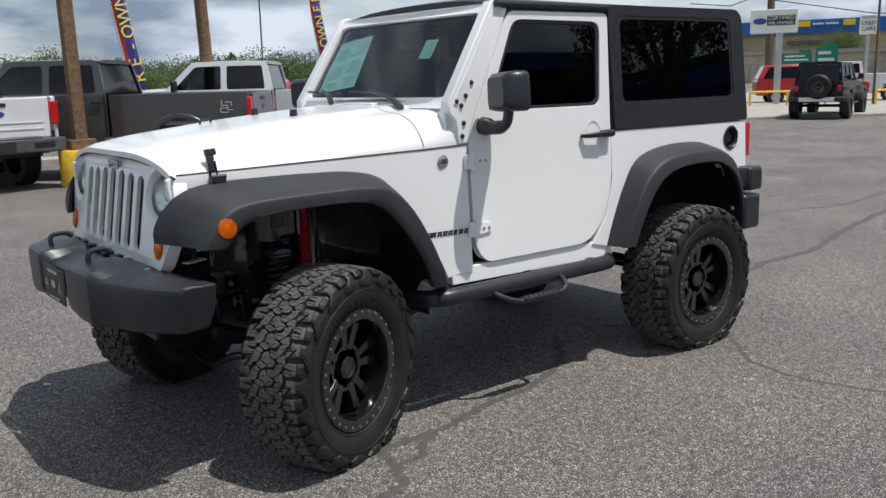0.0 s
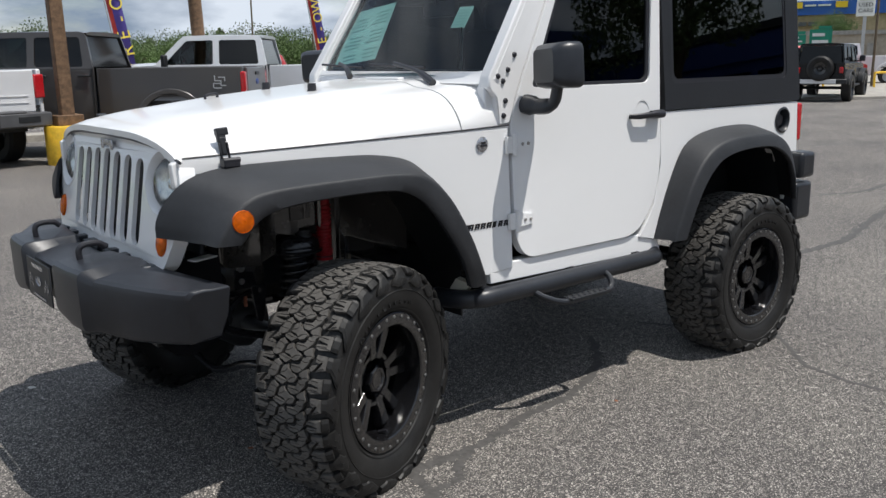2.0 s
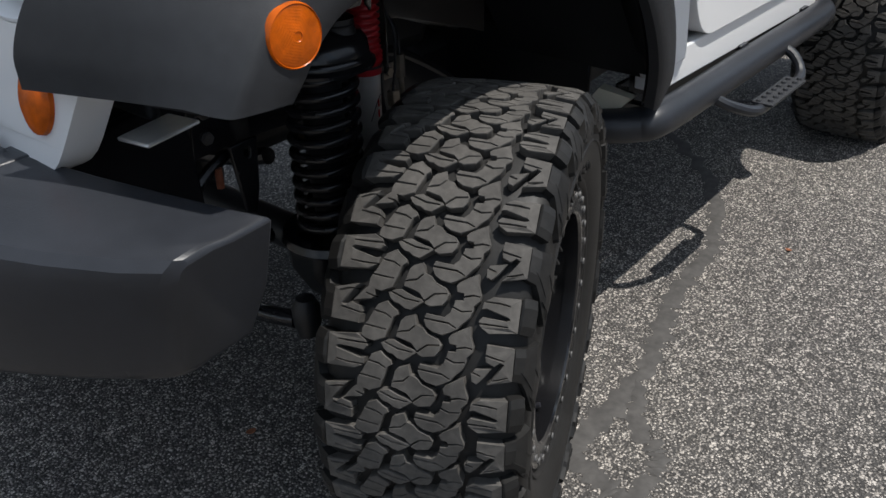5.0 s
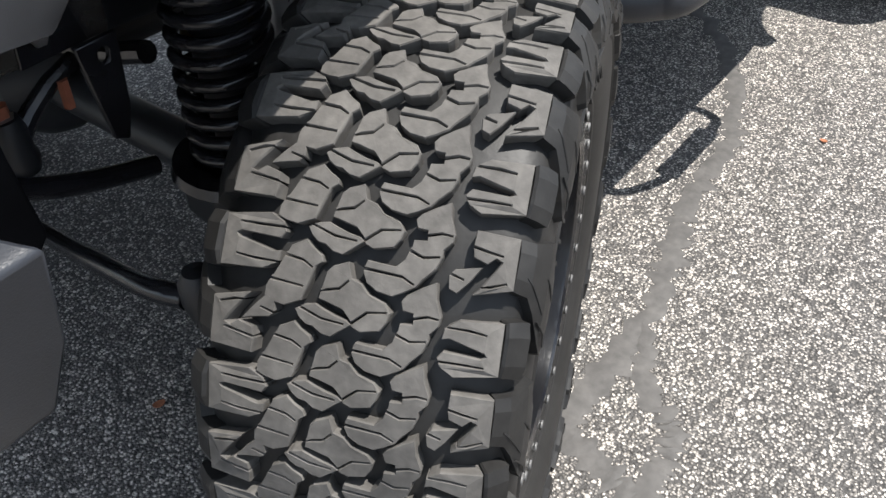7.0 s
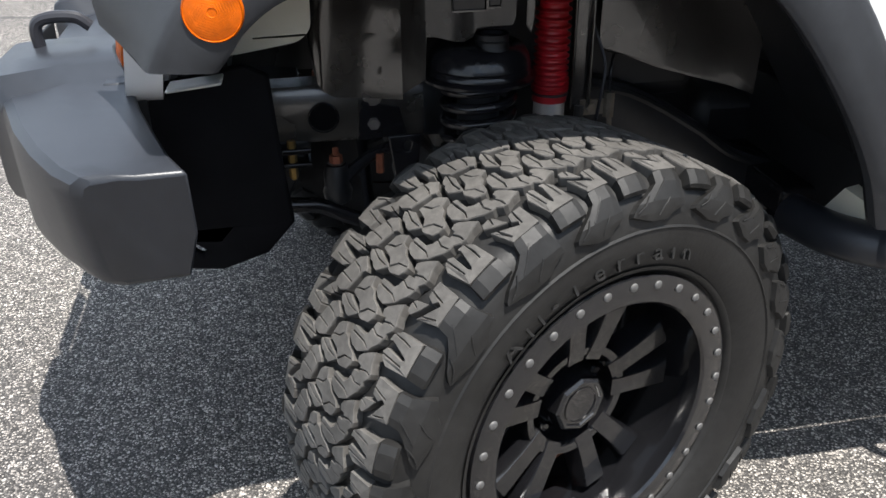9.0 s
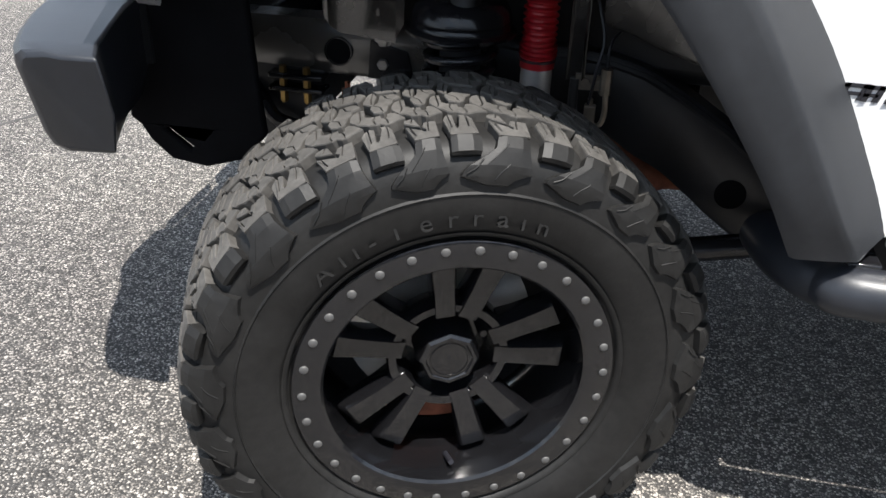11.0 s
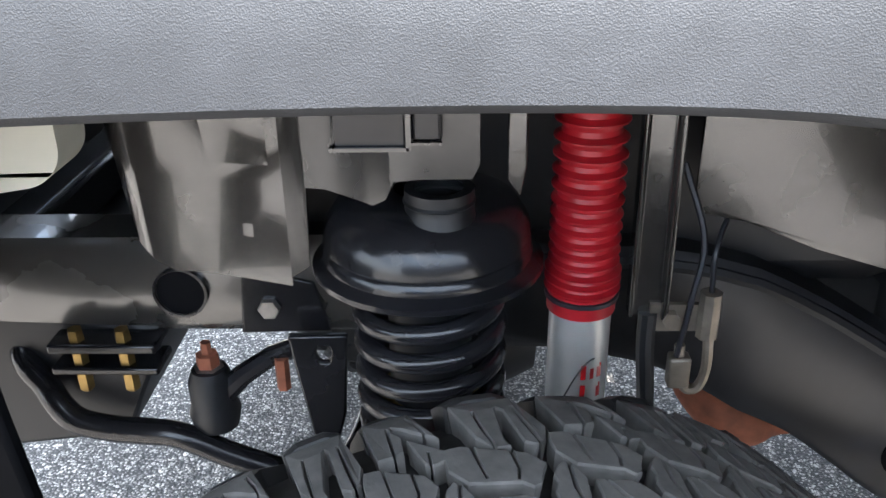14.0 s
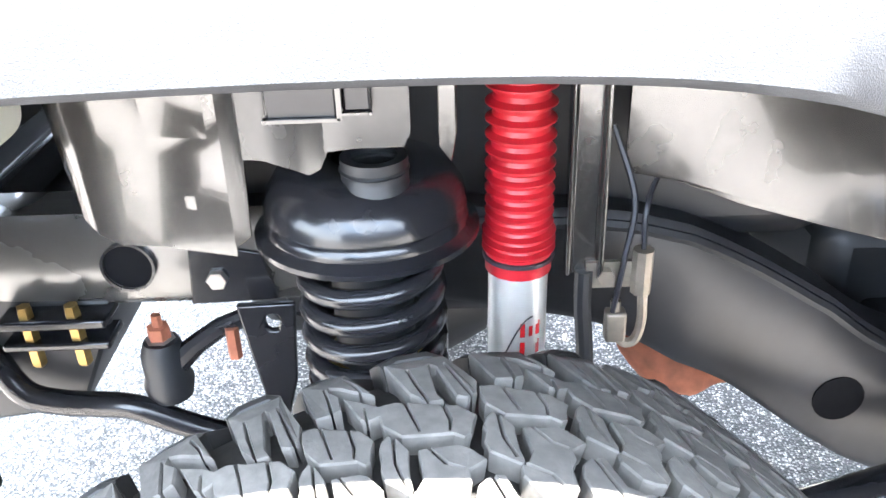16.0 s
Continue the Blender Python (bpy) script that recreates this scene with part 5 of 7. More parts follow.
def wheel(m, turn=0.0, label="black alloy wheel with an off-road tyre"):
    w = part("wheel", RIMM, None, rig, label, m=m @ pose(0, 0, 0, 0, 0, turn))
    ty = part("tyre", CARC, None, w, "black all-terrain tyre with raised sidewall letters", m=pose(0, 0, 0, 0, 0, -turn))
    tagged(part("tread", TREADM, None, w, m=pose(0, 0, 0, 0, 0, -turn)), "blocky siped tread", kind="stuff")
    tagged(part("shoulder_tread", SHOULDERM, None, w, m=pose(0, 0, 0, 0, 0, -turn)), "dark rubber shoulder lugs", kind="stuff")
    for sp in SPOKES:
        part("spoke", sp, None, w)
    part("beadlock_ring", RINGM, None, w, "black ring with silver bolts")
    part("centre_cap", CAPM, None, w)
    part("backing_plate", BORE, None, w, m=pose(0, 0, 0, 0, 0, -turn))
    part("brake_disc", DISCM, None, w, "steel brake disc")
    part("brake_caliper", CALM, None, w, "rusty brake caliper", m=pose(0, 0, 0, 0, 0, -turn))
    part("valve_stem", Shape().tube([(0.0, -0.207, 0.07), (0.004, -0.196, 0.105)], 0.005, 8), BLACKTXT, w)
    for k in range(5):
        a = math.tau * (k + 0.25) / 5
        part("lug_nut", NUTM, None, w, m=pose(0.068 * math.cos(a), 0.068 * math.sin(a), 0.0))
    for k in range(30):
        a = math.tau * k / 30
        part("beadlock_bolt", BOLTM, None, w, m=pose(0.2447 * math.cos(a), 0.2447 * math.sin(a), 0.1362))
    for ch, q in WORD:
        if ch not in LETTER:
            ob = letters("sidewall_letter", ch, 0.038, I4, RUBBER, None, 0.006)
            LETTER[ch] = ob.data
            bpy.data.objects.remove(ob)
        part("sidewall_letter", LETTER[ch], None, w, m=pose(0, 0, 0, 0, 0, -turn) @ q @ Matrix.Diagonal((1.15, 0.95, 1, 1)))
    return w

STEER = 21.7
wheel(pose(-0.017, -0.745, HUB, 90, 0, STEER), 0.0)
wheel(pose(-0.13, 0.815, HUB, 90, 0, 180 + STEER), 36)
wheel(pose(2.424, -0.762, HUB, 90, 0, 0), 20)
wheel(pose(2.424, 0.822, HUB, 90, 0, 180), 65)

# ---- chassis and front suspension ----
RAIL = [(-0.80, 0.752), (-0.50, 0.743), (-0.10, 0.742), (0.06, 0.724), (0.166, 0.708), (0.26, 0.668), (0.32, 0.638), (0.38, 0.597), (0.43, 0.561), (0.53, 0.497), (0.70, 0.462), (0.90, 0.480), (1.85, 0.545), (2.15, 0.640), (2.50, 0.690), (3.02, 0.680)]
def rail(sgn):
    line = spline([(x, 0, z) for x, z in RAIL], 5)
    rows = []
    for p in line:
        h = lerp(p.x, [-0.8, -0.5, -0.2, 0.05, 0.166, 0.26, 0.32, 0.43, 0.55, 0.8, 1.9], [0.050, 0.056, 0.058, 0.062, 0.074, 0.092, 0.092, 0.102, 0.098, 0.070, 0.060])
        c = [(0.262, -h), (0.262, h), (0.325, h), (0.332, h - 0.012), (0.332, -h + 0.012), (0.325, -h)]
        rows.append([(p.x + 0.014, YC + sgn * (a - 0.03), p.z + b - 0.012) for a, b in c])
    n = 6
    cut = min(range(len(rows)), key=lambda i: abs(rows[i][0][0] + 0.17))
    def run(rows):
        s = Shape()
        s.v = [p for r in rows for p in r]
        s.f = [(i * n + j, i * n + (j + 1) % n, (i + 1) * n + (j + 1) % n, (i + 1) * n + j) for i in range(len(rows) - 1) for j in range(n)] + [tuple(range(n)), tuple((len(rows) - 1) * n + j for j in range(n))]
        return s
    r = part("frame_rail", run(rows[cut:]), RAILDARK, rig, "black chassis rail", smooth=40)
    part("rail_flange", Shape().tube([tuple(Vector(q[3]) + Vector((0, -sgn * 0.006, -0.004))) for q in rows[cut + 2:]], 0.009, 8), RAILDARK, r)
    # front end split off only to colour its reflection in
    part("rail_horn", run(rows[:cut + 1]), RAILSHEEN, r, "front end of the chassis rail, greyed with reflected light", smooth=40)
    y = YC + sgn * 0.303
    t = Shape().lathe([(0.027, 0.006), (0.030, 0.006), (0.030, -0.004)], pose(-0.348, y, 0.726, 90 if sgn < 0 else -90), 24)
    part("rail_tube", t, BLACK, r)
    # flat disc coloured like the dark inside of the tube, which is not hollow
    part("tube_bore_shade", Shape().lathe([(0.0, 0.0015), (0.027, 0.0015)], pose(-0.348, y, 0.726, 90 if sgn < 0 else -90), 24), SHADEBLACK, r)
    for z in (0.708, 0.757):
        b = Shape().lathe([(0.0, 0.012), (0.011, 0.012), (0.0125, 0.010), (0.0125, 0.003), (0.0185, 0.003), (0.0185, 0.0)], pose(-0.252, y, z, 90 if sgn < 0 else -90), 6)
        part("frame_bolt", b, BOLT, r, "bright hex bolt")
    part("rail_gusset", Shape().prism([(-0.300, 0.687), (-0.200, 0.690), (-0.215, 0.750), (-0.293, 0.768)], [], lambda x, z, d: (x + 0.014, y + sgn * d, z - 0.012), -0.002, 0.004), BLACK, r, bevel=0.002)
    # the hole is a flat dark disc too, its shade put into the colour
    hole = circle(0.478, 0.505, 0.032, n=20)
    part("rail_hole_shade", Shape().prism(hole, [], lambda x, z, d: (x, y + sgn * d, z), -0.001, 0.001), SHADEBLACK, r)
both(rail)

def suspension(sgn):
    P = lambda x, q, z: (x + 0.014, YC + sgn * (q - 0.03), z - 0.012)
    c = (-0.085, 0.455)
    # spring tower, coil, bump stop
    m = pose(*P(c[0], c[1], 0))
    tw = part("spring_tower", Shape().lathe([(0.028, 0.907), (0.06, 0.905), (0.08, 0.895), (0.09, 0.879), (0.093, 0.862), (0.0905, 0.859), (0.093, 0.856), (0.094, 0.848), (0.1035, 0.842), (0.1035, 0.837), (0.07, 0.836)], m, 40), BLACK, rig, "glossy black spring tower")
    part("bump_stop", Shape().lathe([(0.020, 0.924), (0.029, 0.924), (0.029, 0.915), (0.0305, 0.913), (0.029, 0.911), (0.029, 0.905), (0.032, 0.900), (0.032, 0.875)], pose(*P(c[0] + 0.013, c[1] + 0.042, 0.0)), 28), LINER, tw)
    coil = [P(c[0] + 0.0620 * math.cos(a), c[1] + 0.0620 * math.sin(a), 0.832 - 0.0295 * a / math.tau) for a in (math.tau * k / 32 for k in range(32 * 11))]
    part("coil_spring", Shape().tube(coil, 0.0098, 12), BLACK, rig, "glossy black coil spring")
    part("spring_core", Shape().lathe([(0.038, 0.83), (0.040, 0.66), (0.030, 0.50), (0.0, 0.50)], m, 20), LINER, rig, "black jounce bumper in the coil")
    part("jounce_ring", Shape().lathe([(0.042, 0.700), (0.050, 0.698), (0.050, 0.689), (0.042, 0.687)], m, 24), BRASS, rig, "yellow ring in the coil")
    part("spring_seat", Shape().lathe([(0.0, 0.50), (0.10, 0.50), (0.105, 0.485), (0.05, 0.44)], m, 32), BLACK, rig)
    # damper
    a, b = Vector(P(0.060, 0.432, 1.10)), Vector(P(0.055, 0.430, 0.45))
    ax = (b - a).normalized()
    q = Matrix.Translation(a) @ (-ax).to_track_quat("Z", "Y").to_matrix().to_4x4()
    prof = [(0.022, 0.06), (0.022, -0.084), (0.026, -0.089)]
    z = -0.089
    n = 16
    for k in range(n):                              # bellows, squeezed together towards the foot
        h = 0.0182 - 0.0098 * k / (n - 1)
        r = 0.0318 if k < n - 3 else 0.0345
        prof += [(0.0250 + 0.0035 * k / n, z - 0.20 * h), (0.0258 + 0.0040 * k / n, z - 0.50 * h), (r + 0.0012, z - 0.74 * h), (r + 0.0012, z - 0.84 * h), (0.0262 + 0.0036 * k / n, z - 0.97 * h)]
        z -= h
    d = part("damper_boot", Shape().lathe(prof + [(0.0335, z - 0.001), (0.0325, z - 0.006), (0.0325, z - 0.022)], q, 32), RED, rig, "red ribbed shock boot", smooth=24)
    part("boot_clip", Shape().lathe([(0.0325, z - 0.004), (0.0350, z - 0.005), (0.0350, z - 0.009), (0.0325, z - 0.010)], q, 24), BLACKTXT, d)
    body = part("damper_body", Shape().lathe([(0.0, z - 0.016), (0.0295, z - 0.018), (0.0295, z - 0.27), (0.02, z - 0.29), (0.0, z - 0.29)], q, 28), STEEL, d, "silver shock absorber body")
    face = q.inverted().to_3x3() @ Vector((0.25, sgn, 0))
    turn0 = math.atan2(face.y, face.x)
    s = Shape()
    for k in range(4):
        for (u0, u1, v0, v1) in ((-0.011, 0.011, 0.0, 0.004), (-0.011, -0.006, 0.0, 0.016), (0.006 if k % 2 else -0.002, 0.011, 0.004, 0.016)):
            pts = []
            for (u, v) in ((u0, v0), (u1, v0), (u1, v1), (u0, v1)):
                ang = turn0 + (u + 0.004) / 0.030
                pts.append((0.0300 * math.cos(ang), 0.0300 * math.sin(ang), z - 0.072 - 0.022 * k - v))
            s.add(pts, [(0, 1, 2, 3)], q)
    if sgn < 0:
        part("label_bar", s, REDLENS, body, "red bar lettering on the shock")
        part("label_line", Shape().tube([q @ Vector((0.0298 * math.cos(turn0 + t), 0.0298 * math.sin(turn0 + t), z - 0.115 + 0.050 * math.sin((t + 0.8) * 1.6))) for t in np.linspace(-0.8, 0.2, 9)], 0.0009, 5), BLACKTXT, body)
    # post beside the damper, brake line bracket, hose
    part("shock_bracket", Shape().prism([(0.110, 0.382), (0.147, 0.382), (0.147, 0.412), (0.141, 0.412), (0.141, 0.398), (0.115, 0.398), (0.115, 0.402), (0.110, 0.402)], [], lambda x, q, d: P(x, q, d), 0.745, 1.10), INNER, rig, "black upright bracket beside the shock", bevel=0.003)
    part("brake_hose", Shape().tube(spline([P(0.129, 0.400, 0.75), P(0.129, 0.402, 0.71), P(0.133, 0.408, 0.65), P(0.128, 0.45, 0.58), P(0.09, 0.52, 0.50)], 6), 0.0095, 10), LINER, rig, "black rubber brake hose")
    b = part("hose_bracket", Shape().box(P(0.158, 0.400, 0.745), (0.055, 0.006, 0.030)).lathe([(0.0, 0.010), (0.009, 0.010), (0.009, 0.0)], pose(*P(0.150, 0.404, 0.747), 90 if sgn < 0 else -90), 6), GREYMETAL, rig, "grey metal hose bracket")
    part("hose_union", Shape().tube([P(0.188, 0.405, 0.775), P(0.188, 0.405, 0.725)], 0.011, 8), GREYMETAL, b)
    part("brake_pipe", Shape().tube(spline([P(0.190, 0.405, 0.73), P(0.192, 0.405, 0.69), P(0.186, 0.405, 0.665), P(0.172, 0.405, 0.664), P(0.165, 0.405, 0.69), P(0.163, 0.405, 0.715)], 5), 0.0055, 8), GREYMETAL, b)
    part("brake_union", Shape().box(P(0.164, 0.405, 0.685), (0.022, 0.018, 0.036)), GREYMETAL, b, bevel=0.003)
    part("sensor_wire", Shape().tube(spline([P(0.160, 0.408, 0.70), P(0.168, 0.41, 0.77), P(0.176, 0.40, 0.83), P(0.155, 0.38, 0.90)], 6), 0.0032, 6).tube(spline([P(0.188, 0.405, 0.775), P(0.189, 0.40, 0.82), P(0.215, 0.36, 0.845), P(0.29, 0.30, 0.875)], 6), 0.0028, 6).tube(spline([P(0.29, 0.30, 0.86), P(0.33, 0.31, 0.80), P(0.40, 0.31, 0.78), P(0.5, 0.31, 0.74)], 6), 0.0028, 6), BLACKTXT, rig, "thin black sensor wires")
    # inner fender sheets
    bx = [-0.388, -0.384, -0.379, -0.372, -0.360, -0.341, -0.300, -0.219, -0.2185, -0.187, -0.184, -0.167, -0.139, -0.125, -0.113, -0.106, -0.083, -0.045, -0.039]
    bz = [0.960, 0.926, 0.876, 0.823, 0.805, 0.794, 0.791, 0.790, 0.800, 0.845, 0.919, 0.919, 0.912, 0.914, 0.925, 0.941, 0.943, 0.943, 0.955]
    def sheet_at(u, v, d):
        x = lerp(u * (len(bx) - 1), range(len(bx)), bx)
        z0 = lerp(x, bx, bz)
        h = lerp(x, [-0.388, -0.23, -0.187, -0.14, -0.11], [0.385, 0.390, 0.480, 0.490, 0.525])
        rise = (1.22 - z0) * v
        return P(x, h + d + lerp(x, [-0.26, -0.22], [1.0, 0.0]) * rise ** 2, z0 + rise)
    n0 = 8 / (len(bx) - 1)
    w = part("inner_wing", Shape().grid(lambda u, v: sheet_at(u * n0, v, 0.005), 8, 4, lambda u, v: sheet_at(u * n0, v, 0.0)), INNER, rig, "dusty glossy black inner wing sheet", smooth=60)
    # this side of the sheet has its dark reflection put into the colour
    part("tower_bracket", Shape().grid(lambda u, v: sheet_at(n0 + u * (1 - n0), v, 0.005), len(bx) - 9, 4, lambda u, v: sheet_at(n0 + u * (1 - n0), v, 0.0)), BRACKET, w, "black pressed bracket over the spring tower, darkened as by its reflection", smooth=60)
    part("sheet_tab", Shape().box(P(-0.1215, 0.535, 1.031), (0.057, 0.014, 0.118)).box(P(-0.0785, 0.535, 1.033), (0.023, 0.014, 0.112)), BLACK, w, bevel=0.003)
    part("tab_edge", Shape().box(P(-0.1215, 0.543, 0.973), (0.060, 0.008, 0.003)).box(P(-0.0920, 0.543, 1.031), (0.004, 0.008, 0.118)).box(P(-0.0785, 0.543, 0.977), (0.023, 0.006, 0.002)), INNER, w)
    part("hanger_strap", Shape().prism([(-0.018, 1.22), (-0.017, 0.937), (-0.007, 0.923), (-0.002, 0.950), (0.0, 1.22)], [], lambda x, z, d: P(x, 0.51 + d, z), 0.0, 0.008), INNER, w, bevel=0.002)
    o = [(0.173, 1.24), (0.169, 0.869), (0.171, 0.856), (0.180, 0.846), (0.221, 0.838), (0.290, 0.810), (0.376, 0.785), (0.45, 0.765), (0.50, 0.745), (0.51, 1.24)]
    part("rear_splash_sheet", Shape().prism(o, [], lambda x, z, d: P(x, 0.373 + d + 0.05 * max(0, x - 0.2), z), 0.0, 0.005), INNER, rig, "glossy black splash sheet behind the wheel", bevel=0.002)
    s = Shape().grid(lambda u, v: (lerp(u, [0, 0.12, 0.3, 0.6, 0.8, 1], [-0.60, -0.50, -0.30, 0.14, 0.37, 0.64]), YC + sgn * lerp(v, [0, 1], [0.34, lerp(u, [0, 0.4, 1], [0.63, 0.668, 0.725])]), lerp(u, [0, 0.12, 0.3, 0.6, 0.8, 1], [1.08, 1.170, 1.188, 1.178, 1.065, 0.66])), 20, 4)
    part("wheel_arch_liner", s, LINER, rig, "black wheel arch liner")
    # sway bar and link, steering parts
    part("sway_bar", Shape().tube(spline([P(-0.62, 0.05, 0.68), P(-0.57, 0.30, 0.66), P(-0.53, 0.345, 0.62), P(-0.500, 0.36, 0.588), P(-0.460, 0.36, 0.574), P(-0.420, 0.36, 0.570), P(-0.380, 0.36, 0.564), P(-0.320, 0.36, 0.534), P(-0.25, 0.36, 0.508), P(-0.17, 0.36, 0.485)], 6), 0.0155, 14), BLACK, rig, "black sway bar")
    lk = part("sway_link", Shape().lathe([(0.0, 0.028), (0.020, 0.026), (0.026, 0.010), (0.026, -0.02), (0.030, -0.03), (0.026, -0.05), (0.018, -0.055), (0.0, -0.056)], pose(*P(-0.344, 0.336, 0.615)), 20), LINER, rig, "black rubber sway bar link bushing")
    part("link_nut", Shape().lathe([(0.0, 0.060), (0.006, 0.060), (0.0065, 0.046), (0.013, 0.045), (0.0135, 0.028)], pose(*P(-0.344, 0.336, 0.615)), 6), RUST, lk)
    part("link_washer", Shape().lathe([(0.0, 0.046), (0.012, 0.045), (0.013, 0.030), (0.018, 0.028)], pose(*P(-0.344, 0.336, 0.615)), 6), BOLT, lk)
    part("link_arm", Shape().tube([P(-0.338, 0.335, 0.600), P(-0.305, 0.335, 0.632), P(-0.270, 0.335, 0.657), P(-0.225, 0.33, 0.672)], [0.016, 0.013, 0.012, 0.012], 10), BLACK, lk)
    part("arm_bolt", Shape().lathe([(0.0, 0.02), (0.008, 0.02), (0.008, -0.02), (0.0, -0.02)], pose(*P(-0.258, 0.345, 0.640)), 6), RUST, lk)
    k = part("bump_bracket", Shape().prism([(-0.243, 0.703), (-0.178, 0.704), (-0.186, 0.600), (-0.200, 0.550), (-0.222, 0.560), (-0.236, 0.650)], [circle(-0.205, 0.680, 0.008, 0.011, n=14)], lambda x, z, d: P(x, 0.36 + d, z), 0.0, 0.010), BLACK, rig, "black bracket with a hole beside the coil", bevel=0.003)
    part("clamp_plate", Shape().box(P(-0.450, 0.340, 0.682), (0.12, 0.05, 0.012)).box(P(-0.450, 0.340, 0.654), (0.12, 0.05, 0.010)), BLACK, rig, "black sway bar clamp", bevel=0.003)
    for x in (-0.480, -0.428):
        part("clamp_bolt", Shape().lathe([(0.0, 0.030), (0.008, 0.030), (0.009, 0.020), (0.009, -0.045), (0.005, -0.05)], pose(*P(x, 0.352, 0.672)), 6), BRASS, rig, "yellow zinc clamp bolt")
    # knuckle, control arm
    part("axle_bracket", Shape().prism([(-0.17, 0.50), (-0.01, 0.50), (0.02, 0.42), (-0.04, 0.34), (-0.12, 0.34), (-0.17, 0.43)], [], lambda x, z, d: P(x, 0.40 + d, z), 0.0, 0.10), LINER, rig, "black spring bracket on the axle", bevel=0.02)
    part("steering_knuckle", Shape().tube([P(-0.04, 0.66, 0.30), P(-0.05, 0.655, 0.42), P(-0.04, 0.65, 0.56)], [0.04, 0.055, 0.035], 12).tube([P(-0.05, 0.64, 0.40), P(-0.20, 0.60, 0.37)], 0.022, 10), BLACK, rig, "black steering knuckle")
    part("control_arm", Shape().tube([P(-0.05, 0.52, 0.36), P(0.30, 0.45, 0.42), P(0.68, 0.38, 0.47)], 0.026, 12), BLACK, rig, "black lower control arm")
both(suspension)
part("front_axle", Shape().tube([(-0.035, YC - 0.66, 0.40), (-0.035, YC + 0.66, 0.40)], 0.040, 16).lathe([(0.0, -0.12), (0.08, -0.10), (0.13, -0.02), (0.14, 0.03), (0.10, 0.11), (0.0, 0.13)], pose(-0.035, YC + 0.22, 0.40, 0, 90, 0), 24), LINER, rig, "black front axle with diff housing")
part("rear_axle", Shape().tube([(2.424, YC - 0.68, 0.42), (2.424, YC + 0.68, 0.42)], 0.042, 16).lathe([(0.0, -0.12), (0.08, -0.10), (0.13, -0.02), (0.14, 0.03), (0.10, 0.11), (0.0, 0.13)], pose(2.424, YC, 0.42, 0, 90, 0), 24), BLACK, rig, "black rear axle with diff housing")
TIE = [(-0.292, -0.52, 0.436), (-0.305, -0.45, 0.427), (-0.289, -0.30, 0.380), (-0.256, -0.12, 0.308), (-0.225, 0.10, 0.243), (-0.21, 0.35, 0.255), (-0.20, 0.62, 0.36)]
tr = part("tie_rod", Shape().tube(spline(TIE, 6), 0.0165, 14), BLACK, rig, "black bent steering rod")
part("rod_joint", Shape().lathe([(0.0, -0.045), (0.020, -0.040), (0.026, -0.012), (0.026, 0.016), (0.017, 0.035), (0.0, 0.040)], pose(TIE[0][0] + 0.012, TIE[0][1] - 0.014, TIE[0][2] + 0.01), 16), LINER, tr, "black rubber boot on the steering joint")
part("track_bar", Shape().tube(spline([(-0.08, YC - 0.26, 0.60), (-0.09, YC - 0.1, 0.56), (-0.12, YC + 0.5, 0.47)], 5), 0.018, 10), BLACK, rig, "black track bar")
part("engine_block", Shape().box((0.05, YC, 0.93), (0.80, 0.52, 0.46)), LINER, rig, "black engine", bevel=0.04)
part("oil_sump", Shape().box((0.15, YC, 0.64), (0.50, 0.30, 0.20)), LINER, rig, "black oil sump", bevel=0.04)
part("gearbox", Shape().box((0.95, YC, 0.58), (0.9, 0.30, 0.18)), LINER, rig, "black gearbox", bevel=0.04)
part("exhaust_pipe", Shape().tube(spline([(0.18, YC - 0.03, 0.66), (0.25, YC - 0.16, 0.54), (0.31, YC - 0.21, 0.485), (0.40, YC - 0.18, 0.48), (0.8, YC - 0.18, 0.45), (1.6, YC - 0.2, 0.45)], 5), [0.030] * 6 + [0.036] * 4 + [0.030] * 16, 16), RUST, rig, "rust-brown exhaust pipe")
for q in ((-0.60, 0.735, 0.60), (0.62, 0.52, 0.9), (1.9, 0.54, 0.7)):
    part("crossmember", Shape().box((q[0], YC, q[1]), (0.11, q[2], 0.065)), BLACK, rig, "black cross member", bevel=0.01)
# added dark sheet that keeps sunlit underbody from showing through the wheel well
part("closing_panel", Shape().box((0.645, YC, 0.585), (0.012, 1.16, 0.27)), LINER, rig, "black panel added ahead of the floor to hide the sunlit underbody", bevel=0.004)
part("skid_pan", Shape().prism([(-0.62, 0.70), (-0.38, 0.68), (-0.385, 0.65), (-0.44, 0.53), (-0.60, 0.51)], [], lambda x, z, d: (x, YC + d, z), -0.30, 0.30), LINER, rig, "black skid plate under the chassis", bevel=0.006)
wt = part("washer_tank", Shape().prism(soft_poly([(-0.548, 0.915), (-0.500, 0.897), (-0.385, 0.915), (-0.365, 0.935), (-0.362, 1.15), (-0.44, 1.15), (-0.455, 0.985), (-0.548, 0.958)], 0.016), [], lambda x, z, d: (x, YC - d, z), 0.415, 0.47), CREAM, rig, "cream plastic washer tank", bevel=0.003)
part("fuel_tank", Shape().box((1.75, YC + 0.1, 0.60), (0.9, 0.5, 0.20)), LINER, rig, "black fuel tank skid", bevel=0.03)
part("muffler", Shape().lathe([(0.0, -0.25), (0.10, -0.24), (0.11, 0.0), (0.10, 0.24), (0.0, 0.25)], pose(2.85, YC + 0.1, 0.60, 90, 0, 0), 20), RUST, rig, "rusty silencer")
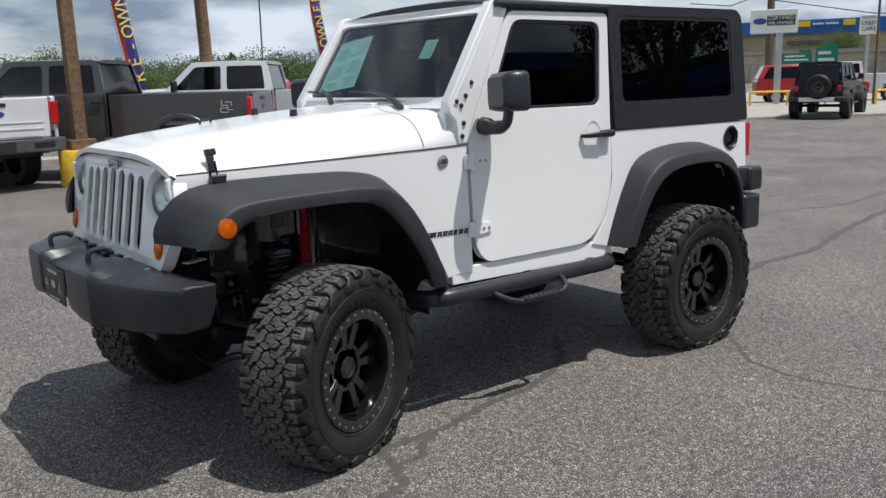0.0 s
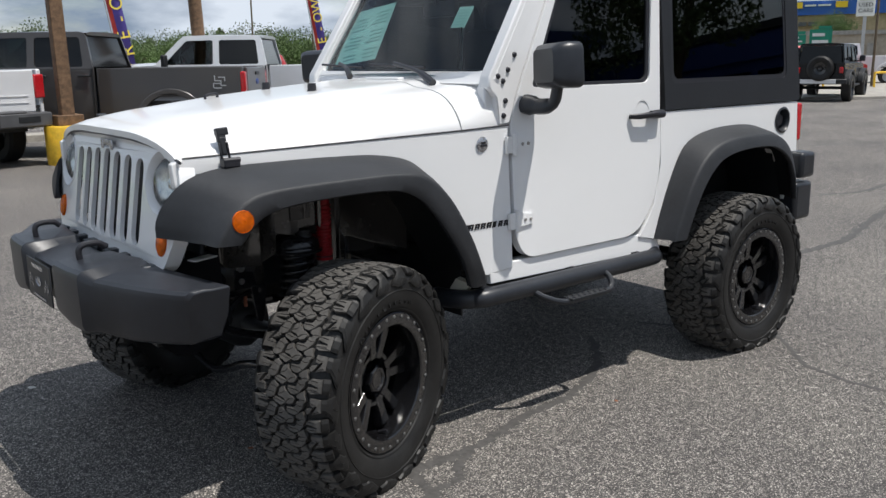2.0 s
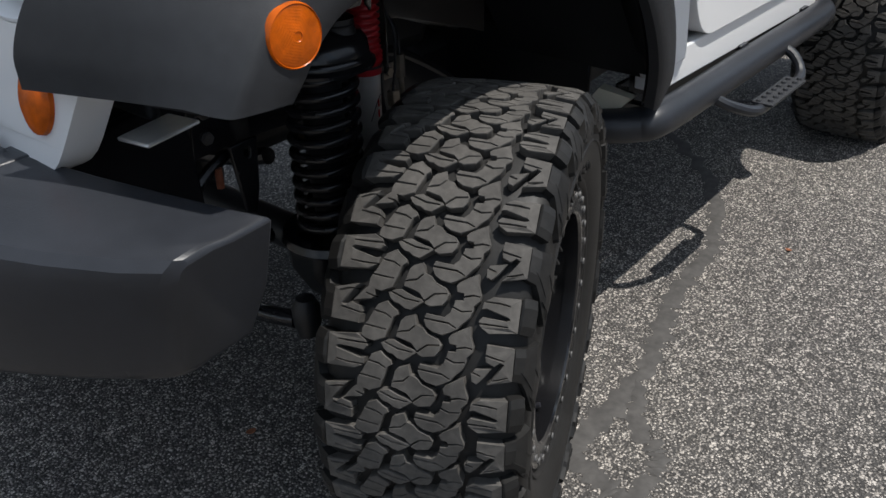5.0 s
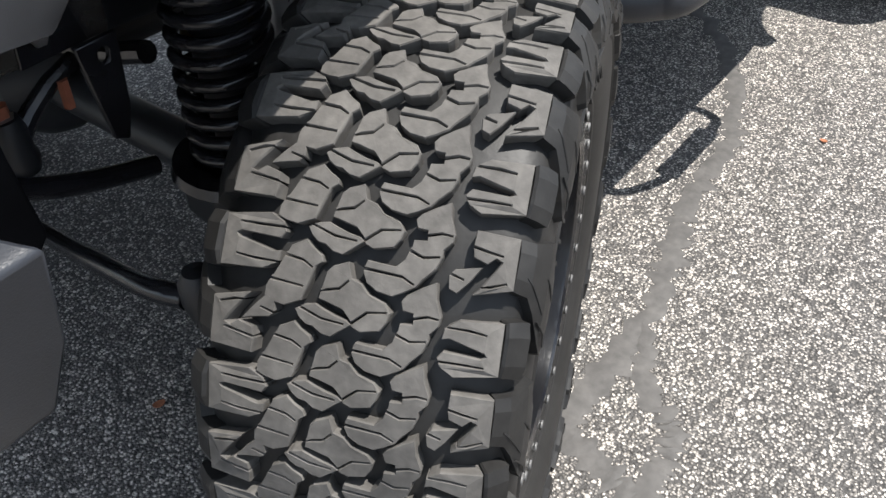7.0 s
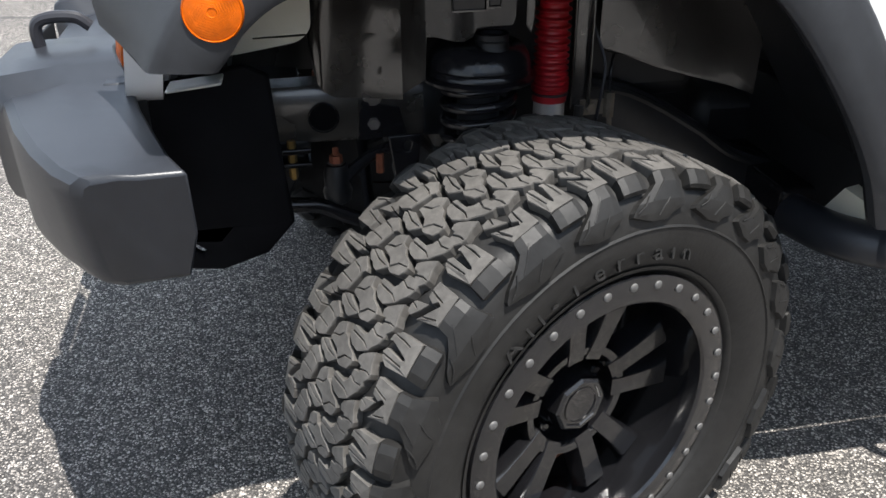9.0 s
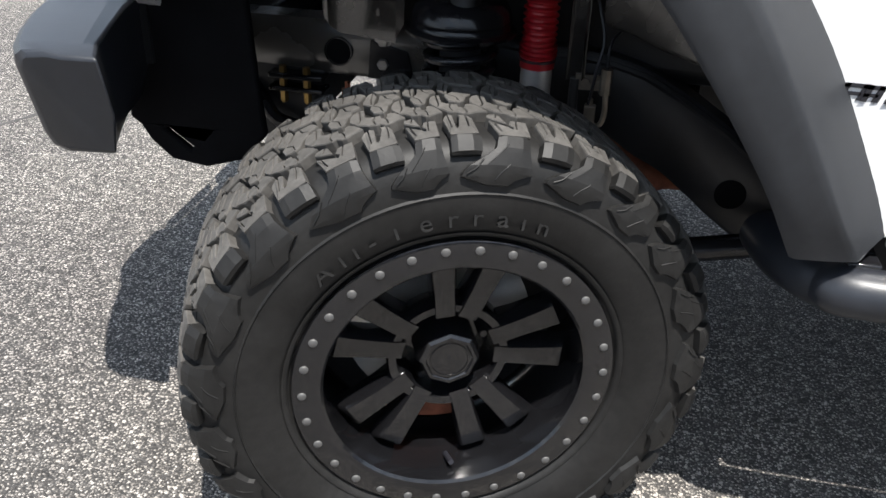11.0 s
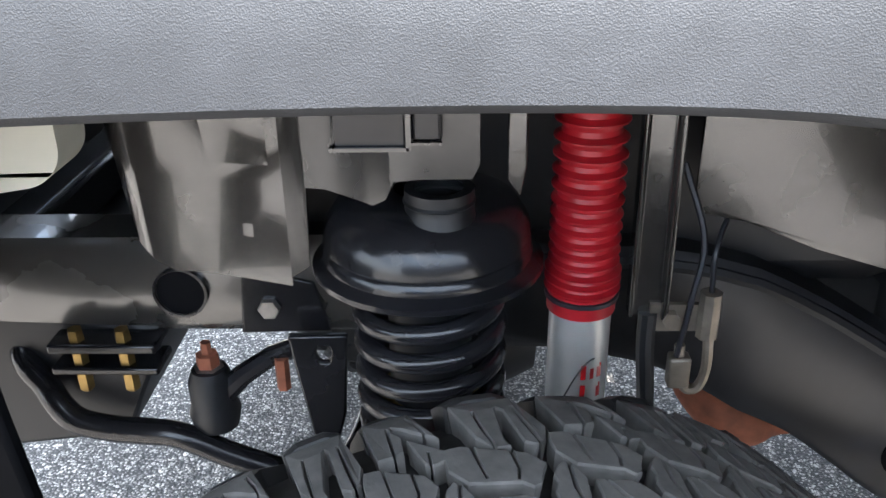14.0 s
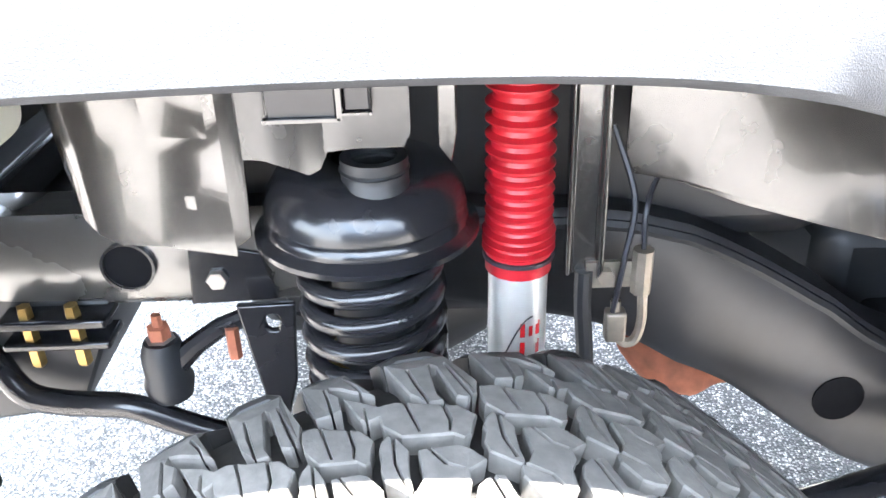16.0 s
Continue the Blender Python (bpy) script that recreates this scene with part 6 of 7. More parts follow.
part("cab_mount", Shape().hexa([(0.535, YC - 0.600, 0.565), (0.545, YC - 0.660, 0.650), (0.560, YC - 0.735, 0.637), (0.560, YC - 0.70, 0.60)], [(0.560, YC - 0.600, 0.565), (0.570, YC - 0.660, 0.655), (0.585, YC - 0.735, 0.637), (0.585, YC - 0.70, 0.60)]), CREAM, rig, "pale underbody mount")

# ---- around the car park ----
def car_paint(name, c):
    return mat(name, c, 0.3, var=0.06, scale=2, coat=0.7, metal=0.15)
GREYPAINT, TRUCKWHITE, SILVERPAINT = car_paint("dark_grey_paint", (0.055, 0.050, 0.048)), car_paint("truck_white_paint", (0.72, 0.72, 0.73)), car_paint("silver_white_paint", (0.66, 0.67, 0.69))
BLACKPAINT, REDPAINT = mat("black_car_paint", (0.004, 0.0045, 0.005), 0.22, var=0.1, scale=2, spec=0.35), car_paint("red_car_paint", (0.38, 0.02, 0.025))
BLUE = mat("blue_cladding", (0.02, 0.10, 0.42), 0.5, var=0.08, scale=0.3)
GOLD = mat("yellow_sign_panel", (0.85, 0.55, 0.02), 0.5, var=0.05)
TAN = mat("tan_masonry", (0.42, 0.32, 0.20), 0.85, var=0.15, scale=0.2, grain=0.3, gscale=2)
GREYWALL = mat("grey_retaining_wall", (0.42, 0.36, 0.28), 0.9, var=0.25, scale=0.15, grain=0.3, gscale=1.5)
SIGNGREEN = mat("green_road_sign", (0.0, 0.20, 0.12), 0.45, var=0.06)
SIGNWHITE = mat("white_sign_face", (0.72, 0.73, 0.70), 0.5, var=0.06, scale=3)
SIGNGREY = mat("grey_painted_steel", (0.40, 0.41, 0.42), 0.5, var=0.12, scale=3)
SIGNBLACK = mat("black_sign_panel", (0.02, 0.02, 0.022), 0.5, var=0.1)
SIGNBLUE = mat("blue_emblem", (0.03, 0.06, 0.22), 0.4, var=0.05)
TINT = glass("light_tinted_glass", (0.78, 0.90, 0.88), 0.50)
DARKPANE = mat("dark_privacy_glass", (0.012, 0.013, 0.014), 0.12, var=0.1, spec=0.25)
CLOTHRED = mat("red_flag_cloth", (0.50, 0.05, 0.04), 0.8, var=0.15, scale=4)
CLOTHBLUE = mat("violet_blue_flag_cloth", (0.10, 0.07, 0.32), 0.8, var=0.15, scale=4)
FLAGYELLOW = mat("yellow_flag_print", (0.90, 0.70, 0.10), 0.8, var=0.05)
LEAF = mat("tree_leaves", (0.085, 0.135, 0.040), 0.7, var=0.45, scale=0.25, grain=0.5, gscale=3)
LEAF2 = mat("dusty_tree_leaves", (0.105, 0.145, 0.060), 0.7, var=0.45, scale=0.3, grain=0.5, gscale=3)
BARK = mat("tree_bark", (0.10, 0.075, 0.05), 0.9, var=0.3, scale=6)
GRASS = mat("green_roadside_grass", (0.14, 0.20, 0.045), 0.9, var=0.35, scale=0.12, grain=0.4, gscale=2)
SIGNDARK = mat("dark_grey_bumper_steel", (0.10, 0.10, 0.105), 0.4, metal=0.3, var=0.15, scale=5)
TANBUMPER = mat("steel_truck_bumper", (0.45, 0.45, 0.46), 0.3, metal=0.7, var=0.1)

def simple_wheel(parent, x, y, r, w, rim=SIGNGREY):
    s = Shape().lathe([(r * 0.58, -w / 2), (r * 0.9, -w / 2), (r, -w * 0.35), (r, w * 0.35), (r * 0.9, w / 2), (r * 0.58, w / 2)], pose(x, y, r, 90, 0, 0), 28)
    t = part("wheel", s, RUBBER, parent, "black tyre on a metal rim")
    sg = -1 if y < 0 else 1
    s = Shape().lathe([(0.0, sg * -w * 0.35), (r * 0.15, sg * -w * 0.36), (r * 0.2, sg * -w * 0.25), (r * 0.5, sg * -w * 0.25), (r * 0.6, sg * -w * 0.46)], pose(x, y, r, 90, 0, 0), 20)
    part("rim", s, rim, t)

def pickup(m, paint, label, lift=0.0, bed=2.45, bumper_material=None):
    """A crew-cab pickup; x is forwards, y to its left, the origin on the ground under its tail."""
    t = thing("pickup_truck", m, label, "truck", "parked pickups")
    W, z0 = 1.0, 0.58 + lift
    cab0, cab1 = bed + 0.05, bed + 2.35
    hood1 = cab1 + 1.45
    belt, roof = 1.42 + lift, 2.02 + lift
    ax_r, ax_f, R = 1.25 if bed > 2 else 1.05, hood1 - 0.85, 0.41 + lift * 0.4
    arch = lambda c: [(c + 0.50 * math.cos(a), 0.50 + lift * 0.6 + 0.50 * math.sin(a)) for a in (math.pi - math.pi * k / 12 for k in range(13))]
    for sg in (-1, 1):
        lower = [(0.03, z0 - 0.05)] + [p for p in arch(ax_r)] + [(bed, z0 - 0.08), (bed, belt), (0.03, belt)]
        part("bed_side", Shape().prism(lower, [], lambda x, z, d: (x, sg * (W - d - 0.05 * max(0, z - 1.2)), z), 0.0, 0.07), paint, t, bevel=0.02)
        for c in (ax_r, ax_f):
            ring = arch(c) + [(c + 1.24 * (q[0] - c), 0.50 + lift * 0.6 + 1.20 * (q[1] - 0.50 - lift * 0.6)) for q in reversed(arch(c))]
            part("wheel_lip", Shape().prism(ring, [], lambda x, z, d: (x, sg * (W + 0.035 - d), z), 0.0, 0.05), paint, t, bevel=0.018)
        o = [(cab0, z0 - 0.08), (cab1 + 0.1, z0 - 0.08)] + [p for p in arch(ax_f) if p[0] > cab1 + 0.05] + [(hood1, 0.62 + lift), (hood1, 1.25 + lift), (hood1 - 0.1, 1.38 + lift), (cab1 - 0.10, belt + 0.03), (cab0, belt)]
        part("cab_side", Shape().prism(o, [], lambda x, z, d: (x, sg * (W - d - 0.05 * max(0, z - 1.2)), z), 0.0, 0.07), paint, t, bevel=0.02)
        up = soft_poly([(cab0, belt), (cab1 - 0.02, belt), (cab1 - 0.62, roof), (cab0 + 0.12, roof)], [0.02, 0.02, 0.14, 0.12])
        mid = cab0 + 1.02
        w1 = soft_poly([(mid + 0.06, belt + 0.03), (cab1 - 0.22, belt + 0.03), (cab1 - 0.68, roof - 0.10), (mid + 0.06, roof - 0.09)], 0.05)
        w2 = soft_poly([(cab0 + 0.16, belt + 0.03), (mid - 0.06, belt + 0.03), (mid - 0.06, roof - 0.09), (cab0 + 0.22, roof - 0.09)], 0.05)
        lean = lambda x, z, d: (x, sg * (W - 0.01 - d - 0.22 * (z - belt)), z)
        c = part("cab_frame", Shape().prism(up, [w1, w2], lean, 0.0, 0.06), paint, t, bevel=0.015)
        for w, g in ((w1, TINT), (w2, PANE)):
            part("window", Shape().prism(w, [], lean, 0.02, 0.03), g, c)
        part("mirror", Shape().box((cab1 - 0.30, sg * (W + 0.17), belt + 0.10), (0.10, 0.20, 0.26)), LINER, t, bevel=0.03)
        part("tail_lamp", Shape().box((0.035, sg * (W - 0.075), 1.16 + lift), (0.09, 0.16, 0.36)), REDLENS, t, "red tail lamp", bevel=0.02)
        for x in (mid - 0.15, cab0 + 0.15):
            part("door_handle", Shape().box((x, sg * (W + 0.01), belt - 0.12), (0.20, 0.03, 0.035)), LINER, t, bevel=0.01)
        part("door_seam", Shape().box((mid, sg * (W - 0.002), (z0 + belt) / 2), (0.012, 0.008, belt - z0 - 0.05)), LINER, t)
        part("cab_gap", Shape().box((cab0 + 0.02, sg * (W - 0.002), (z0 + belt) / 2), (0.03, 0.008, belt - z0)), LINER, t)
        for x in (ax_r, ax_f):
            simple_wheel(t, x, sg * (W - 0.16), R, 0.28)
    for x in (mid - 0.62, mid + 0.42):
        for y in (-0.45, 0.45):
            seat = part("cab_seat", Shape().hexa([(x, y - 0.25, z0), (x + 0.16, y - 0.25, z0), (x + 0.16, y + 0.25, z0), (x, y + 0.25, z0)], [(x - 0.14, y - 0.22, belt + 0.12), (x - 0.04, y - 0.22, belt + 0.12), (x - 0.04, y + 0.22, belt + 0.12), (x - 0.14, y + 0.22, belt + 0.12)]), CABIN, t, "dark seat inside the cab", bevel=0.04)
            part("headrest", Shape().box((x - 0.11, y, belt + 0.24), (0.09, 0.26, 0.18)), CABIN, seat, bevel=0.03)
    part("dashboard", Shape().box((cab1 - 0.24, 0, belt - 0.06), (0.36, 1.7, 0.20)), CABIN, t, bevel=0.05)
    part("steering_wheel", Shape().tube([(cab1 - 0.52 + 0.07 * math.sin(a), 0.45 + 0.19 * math.cos(a), belt + 0.02 + 0.18 * math.sin(a)) for a in np.linspace(0, math.tau, 20)], 0.014, 8), CABIN, t)
    r0, r1, rw = cab0 + 0.10, cab1 - 0.60, W - 0.15
    part("roof", Shape().grid(lambda u, v: (r0 + (r1 - r0) * u, rw * (2 * v - 1), roof - 0.02 + 0.05 * (1 - abs(2 * v - 1) ** 4) * math.sin(math.pi * (0.1 + 0.8 * u)) ** 0.5), 10, 10, lambda u, v: (r0 + (r1 - r0) * u, rw * (2 * v - 1) * 0.98, roof - 0.06)), paint, t)
    quad = lambda a, b, c, d: Shape().grid(lambda u, v: Vector(a).lerp(b, v).lerp(Vector(d).lerp(c, v), u), 2, 4)
    part("rear_window", quad((cab0 + 0.03, -W + 0.14, belt + 0.02), (cab0 + 0.03, W - 0.14, belt + 0.02), (cab0 + 0.14, W - 0.24, roof - 0.08), (cab0 + 0.14, -W + 0.24, roof - 0.08)), DARKPANE, t, "dark rear cab window")
    part("windscreen", quad((cab1 - 0.02, -W + 0.10, belt + 0.02), (cab1 - 0.02, W - 0.10, belt + 0.02), (cab1 - 0.62, W - 0.20, roof - 0.04), (cab1 - 0.62, -W + 0.20, roof - 0.04)), PANE, t)
    part("bonnet", Shape().grid(lambda u, v: (cab1 - 0.10 + (hood1 - cab1 + 0.08) * u, (W - 0.05) * (2 * v - 1), belt + 0.02 + 0.06 * (1 - abs(2 * v - 1) ** 3) - 0.10 * u * u), 8, 8, lambda u, v: (cab1 - 0.10 + (hood1 - cab1 + 0.08) * u, (W - 0.06) * (2 * v - 1), belt - 0.15)), paint, t)
    part("grille", Shape().box((hood1, 0, 1.02 + lift), (0.06, 1.5, 0.42)), LINER, t, bevel=0.03)
    part("front_bumper", Shape().box((hood1 + 0.06, 0, 0.66 + lift), (0.18, 1.95, 0.26)), TANBUMPER, t, bevel=0.04)
    g = part("tailgate", Shape().box((0.02, 0, (z0 + 0.18 + belt) / 2), (0.07, 2 * W - 0.32, belt - z0 - 0.20)), paint, t, bevel=0.02)
    part("tailgate_crease", Shape().box((-0.017, 0, 0.92 + lift), (0.02, 1.45, 0.012)).box((-0.017, 0, 1.02 + lift), (0.02, 1.45, 0.010)), paint, g)
    part("tailgate_handle", Shape().box((-0.02, 0, 1.30 + lift), (0.02, 0.30, 0.06)), LINER, g, bevel=0.008)
    part("oval_emblem", Shape().lathe([(0.0, 0.012), (0.085, 0.010), (0.095, 0.0)], pose(-0.015, 0, 1.16 + lift, 0, -90, 0) @ Matrix.Diagonal((0.55, 1.25, 1, 1)), 24), SIGNBLUE, g, "plain blue oval emblem")
    part("rear_bumper", Shape().box((-0.09, 0, 0.66 + lift), (0.20, 1.98, 0.22)).box((-0.11, 0, 0.78 + lift), (0.16, 1.2, 0.05)), bumper_material or TANBUMPER, t, "stepped rear bumper", bevel=0.03)
    for sg in (-1, 1):
        part("bumper_recess", Shape().box((-0.192, sg * 0.62, 0.67 + lift), (0.012, 0.34, 0.09)), LINER, t, bevel=0.004)
    part("plate_bar", Shape().box((-0.195, 0.0, 0.66 + lift), (0.01, 0.32, 0.16)), SIGNBLACK, t, "dark plate with pale bars", bevel=0.004)
    part("chassis", Shape().box((hood1 / 2, 0, 0.55 + lift), (hood1 - 0.3, 1.5, 0.16)).box((bed / 2, 0, 0.85 + lift), (bed, 1.8, 0.05)), LINER, t)
    return t

def place(px, py, heading):
    return pose(px, py, 0, 0, 0, heading)

pickup(place(1.19, 11.02, 104), TRUCKWHITE, "white pickup truck with a dark grey rear bumper", 0.06, 2.0, SIGNDARK)
truck = pickup(place(5.65, 10.95, 142), GREYPAINT, "dark grey four-wheel-drive pickup truck parked side-on", 0.05)
for x, z, w, h in ((0.385, 1.30, 0.11, 0.018), (0.50, 1.285, 0.018, 0.10), (0.44, 1.245, 0.10, 0.018), (0.335, 1.27, 0.018, 0.07), (0.40, 1.20, 0.018, 0.08), (0.36, 1.165, 0.09, 0.018), (0.47, 1.20, 0.12, 0.018), (0.525, 1.165, 0.018, 0.07), (0.45, 1.125, 0.13, 0.018)):
    part("decal_bar", Shape().box((x, 1.003, z), (w, 0.006, h)), SIGNGREY, truck, "grey decal bar on the bed side")
pickup(place(9.45, 12.08, 142), SILVERPAINT, "silver white crew-cab pickup behind the dark one", 0.05)

def timber_post(x, y, r, h, square, base, lean=0.0):
    t = thing("timber_post", pose(x, y, 0, 0, lean, 0), "tall weathered timber lamp post" + (" in a yellow concrete base" if base else ""), "post")
    if base:
        part("concrete_base", Shape().lathe([(0.0, 0.61), (0.34, 0.61), (0.36, 0.58), (0.36, 0.0)], I4, 28), YELLOW, t, "yellow painted round concrete base")
        part("post_collar", Shape().box((0, 0, 0.69), (0.40, 0.40, 0.16)), WOOD, t, bevel=0.01)
    if square:
        part("pole", Shape().hexa([(-r, -r, 0.7), (r, -r, 0.7), (r, r, 0.7), (-r, r, 0.7)], [(-r, -r, h), (r, -r, h), (r, r, h), (-r, r, h)]), WOOD, t, bevel=0.012)
    else:
        part("pole", Shape().tube([(0, 0, 0), (0, 0, h * 0.5), (0.02, 0, h)], [r, r * 0.92, r * 0.8], 16), WOOD, t)
timber_post(2.44, 11.15, 0.100, 7.0, True, True, -0.8)
timber_post(6.14, 14.2, 0.14, 8.0, False, False, -2.2)

def feather_flag(x, y, h, heading, words):
    t = thing("feather_flag", pose(x, y, 0, 0, -9, heading), "red and violet feather flag with yellow letters", "flag", "feather flags")
    line = spline([(0, 0, 0), (0, 0, h * 0.5), (0.05, 0, h * 0.8), (0.30, 0, h * 0.98), (0.55, 0, h * 0.96)], 6)
    part("flagpole", Shape().tube(line, 0.018, 8), SIGNGREY, t)
    edge = lambda q: 0.03 + 0.25 * max(0, q - 0.75) ** 1.5 * 4
    wid = lambda q: lerp(q, [0, 0.1, 0.8, 1.0], [0.18, 0.31, 0.31, 0.14])
    for k, (a, b, c) in enumerate(((0.0, 0.30, CLOTHRED), (0.30, 1.0, CLOTHBLUE))):
        f = lambda u, v, d: (edge(u) + wid(u) * (a + (b - a) * v), 0.05 * math.sin(5 * u + 3 * (a + (b - a) * v)) + d, 0.9 + (h - 1.0) * u)
        part("cloth", Shape().grid(lambda u, v: f(u, v, 0.0), 24, 4, lambda u, v: f(u, v, 0.006)), c, t)
    for k, ch in enumerate(words):
        letters("flag_letter", ch, 0.40, pose(0.25, -0.062, 1.45 + 0.36 * k, 90, 0, 0) @ pose(0, 0, 0, 0, 0, 90), FLAGYELLOW, t, 0.01)
feather_flag(5.73, 17.28, 5.2, -18, "PRE-OWNED")
feather_flag(13.5, 21.3, 5.2, -25, "PRE-OWNED")

# kerbs and pale paving
def slab(name, pts, h, material, label, kind="structure"):
    tagged(part(name, Shape().hexa([(x, y, -0.02) for x, y in pts], [(x, y, h) for x, y in pts]), material, None, label, bevel=0.02), label, name.split("_")[0], kind=kind)
slab("pavement", [(24.8, 13.4), (33.5, 8.0), (60, 10), (60, 40), (30, 28)], 0.10, CONCRETE, "pale concrete pavement edging the lot")
slab("kerb_1", [(-6, 15.5), (3.6, 15.9), (3.6, 16.5), (-6, 16.1)], 0.14, CONCRETE, "pale concrete kerb along the lot")
slab("verge", [(-60, 24), (20, 30), (40, 60), (60, 140), (-120, 120)], 0.05, GRASS, "green roadside grass beyond the lot")

def sign_board():
    t = thing("dealer_sign", pose(36.73, 19.48, 0, 0, 0, 30 - 90), "white certified pre-owned sign on a grey post", "sign")
    part("post", Shape().box((0.26, 0.05, 1.75), (0.30, 0.22, 3.5)), SIGNGREY, t, bevel=0.02)
    b = part("board", Shape().box((0, 0, 3.95), (2.10, 0.22, 1.10)), SIGNWHITE, t, bevel=0.03)
    part("panel", Shape().box((0.31, -0.115, 3.98), (1.24, 0.02, 0.46)), SIGNBLACK, b)
    part("oval_emblem", Shape().lathe([(0.0, 0.02), (0.26, 0.02), (0.27, 0.0)], pose(-0.62, -0.11, 3.96, 90) @ Matrix.Diagonal((1.15, 0.55, 1, 1)), 28), SIGNBLUE, b, "plain blue oval emblem")
    letters("sign_words", "CERTIFIED", 0.25, pose(0.31, -0.13, 4.09, 90), SIGNWHITE, b, 0.01)
    letters("sign_words", "PRE-OWNED", 0.19, pose(0.31, -0.13, 3.86, 90), SIGNWHITE, b, 0.01)
sign_board()

def off_roader(x, y, heading):
    """Four-door off-roader; x is forwards, the origin on the ground under its tail."""
    t = thing("parked_off_roader", pose(x, y, 0, 0, 0, heading), "black four-door off-road vehicle with a rear spare wheel", "car")
    ar, af, belt, roof = 0.62, 3.57, 1.25, 1.86
    bow = lambda c: [(c + 0.50 * math.cos(a), 0.56 + 0.40 * math.sin(a)) for a in (math.pi - math.pi * k / 10 for k in range(11))]
    for sg in (-1, 1):
        low = [(0.0, 0.62)] + bow(ar) + [(3.03, 0.58)] + bow(af)[1:-1] + [(4.15, 0.75), (4.15, 1.12), (4.0, 1.20), (2.72, belt), (0.0, belt)]
        part("body_side", Shape().prism(low, [], lambda a, z, d: (a, sg * (0.76 - d), z), 0.0, 0.05), BLACKPAINT, t, bevel=0.015)
        lean = lambda a, z, d: (a, sg * (0.745 - d - 0.14 * (z - belt)), z)
        up = soft_poly([(0.02, belt), (2.72, belt), (2.30, roof - 0.02), (0.10, roof)], [0.02, 0.02, 0.06, 0.08])
        panes = [soft_poly([(0.16, belt + 0.08), (0.82, belt + 0.08), (0.82, roof - 0.10), (0.20, roof - 0.10)], 0.05), soft_poly([(0.95, belt + 0.04), (1.62, belt + 0.04), (1.62, roof - 0.09), (0.95, roof - 0.09)], 0.04), soft_poly([(1.72, belt + 0.04), (2.50, belt + 0.04), (2.22, roof - 0.09), (1.72, roof - 0.09)], 0.04)]
        c = part("hardtop_side", Shape().prism(up, panes, lean, 0.0, 0.05), BLACKPAINT, t, bevel=0.01)
        for q, g in zip(panes, (PANE, PANE, TINT)):
            part("window", Shape().prism(q, [], lean, 0.02, 0.028), g, c)
        for k in (ar, af):
            ring = bow(k) + [(k + 1.30 * (q[0] - k), 0.56 + 1.22 * (q[1] - 0.56)) for q in reversed(bow(k))]
            part("flare", Shape().prism(ring, [], lambda a, z, d: (a, sg * (0.93 - d), z), 0.0, 0.18), LINER, t, bevel=0.03)
            simple_wheel(t, k, sg * 0.80, 0.44, 0.30, RIM)
        for a in (0.90, 1.67, 2.62):
            part("door_seam", Shape().box((a, sg * 0.759, 0.92), (0.012, 0.006, 0.60)), LINER, t)
        for a in (1.05, 1.85):
            part("door_handle", Shape().box((a, sg * 0.775, 1.13), (0.16, 0.03, 0.03)), BLACKTXT, t, bevel=0.008)
        part("tail_lamp", Shape().box((-0.03, sg * 0.66, 1.02), (0.07, 0.12, 0.19)), REDLENS, t, "red tail lamp", bevel=0.015)
        part("mirror", Shape().box((2.45, sg * 0.93, belt + 0.14), (0.10, 0.18, 0.20)).box((2.47, sg * 0.80, belt + 0.05), (0.06, 0.14, 0.05)), BLACKTXT, t, bevel=0.03)
        part("side_step", Shape().tube([(1.15, sg * 0.80, 0.50), (3.0, sg * 0.80, 0.50)], 0.045, 10), LINER, t)
    part("roof", Shape().grid(lambda u, v: (0.10 + 2.22 * u, 0.66 * (2 * v - 1), roof + 0.03 * (1 - abs(2 * v - 1) ** 5)), 6, 8, lambda u, v: (0.10 + 2.22 * u, 0.64 * (2 * v - 1), roof - 0.04)), BLACKPAINT, t)
    gate = part("tailgate", Shape().box((0.02, 0, 0.94), (0.05, 1.46, 0.64)), BLACKPAINT, t, bevel=0.015)
    part("rear_window", Shape().hexa([(0.0, -0.66, belt), (0.04, -0.66, belt), (0.04, 0.66, belt), (0.0, 0.66, belt)], [(0.08, -0.58, roof - 0.06), (0.12, -0.58, roof - 0.06), (0.12, 0.58, roof - 0.06), (0.08, 0.58, roof - 0.06)]), DARKPANE, gate, "dark rear window", bevel=0.01)
    part("bonnet", Shape().grid(lambda u, v: (2.70 + 1.45 * u, 0.72 * (2 * v - 1) * (1 - 0.12 * u), belt + 0.01 + 0.06 * (1 - abs(2 * v - 1) ** 4) - 0.06 * u), 6, 8, lambda u, v: (2.70 + 1.45 * u, 0.70 * (2 * v - 1), 1.05)), BLACKPAINT, t)
    part("windscreen", Shape().grid(lambda u, v: (2.72 - 0.42 * u, (0.70 - 0.08 * u) * (2 * v - 1), belt + (roof - belt - 0.02) * u), 2, 4), TINT, t)
    for a in (1.25, 2.05):
        for b in (-0.36, 0.36):
            part("cab_seat", Shape().hexa([(a, b - 0.23, 0.7), (a + 0.14, b - 0.23, 0.7), (a + 0.14, b + 0.23, 0.7), (a, b + 0.23, 0.7)], [(a - 0.14, b - 0.18, 1.55), (a - 0.05, b - 0.18, 1.55), (a - 0.05, b + 0.18, 1.55), (a - 0.14, b + 0.18, 1.55)]), CABIN, t, bevel=0.04)
    part("floor_pan", Shape().box((2.0, 0, 0.66), (3.9, 1.40, 0.08)), LINER, t)
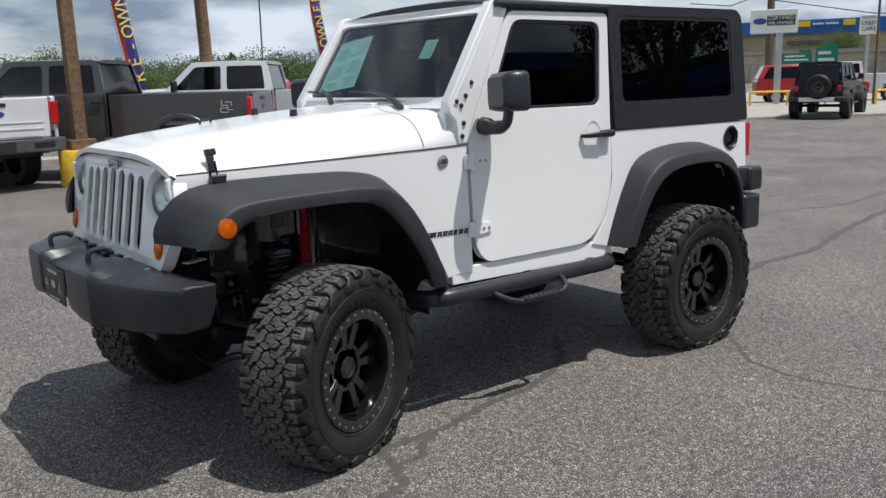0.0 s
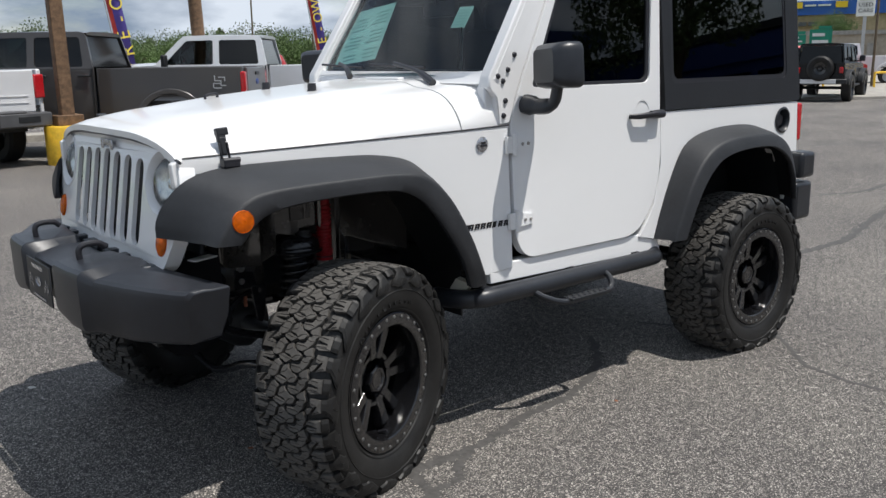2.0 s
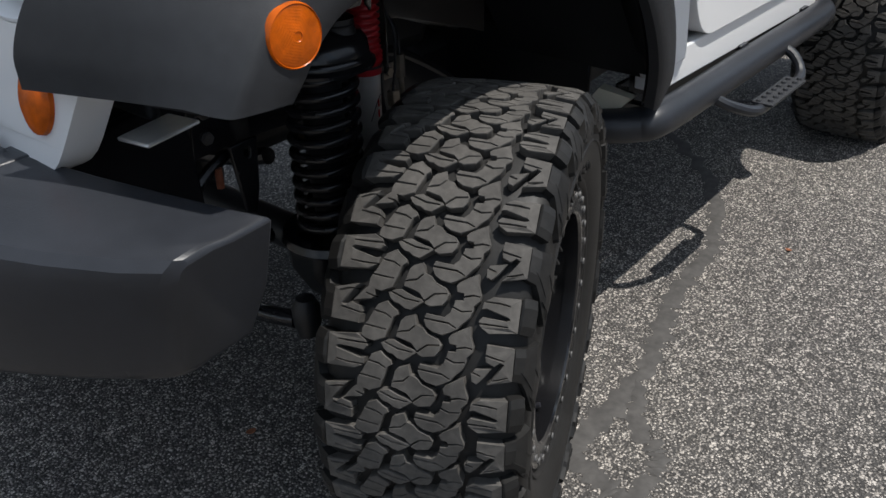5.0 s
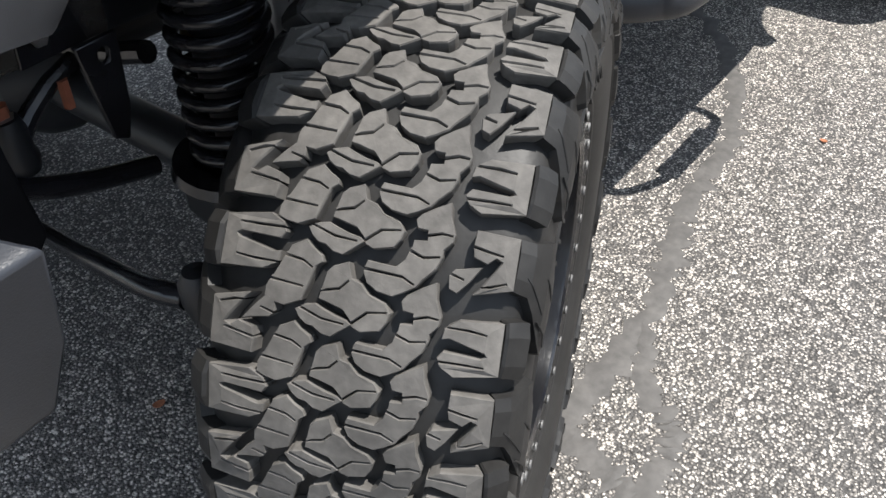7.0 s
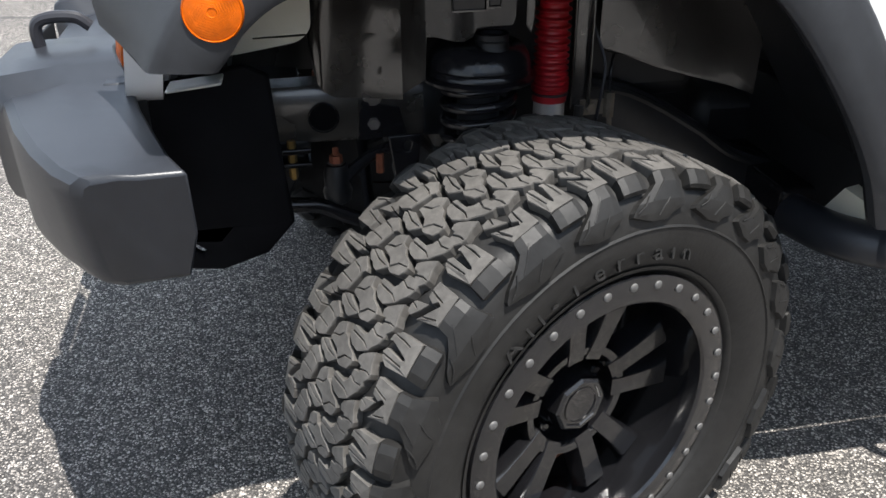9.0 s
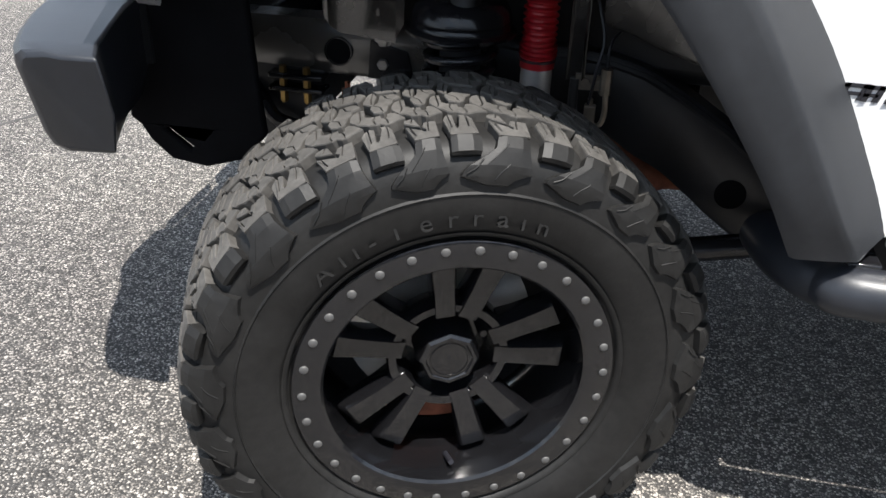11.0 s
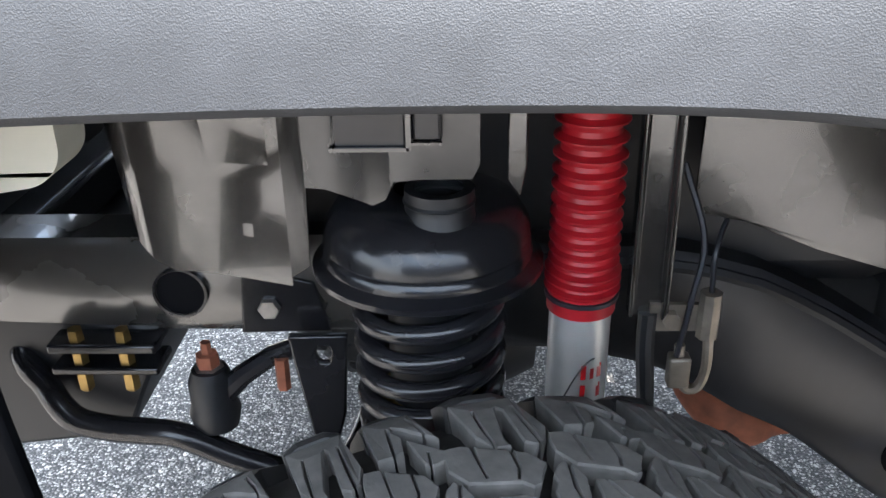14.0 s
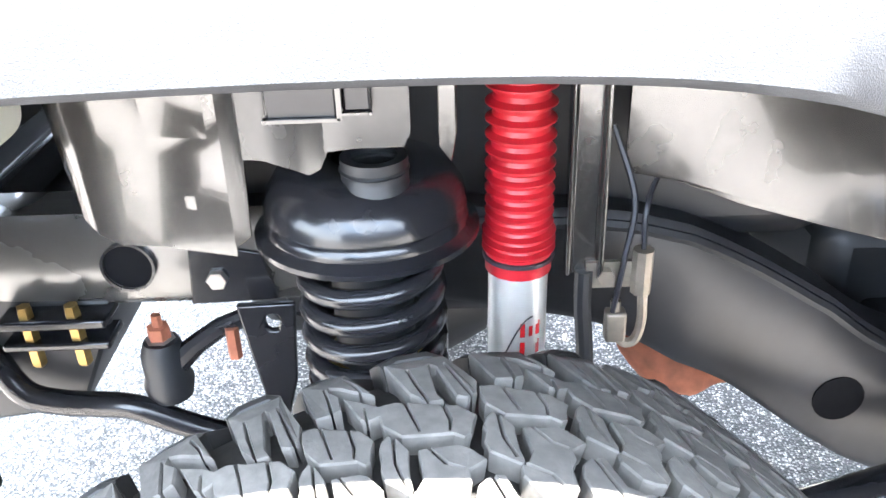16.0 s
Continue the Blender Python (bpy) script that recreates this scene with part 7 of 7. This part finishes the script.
    part("axle", Shape().tube([(ar, -0.7, 0.44), (ar, 0.7, 0.44)], 0.05, 8), LINER, t)
    bm = part("rear_bumper", Shape().box((-0.10, 0, 0.66), (0.18, 1.72, 0.17)), LINER, t, "black rear bumper with a pale face", bevel=0.03)
    part("bumper_face", Shape().box((-0.197, 0.0, 0.665), (0.012, 1.10, 0.135)), TRUCKWHITE, bm, "pale grey bumper face", bevel=0.004)
    sp = part("spare_wheel", Shape().lathe([(0.20, -0.10), (0.26, -0.13), (0.35, -0.13), (0.405, -0.08), (0.405, 0.08), (0.35, 0.12), (0.0, 0.12)], pose(-0.17, -0.05, 1.08, 0, 90, 0), 32), RUBBER, t, "black spare tyre")
    part("spare_rim", Shape().lathe([(0.0, -0.09), (0.06, -0.10), (0.10, -0.06), (0.20, -0.07), (0.25, -0.12)], pose(-0.17, -0.05, 1.08, 0, 90, 0), 20), RIM, sp)
off_roader(26.15, 11.38, 18)

def suv(x, y, heading, paint, label, size=1.0):
    t = thing("parked_car", pose(x, y, 0, 0, 0, heading) @ Matrix.Diagonal((size, size, size, 1)), label, "car", "far parked cars")
    part("body", Shape().prism(soft_poly([(0, 0.4), (4.6, 0.4), (4.65, 0.9), (3.4, 1.08), (0.05, 1.10)], 0.12), [], lambda a, z, d: (a, d, z), -0.9, 0.9), paint, t, bevel=0.05)
    part("cabin", Shape().hexa([(0.05, -0.86, 1.08), (3.5, -0.86, 1.08), (3.5, 0.86, 1.08), (0.05, 0.86, 1.08)], [(0.35, -0.70, 1.72), (2.7, -0.70, 1.72), (2.7, 0.70, 1.72), (0.35, 0.70, 1.72)]), paint, t, bevel=0.06)
    part("glass", Shape().hexa([(0.30, -0.868, 1.14), (3.2, -0.868, 1.14), (3.2, 0.868, 1.14), (0.30, 0.868, 1.14)], [(0.55, -0.745, 1.62), (2.55, -0.745, 1.62), (2.55, 0.745, 1.62), (0.55, 0.745, 1.62)]), PANE, t)
    for sg in (-1, 1):
        for q in (0.85, 3.75):
            simple_wheel(t, q, sg * 0.80, 0.35, 0.24)
suv(38.8, 21.7, -52, REDPAINT, "red estate car parked behind the rail", 1.13)
suv(10.2, 17.5, 150, REDPAINT, "red car behind the pickups")
pickup(place(44.1, 15.9, 116), SILVERPAINT, "silver pickup truck far across the lot")

def rail_fence(x0, y0, x1, y1, n):
    t = thing("yellow_rail", I4, "low yellow pipe rail along the pavement", "fence", "yellow rails")
    a, b = Vector((x0, y0, 0.1)), Vector((x1, y1, 0.1))
    part("rail", Shape().tube([a + Vector((0, 0, 0.62)), b + Vector((0, 0, 0.62))], 0.05, 8), YELLOW, t)
    for k in range(n):
        p = a.lerp(b, k / (n - 1))
        part("post", Shape().tube([p, p + Vector((0, 0, 0.62))], 0.05, 8), YELLOW, t)
rail_fence(34.4, 19.1, 37.2, 15.2, 4)
rail_fence(36.0, 13.0, 44.0, 10.5, 4)
rail_fence(37.0, 14.6, 46.0, 12.0, 4)

def far_side():
    c = Vector((-1.84, -3.82, 0))
    at = lambda az, d, z: c + Vector((d * math.cos(radians(az)), d * math.sin(radians(az)), z))
    def wall(name, az0, az1, d, z0, z1, material, label, thick=6.0, parent=None):
        p = [at(az0, d, 0), at(az1, d, 0), at(az1, d + thick, 0), at(az0, d + thick, 0)]
        return part(name, Shape().hexa([(q.x, q.y, z0) for q in p], [(q.x, q.y, z1) for q in p]), material, parent, label)
    b = thing("retail_building", I4, "large blue and tan retail building in the distance", "building")
    w = wall("wall", 14, 35, 205, 0, 9.4, TAN, "tan masonry wall", 30, b)
    u = wall("blue_band", 14, 35, 204.0, 9.4, 12.2, BLUE, "blue metal upper storey", 30, b)
    for a0, a1 in ((29.82, 29.12), (27.35, 26.70), (20, 19)):
        wall("yellow_panel", a0, a1, 200.3, 10.75, 11.95, GOLD, "plain yellow sign panel", 0.4, b)
    for a0, a1 in ((29.0, 28.4), (28.3, 27.6), (24.2, 23.4)):
        wall("white_bar", a0, a1, 200.3, 11.1, 11.45, SIGNWHITE, "white sign bar", 0.4, b)
    for a0, a1 in ((30.36, 29.9), (29.8, 29.4), (29.3, 28.85), (28.75, 28.27)):
        wall("dark_opening", a0, a1, 201.2, 7.2, 8.0, SIGNDARK, "", 0.8, b)
    o = thing("overpass", I4, "grey concrete overpass and retaining wall", "bridge")
    wall("deck", 14, 36, 150, 3.0, 4.3, GREYWALL, "grey concrete deck", 10, o)
    wall("parapet", 14, 36, 149.6, 4.3, 4.9, CONCRETE, "", 0.5, o)
    wall("retaining_wall", 14, 40, 151, 0, 3.0, GREYWALL, "", 3, o)
    for a in np.arange(15, 36, 1.7):
        wall("pier", a, a + 0.35, 146.6, 0, 3.0, CONCRETE, "", 0.7, o)
    for a0, a1, z0, z1 in ((30.61, 28.93, 2.41, 3.40), (28.75, 27.52, 2.07, 3.87)):
        t = thing("road_sign", I4, "green highway direction sign with white bars", "sign", "green road signs")
        wall("board", a0, a1, 95, z0, z1, SIGNGREEN, "", 0.15, t)
        wall("exit_tab", a1 + 0.75, a1 + 0.05, 95, z1 + 0.03, z1 + 0.33, SIGNGREEN, "", 0.15, t)
        for k in range(2):
            zz = z0 + (z1 - z0) * (0.28 + 0.36 * k)
            wall("text_bar", a0 - 0.15, a1 + 0.2 + 0.2 * k, 94.9, zz, zz + (z1 - z0) * 0.16, SIGNWHITE, "", 0.05, t)
        wall("post", (a0 + a1) / 2 + 0.3, (a0 + a1) / 2 + 0.2, 95.2, 0, z0, SIGNGREY, "", 0.2, t)
    t = thing("used_cars_sign", pose(*at(26.0, 62, 0), 0, 0, 26.0 - 90), "white used cars sign on a post", "sign")
    part("board", Shape().box((0, 0, 4.39), (1.04, 0.2, 1.20)), SIGNWHITE, t, bevel=0.03)
    part("top_bar", Shape().box((0, -0.11, 4.82), (0.75, 0.02, 0.16)), SIGNGREY, t)
    letters("sign_words", "USED", 0.34, pose(0, -0.12, 4.47, 90), SIGNBLACK, t, 0.01)
    letters("sign_words", "CARS", 0.34, pose(0, -0.12, 4.12, 90), SIGNBLACK, t, 0.01)
    part("post", Shape().box((0, 0, 1.95), (0.2, 0.15, 3.9)), SIGNGREY, t)
    for az, d, h, r in ((31.35, 58, 14, 0.24), (25.5, 44, 12, 0.06), (62.9, 60, 13, 0.06), (59.2, 70, 12, 0.06)):
        t = thing("utility_pole", pose(*at(az, d, 0)), "tall dark utility pole", "pole", "utility poles")
        part("pole", Shape().tube([(0, 0, 0), (0, 0, h)], [r, r * 0.7], 10), BARK, t)
        if r > 0.1:
            part("crossarm", Shape().box((0, 0, h - 0.8), (0.12, 2.4, 0.12)), BARK, t)
    t = thing("power_lines", I4, "thin dark overhead power lines", "cable")
    for k, (a0, a1, z) in enumerate(((36, 31.35, 5.9), (31.35, 20, 5.9), (31.35, 20, 8.6))):
        p, q = at(a0, 58, z), at(a1, 58, z + (-1.2 if k else 0.5))
        part("wire", Shape().tube([p, p.lerp(q, 0.5) - Vector((0, 0, 0.5)), q], 0.03, 5), SIGNBLACK, t)
    tagged(wall("embankment", 12, 42, 161, 0, 4.0, GRASS, "", 38), "grassy embankment behind the overpass", "embankment", kind="structure")
    return at
AT = far_side()

def tree(x, y, h, spread, material, seed, n=9000, fine=0.28):
    rnd = random.Random(seed)
    t = thing("tree", pose(x, y, 0), "green leafy roadside tree", "tree", "roadside trees")
    s = Shape().tube([(0, 0, 0), (0.1, 0, h * 0.25), (0, 0.1, h * 0.6)], [h * 0.035, h * 0.028, h * 0.012], 8)
    tips = []
    for k in range(7):
        a = math.tau * k / 7 + rnd.uniform(-0.3, 0.3)
        q = (spread * 0.55 * math.cos(a), spread * 0.55 * math.sin(a), h * rnd.uniform(0.5, 0.85))
        s.tube([(0, 0, h * 0.25), (q[0] * 0.4, q[1] * 0.4, h * 0.45), q], [h * 0.016, h * 0.011, h * 0.005], 5)
        tips.append(q)
    part("trunk", s, BARK, t)
    s = Shape()
    lumps = [(q[0] * rnd.uniform(0.5, 1.1), q[1] * rnd.uniform(0.5, 1.1), q[2] * rnd.uniform(0.6, 1.0), spread * rnd.uniform(0.22, 0.42)) for q in tips * 2] + [(0, 0, h * 0.8, spread * 0.4)]
    for k in range(n):
        c = lumps[k % len(lumps)]
        d = Vector((rnd.gauss(0, 1), rnd.gauss(0, 1), rnd.gauss(0, 0.8))).normalized() * c[3] * rnd.uniform(0.6, 1.05)
        p = Vector(c[:3]) + d
        z = (h * 0.02 + spread * 0.045 * rnd.uniform(0.5, 1.4)) * fine
        m = Matrix.Translation(p) @ Euler((rnd.uniform(0, 6), rnd.uniform(0, 6), rnd.uniform(0, 6))).to_matrix().to_4x4()
        s.add([(-z, 0, 0), (0, -z * 0.7, z * 0.3), (z, 0, 0), (0, z * 0.7, z * 0.3)], [(0, 1, 2), (0, 2, 3)], m)
    part("crown", s, material, t, smooth=0)
    return t

proto = [tree(*AT(66, 95, 0)[:2], 4.2, 5.0, LEAF, 1), tree(*AT(63, 100, 0)[:2], 4.6, 6.0, LEAF2, 2), tree(*AT(59, 92, 0)[:2], 3.8, 5.5, LEAF, 3)]
rnd = random.Random(5)
for k, az in enumerate(np.arange(50, 86, 1.15)):
    p = AT(az + rnd.uniform(-0.4, 0.4), rnd.uniform(85, 125), 0)
    copy_thing(proto[k % 3], pose(p.x, p.y, -0.4, 0, 0, rnd.uniform(0, 360)))
p = AT(27.3, 172, 0)
copy_thing(proto[0], pose(p.x, p.y, 3.95, 0, 0, 40))
for az, d in ((35.5, 120), (37.5, 110)):
    p = AT(az, d, 0)
    copy_thing(proto[0], pose(p.x, p.y, -1.5, 0, 0, az * 9))

def far_woods():
    rnd = random.Random(9)
    s = Shape()
    for k in range(26000):
        az, d = rnd.uniform(36, 110), rnd.uniform(190, 240)
        top = 5.6 + 1.6 * math.sin(az * 0.9) + 1.1 * math.sin(az * 3.1 + 1) + 0.8 * math.sin(az * 7.3)
        p = AT(az, d, top * rnd.uniform(0.0, 1.0) ** 0.75)
        z = rnd.uniform(0.25, 0.75)
        m = Matrix.Translation(p) @ Euler((rnd.uniform(0, 6), rnd.uniform(0, 6), rnd.uniform(0, 6))).to_matrix().to_4x4()
        s.add([(-z, 0, 0), (0, -z, z * 0.3), (z, 0, 0), (0, z, z * 0.3)], [(0, 1, 2), (0, 2, 3)], m)
    tagged(part("far_woods", s, LEAF2, smooth=0), "distant green woods on the horizon", "woods", kind="stuff")
far_woods()

# behind the camera: what the windows mirror, and one block added to darken them
def showroom():
    t = thing("showroom", pose(31.7, -22.8, 0, 0, 0, 109.7), "low dark blue showroom building across the lot", "building")
    part("wall", Shape().box((0, -6, 2.2), (36, 12, 4.4)), SIGNBLUE, t)
    part("fascia", Shape().box((0, 0.1, 3.8), (36.4, 0.3, 0.9)), SIGNBLUE, t, "dark blue fascia")
    part("roof", Shape().box((0, -6, 4.55), (36.8, 12.6, 0.3)), SIGNBLACK, t)
    for k in range(6):
        part("window", Shape().box((-15 + 6 * k, 0.06, 1.6), (5.4, 0.12, 2.6)), PANE, t)
showroom()
# unseen block, added so that the door glass mirrors something dark
def dark_block(x0, x1, y, h):
    t = thing("mirrored_block", pose((x0 + x1) / 2, y, 0), "dark blue building added out of view to darken the door glass", "building")
    part("wall", Shape().box((0, -5, h / 2), (x1 - x0, 10, h)), SIGNBLACK, t)
    part("canopy", Shape().box((0, 0.4, h - 0.5), (x1 - x0 + 0.6, 1.0, 0.9)), SIGNBLUE, t, "dark blue canopy")
dark_block(-14.0, 36.0, -31.0, 6.5)
tree(19.2, -13.4, 9.0, 3.6, LEAF, 11, 9000, 0.20)

# litter on the asphalt
DRYLEAF = mat("dry_brown_leaf", (0.30, 0.11, 0.05), 0.8, var=0.3, scale=60)
SCRAP = mat("pale_scrap", (0.55, 0.54, 0.50), 0.8, var=0.15, scale=40)
def litter(name, x, y, size, material, label):
    s = Shape().grid(lambda u, v: ((u - 0.5) * size, (v - 0.5) * size * 0.7 * math.sin(math.pi * (0.12 + 0.76 * u)), 0.002 + 0.25 * size * (u - 0.5) ** 2 + 0.3 * size * abs(v - 0.5) ** 2), 6, 4, lambda u, v: ((u - 0.5) * size, (v - 0.5) * size * 0.7 * math.sin(math.pi * (0.12 + 0.76 * u)), 0.25 * size * (u - 0.5) ** 2 + 0.3 * size * abs(v - 0.5) ** 2))
    tagged(part(name, s, material, m=pose(x, y, 0.002, 0, 0, 70 * x)), label, "litter")
litter("fallen_leaf", -0.254, -0.268, 0.022, DRYLEAF, "small curled brown leaf on the asphalt")
litter("fallen_leaf", 1.257, -0.917, 0.018, DRYLEAF, "small dry brown leaf on the asphalt")
litter("paper_scrap", -0.756, 1.053, 0.040, SCRAP, "small pale scrap lying on the asphalt")
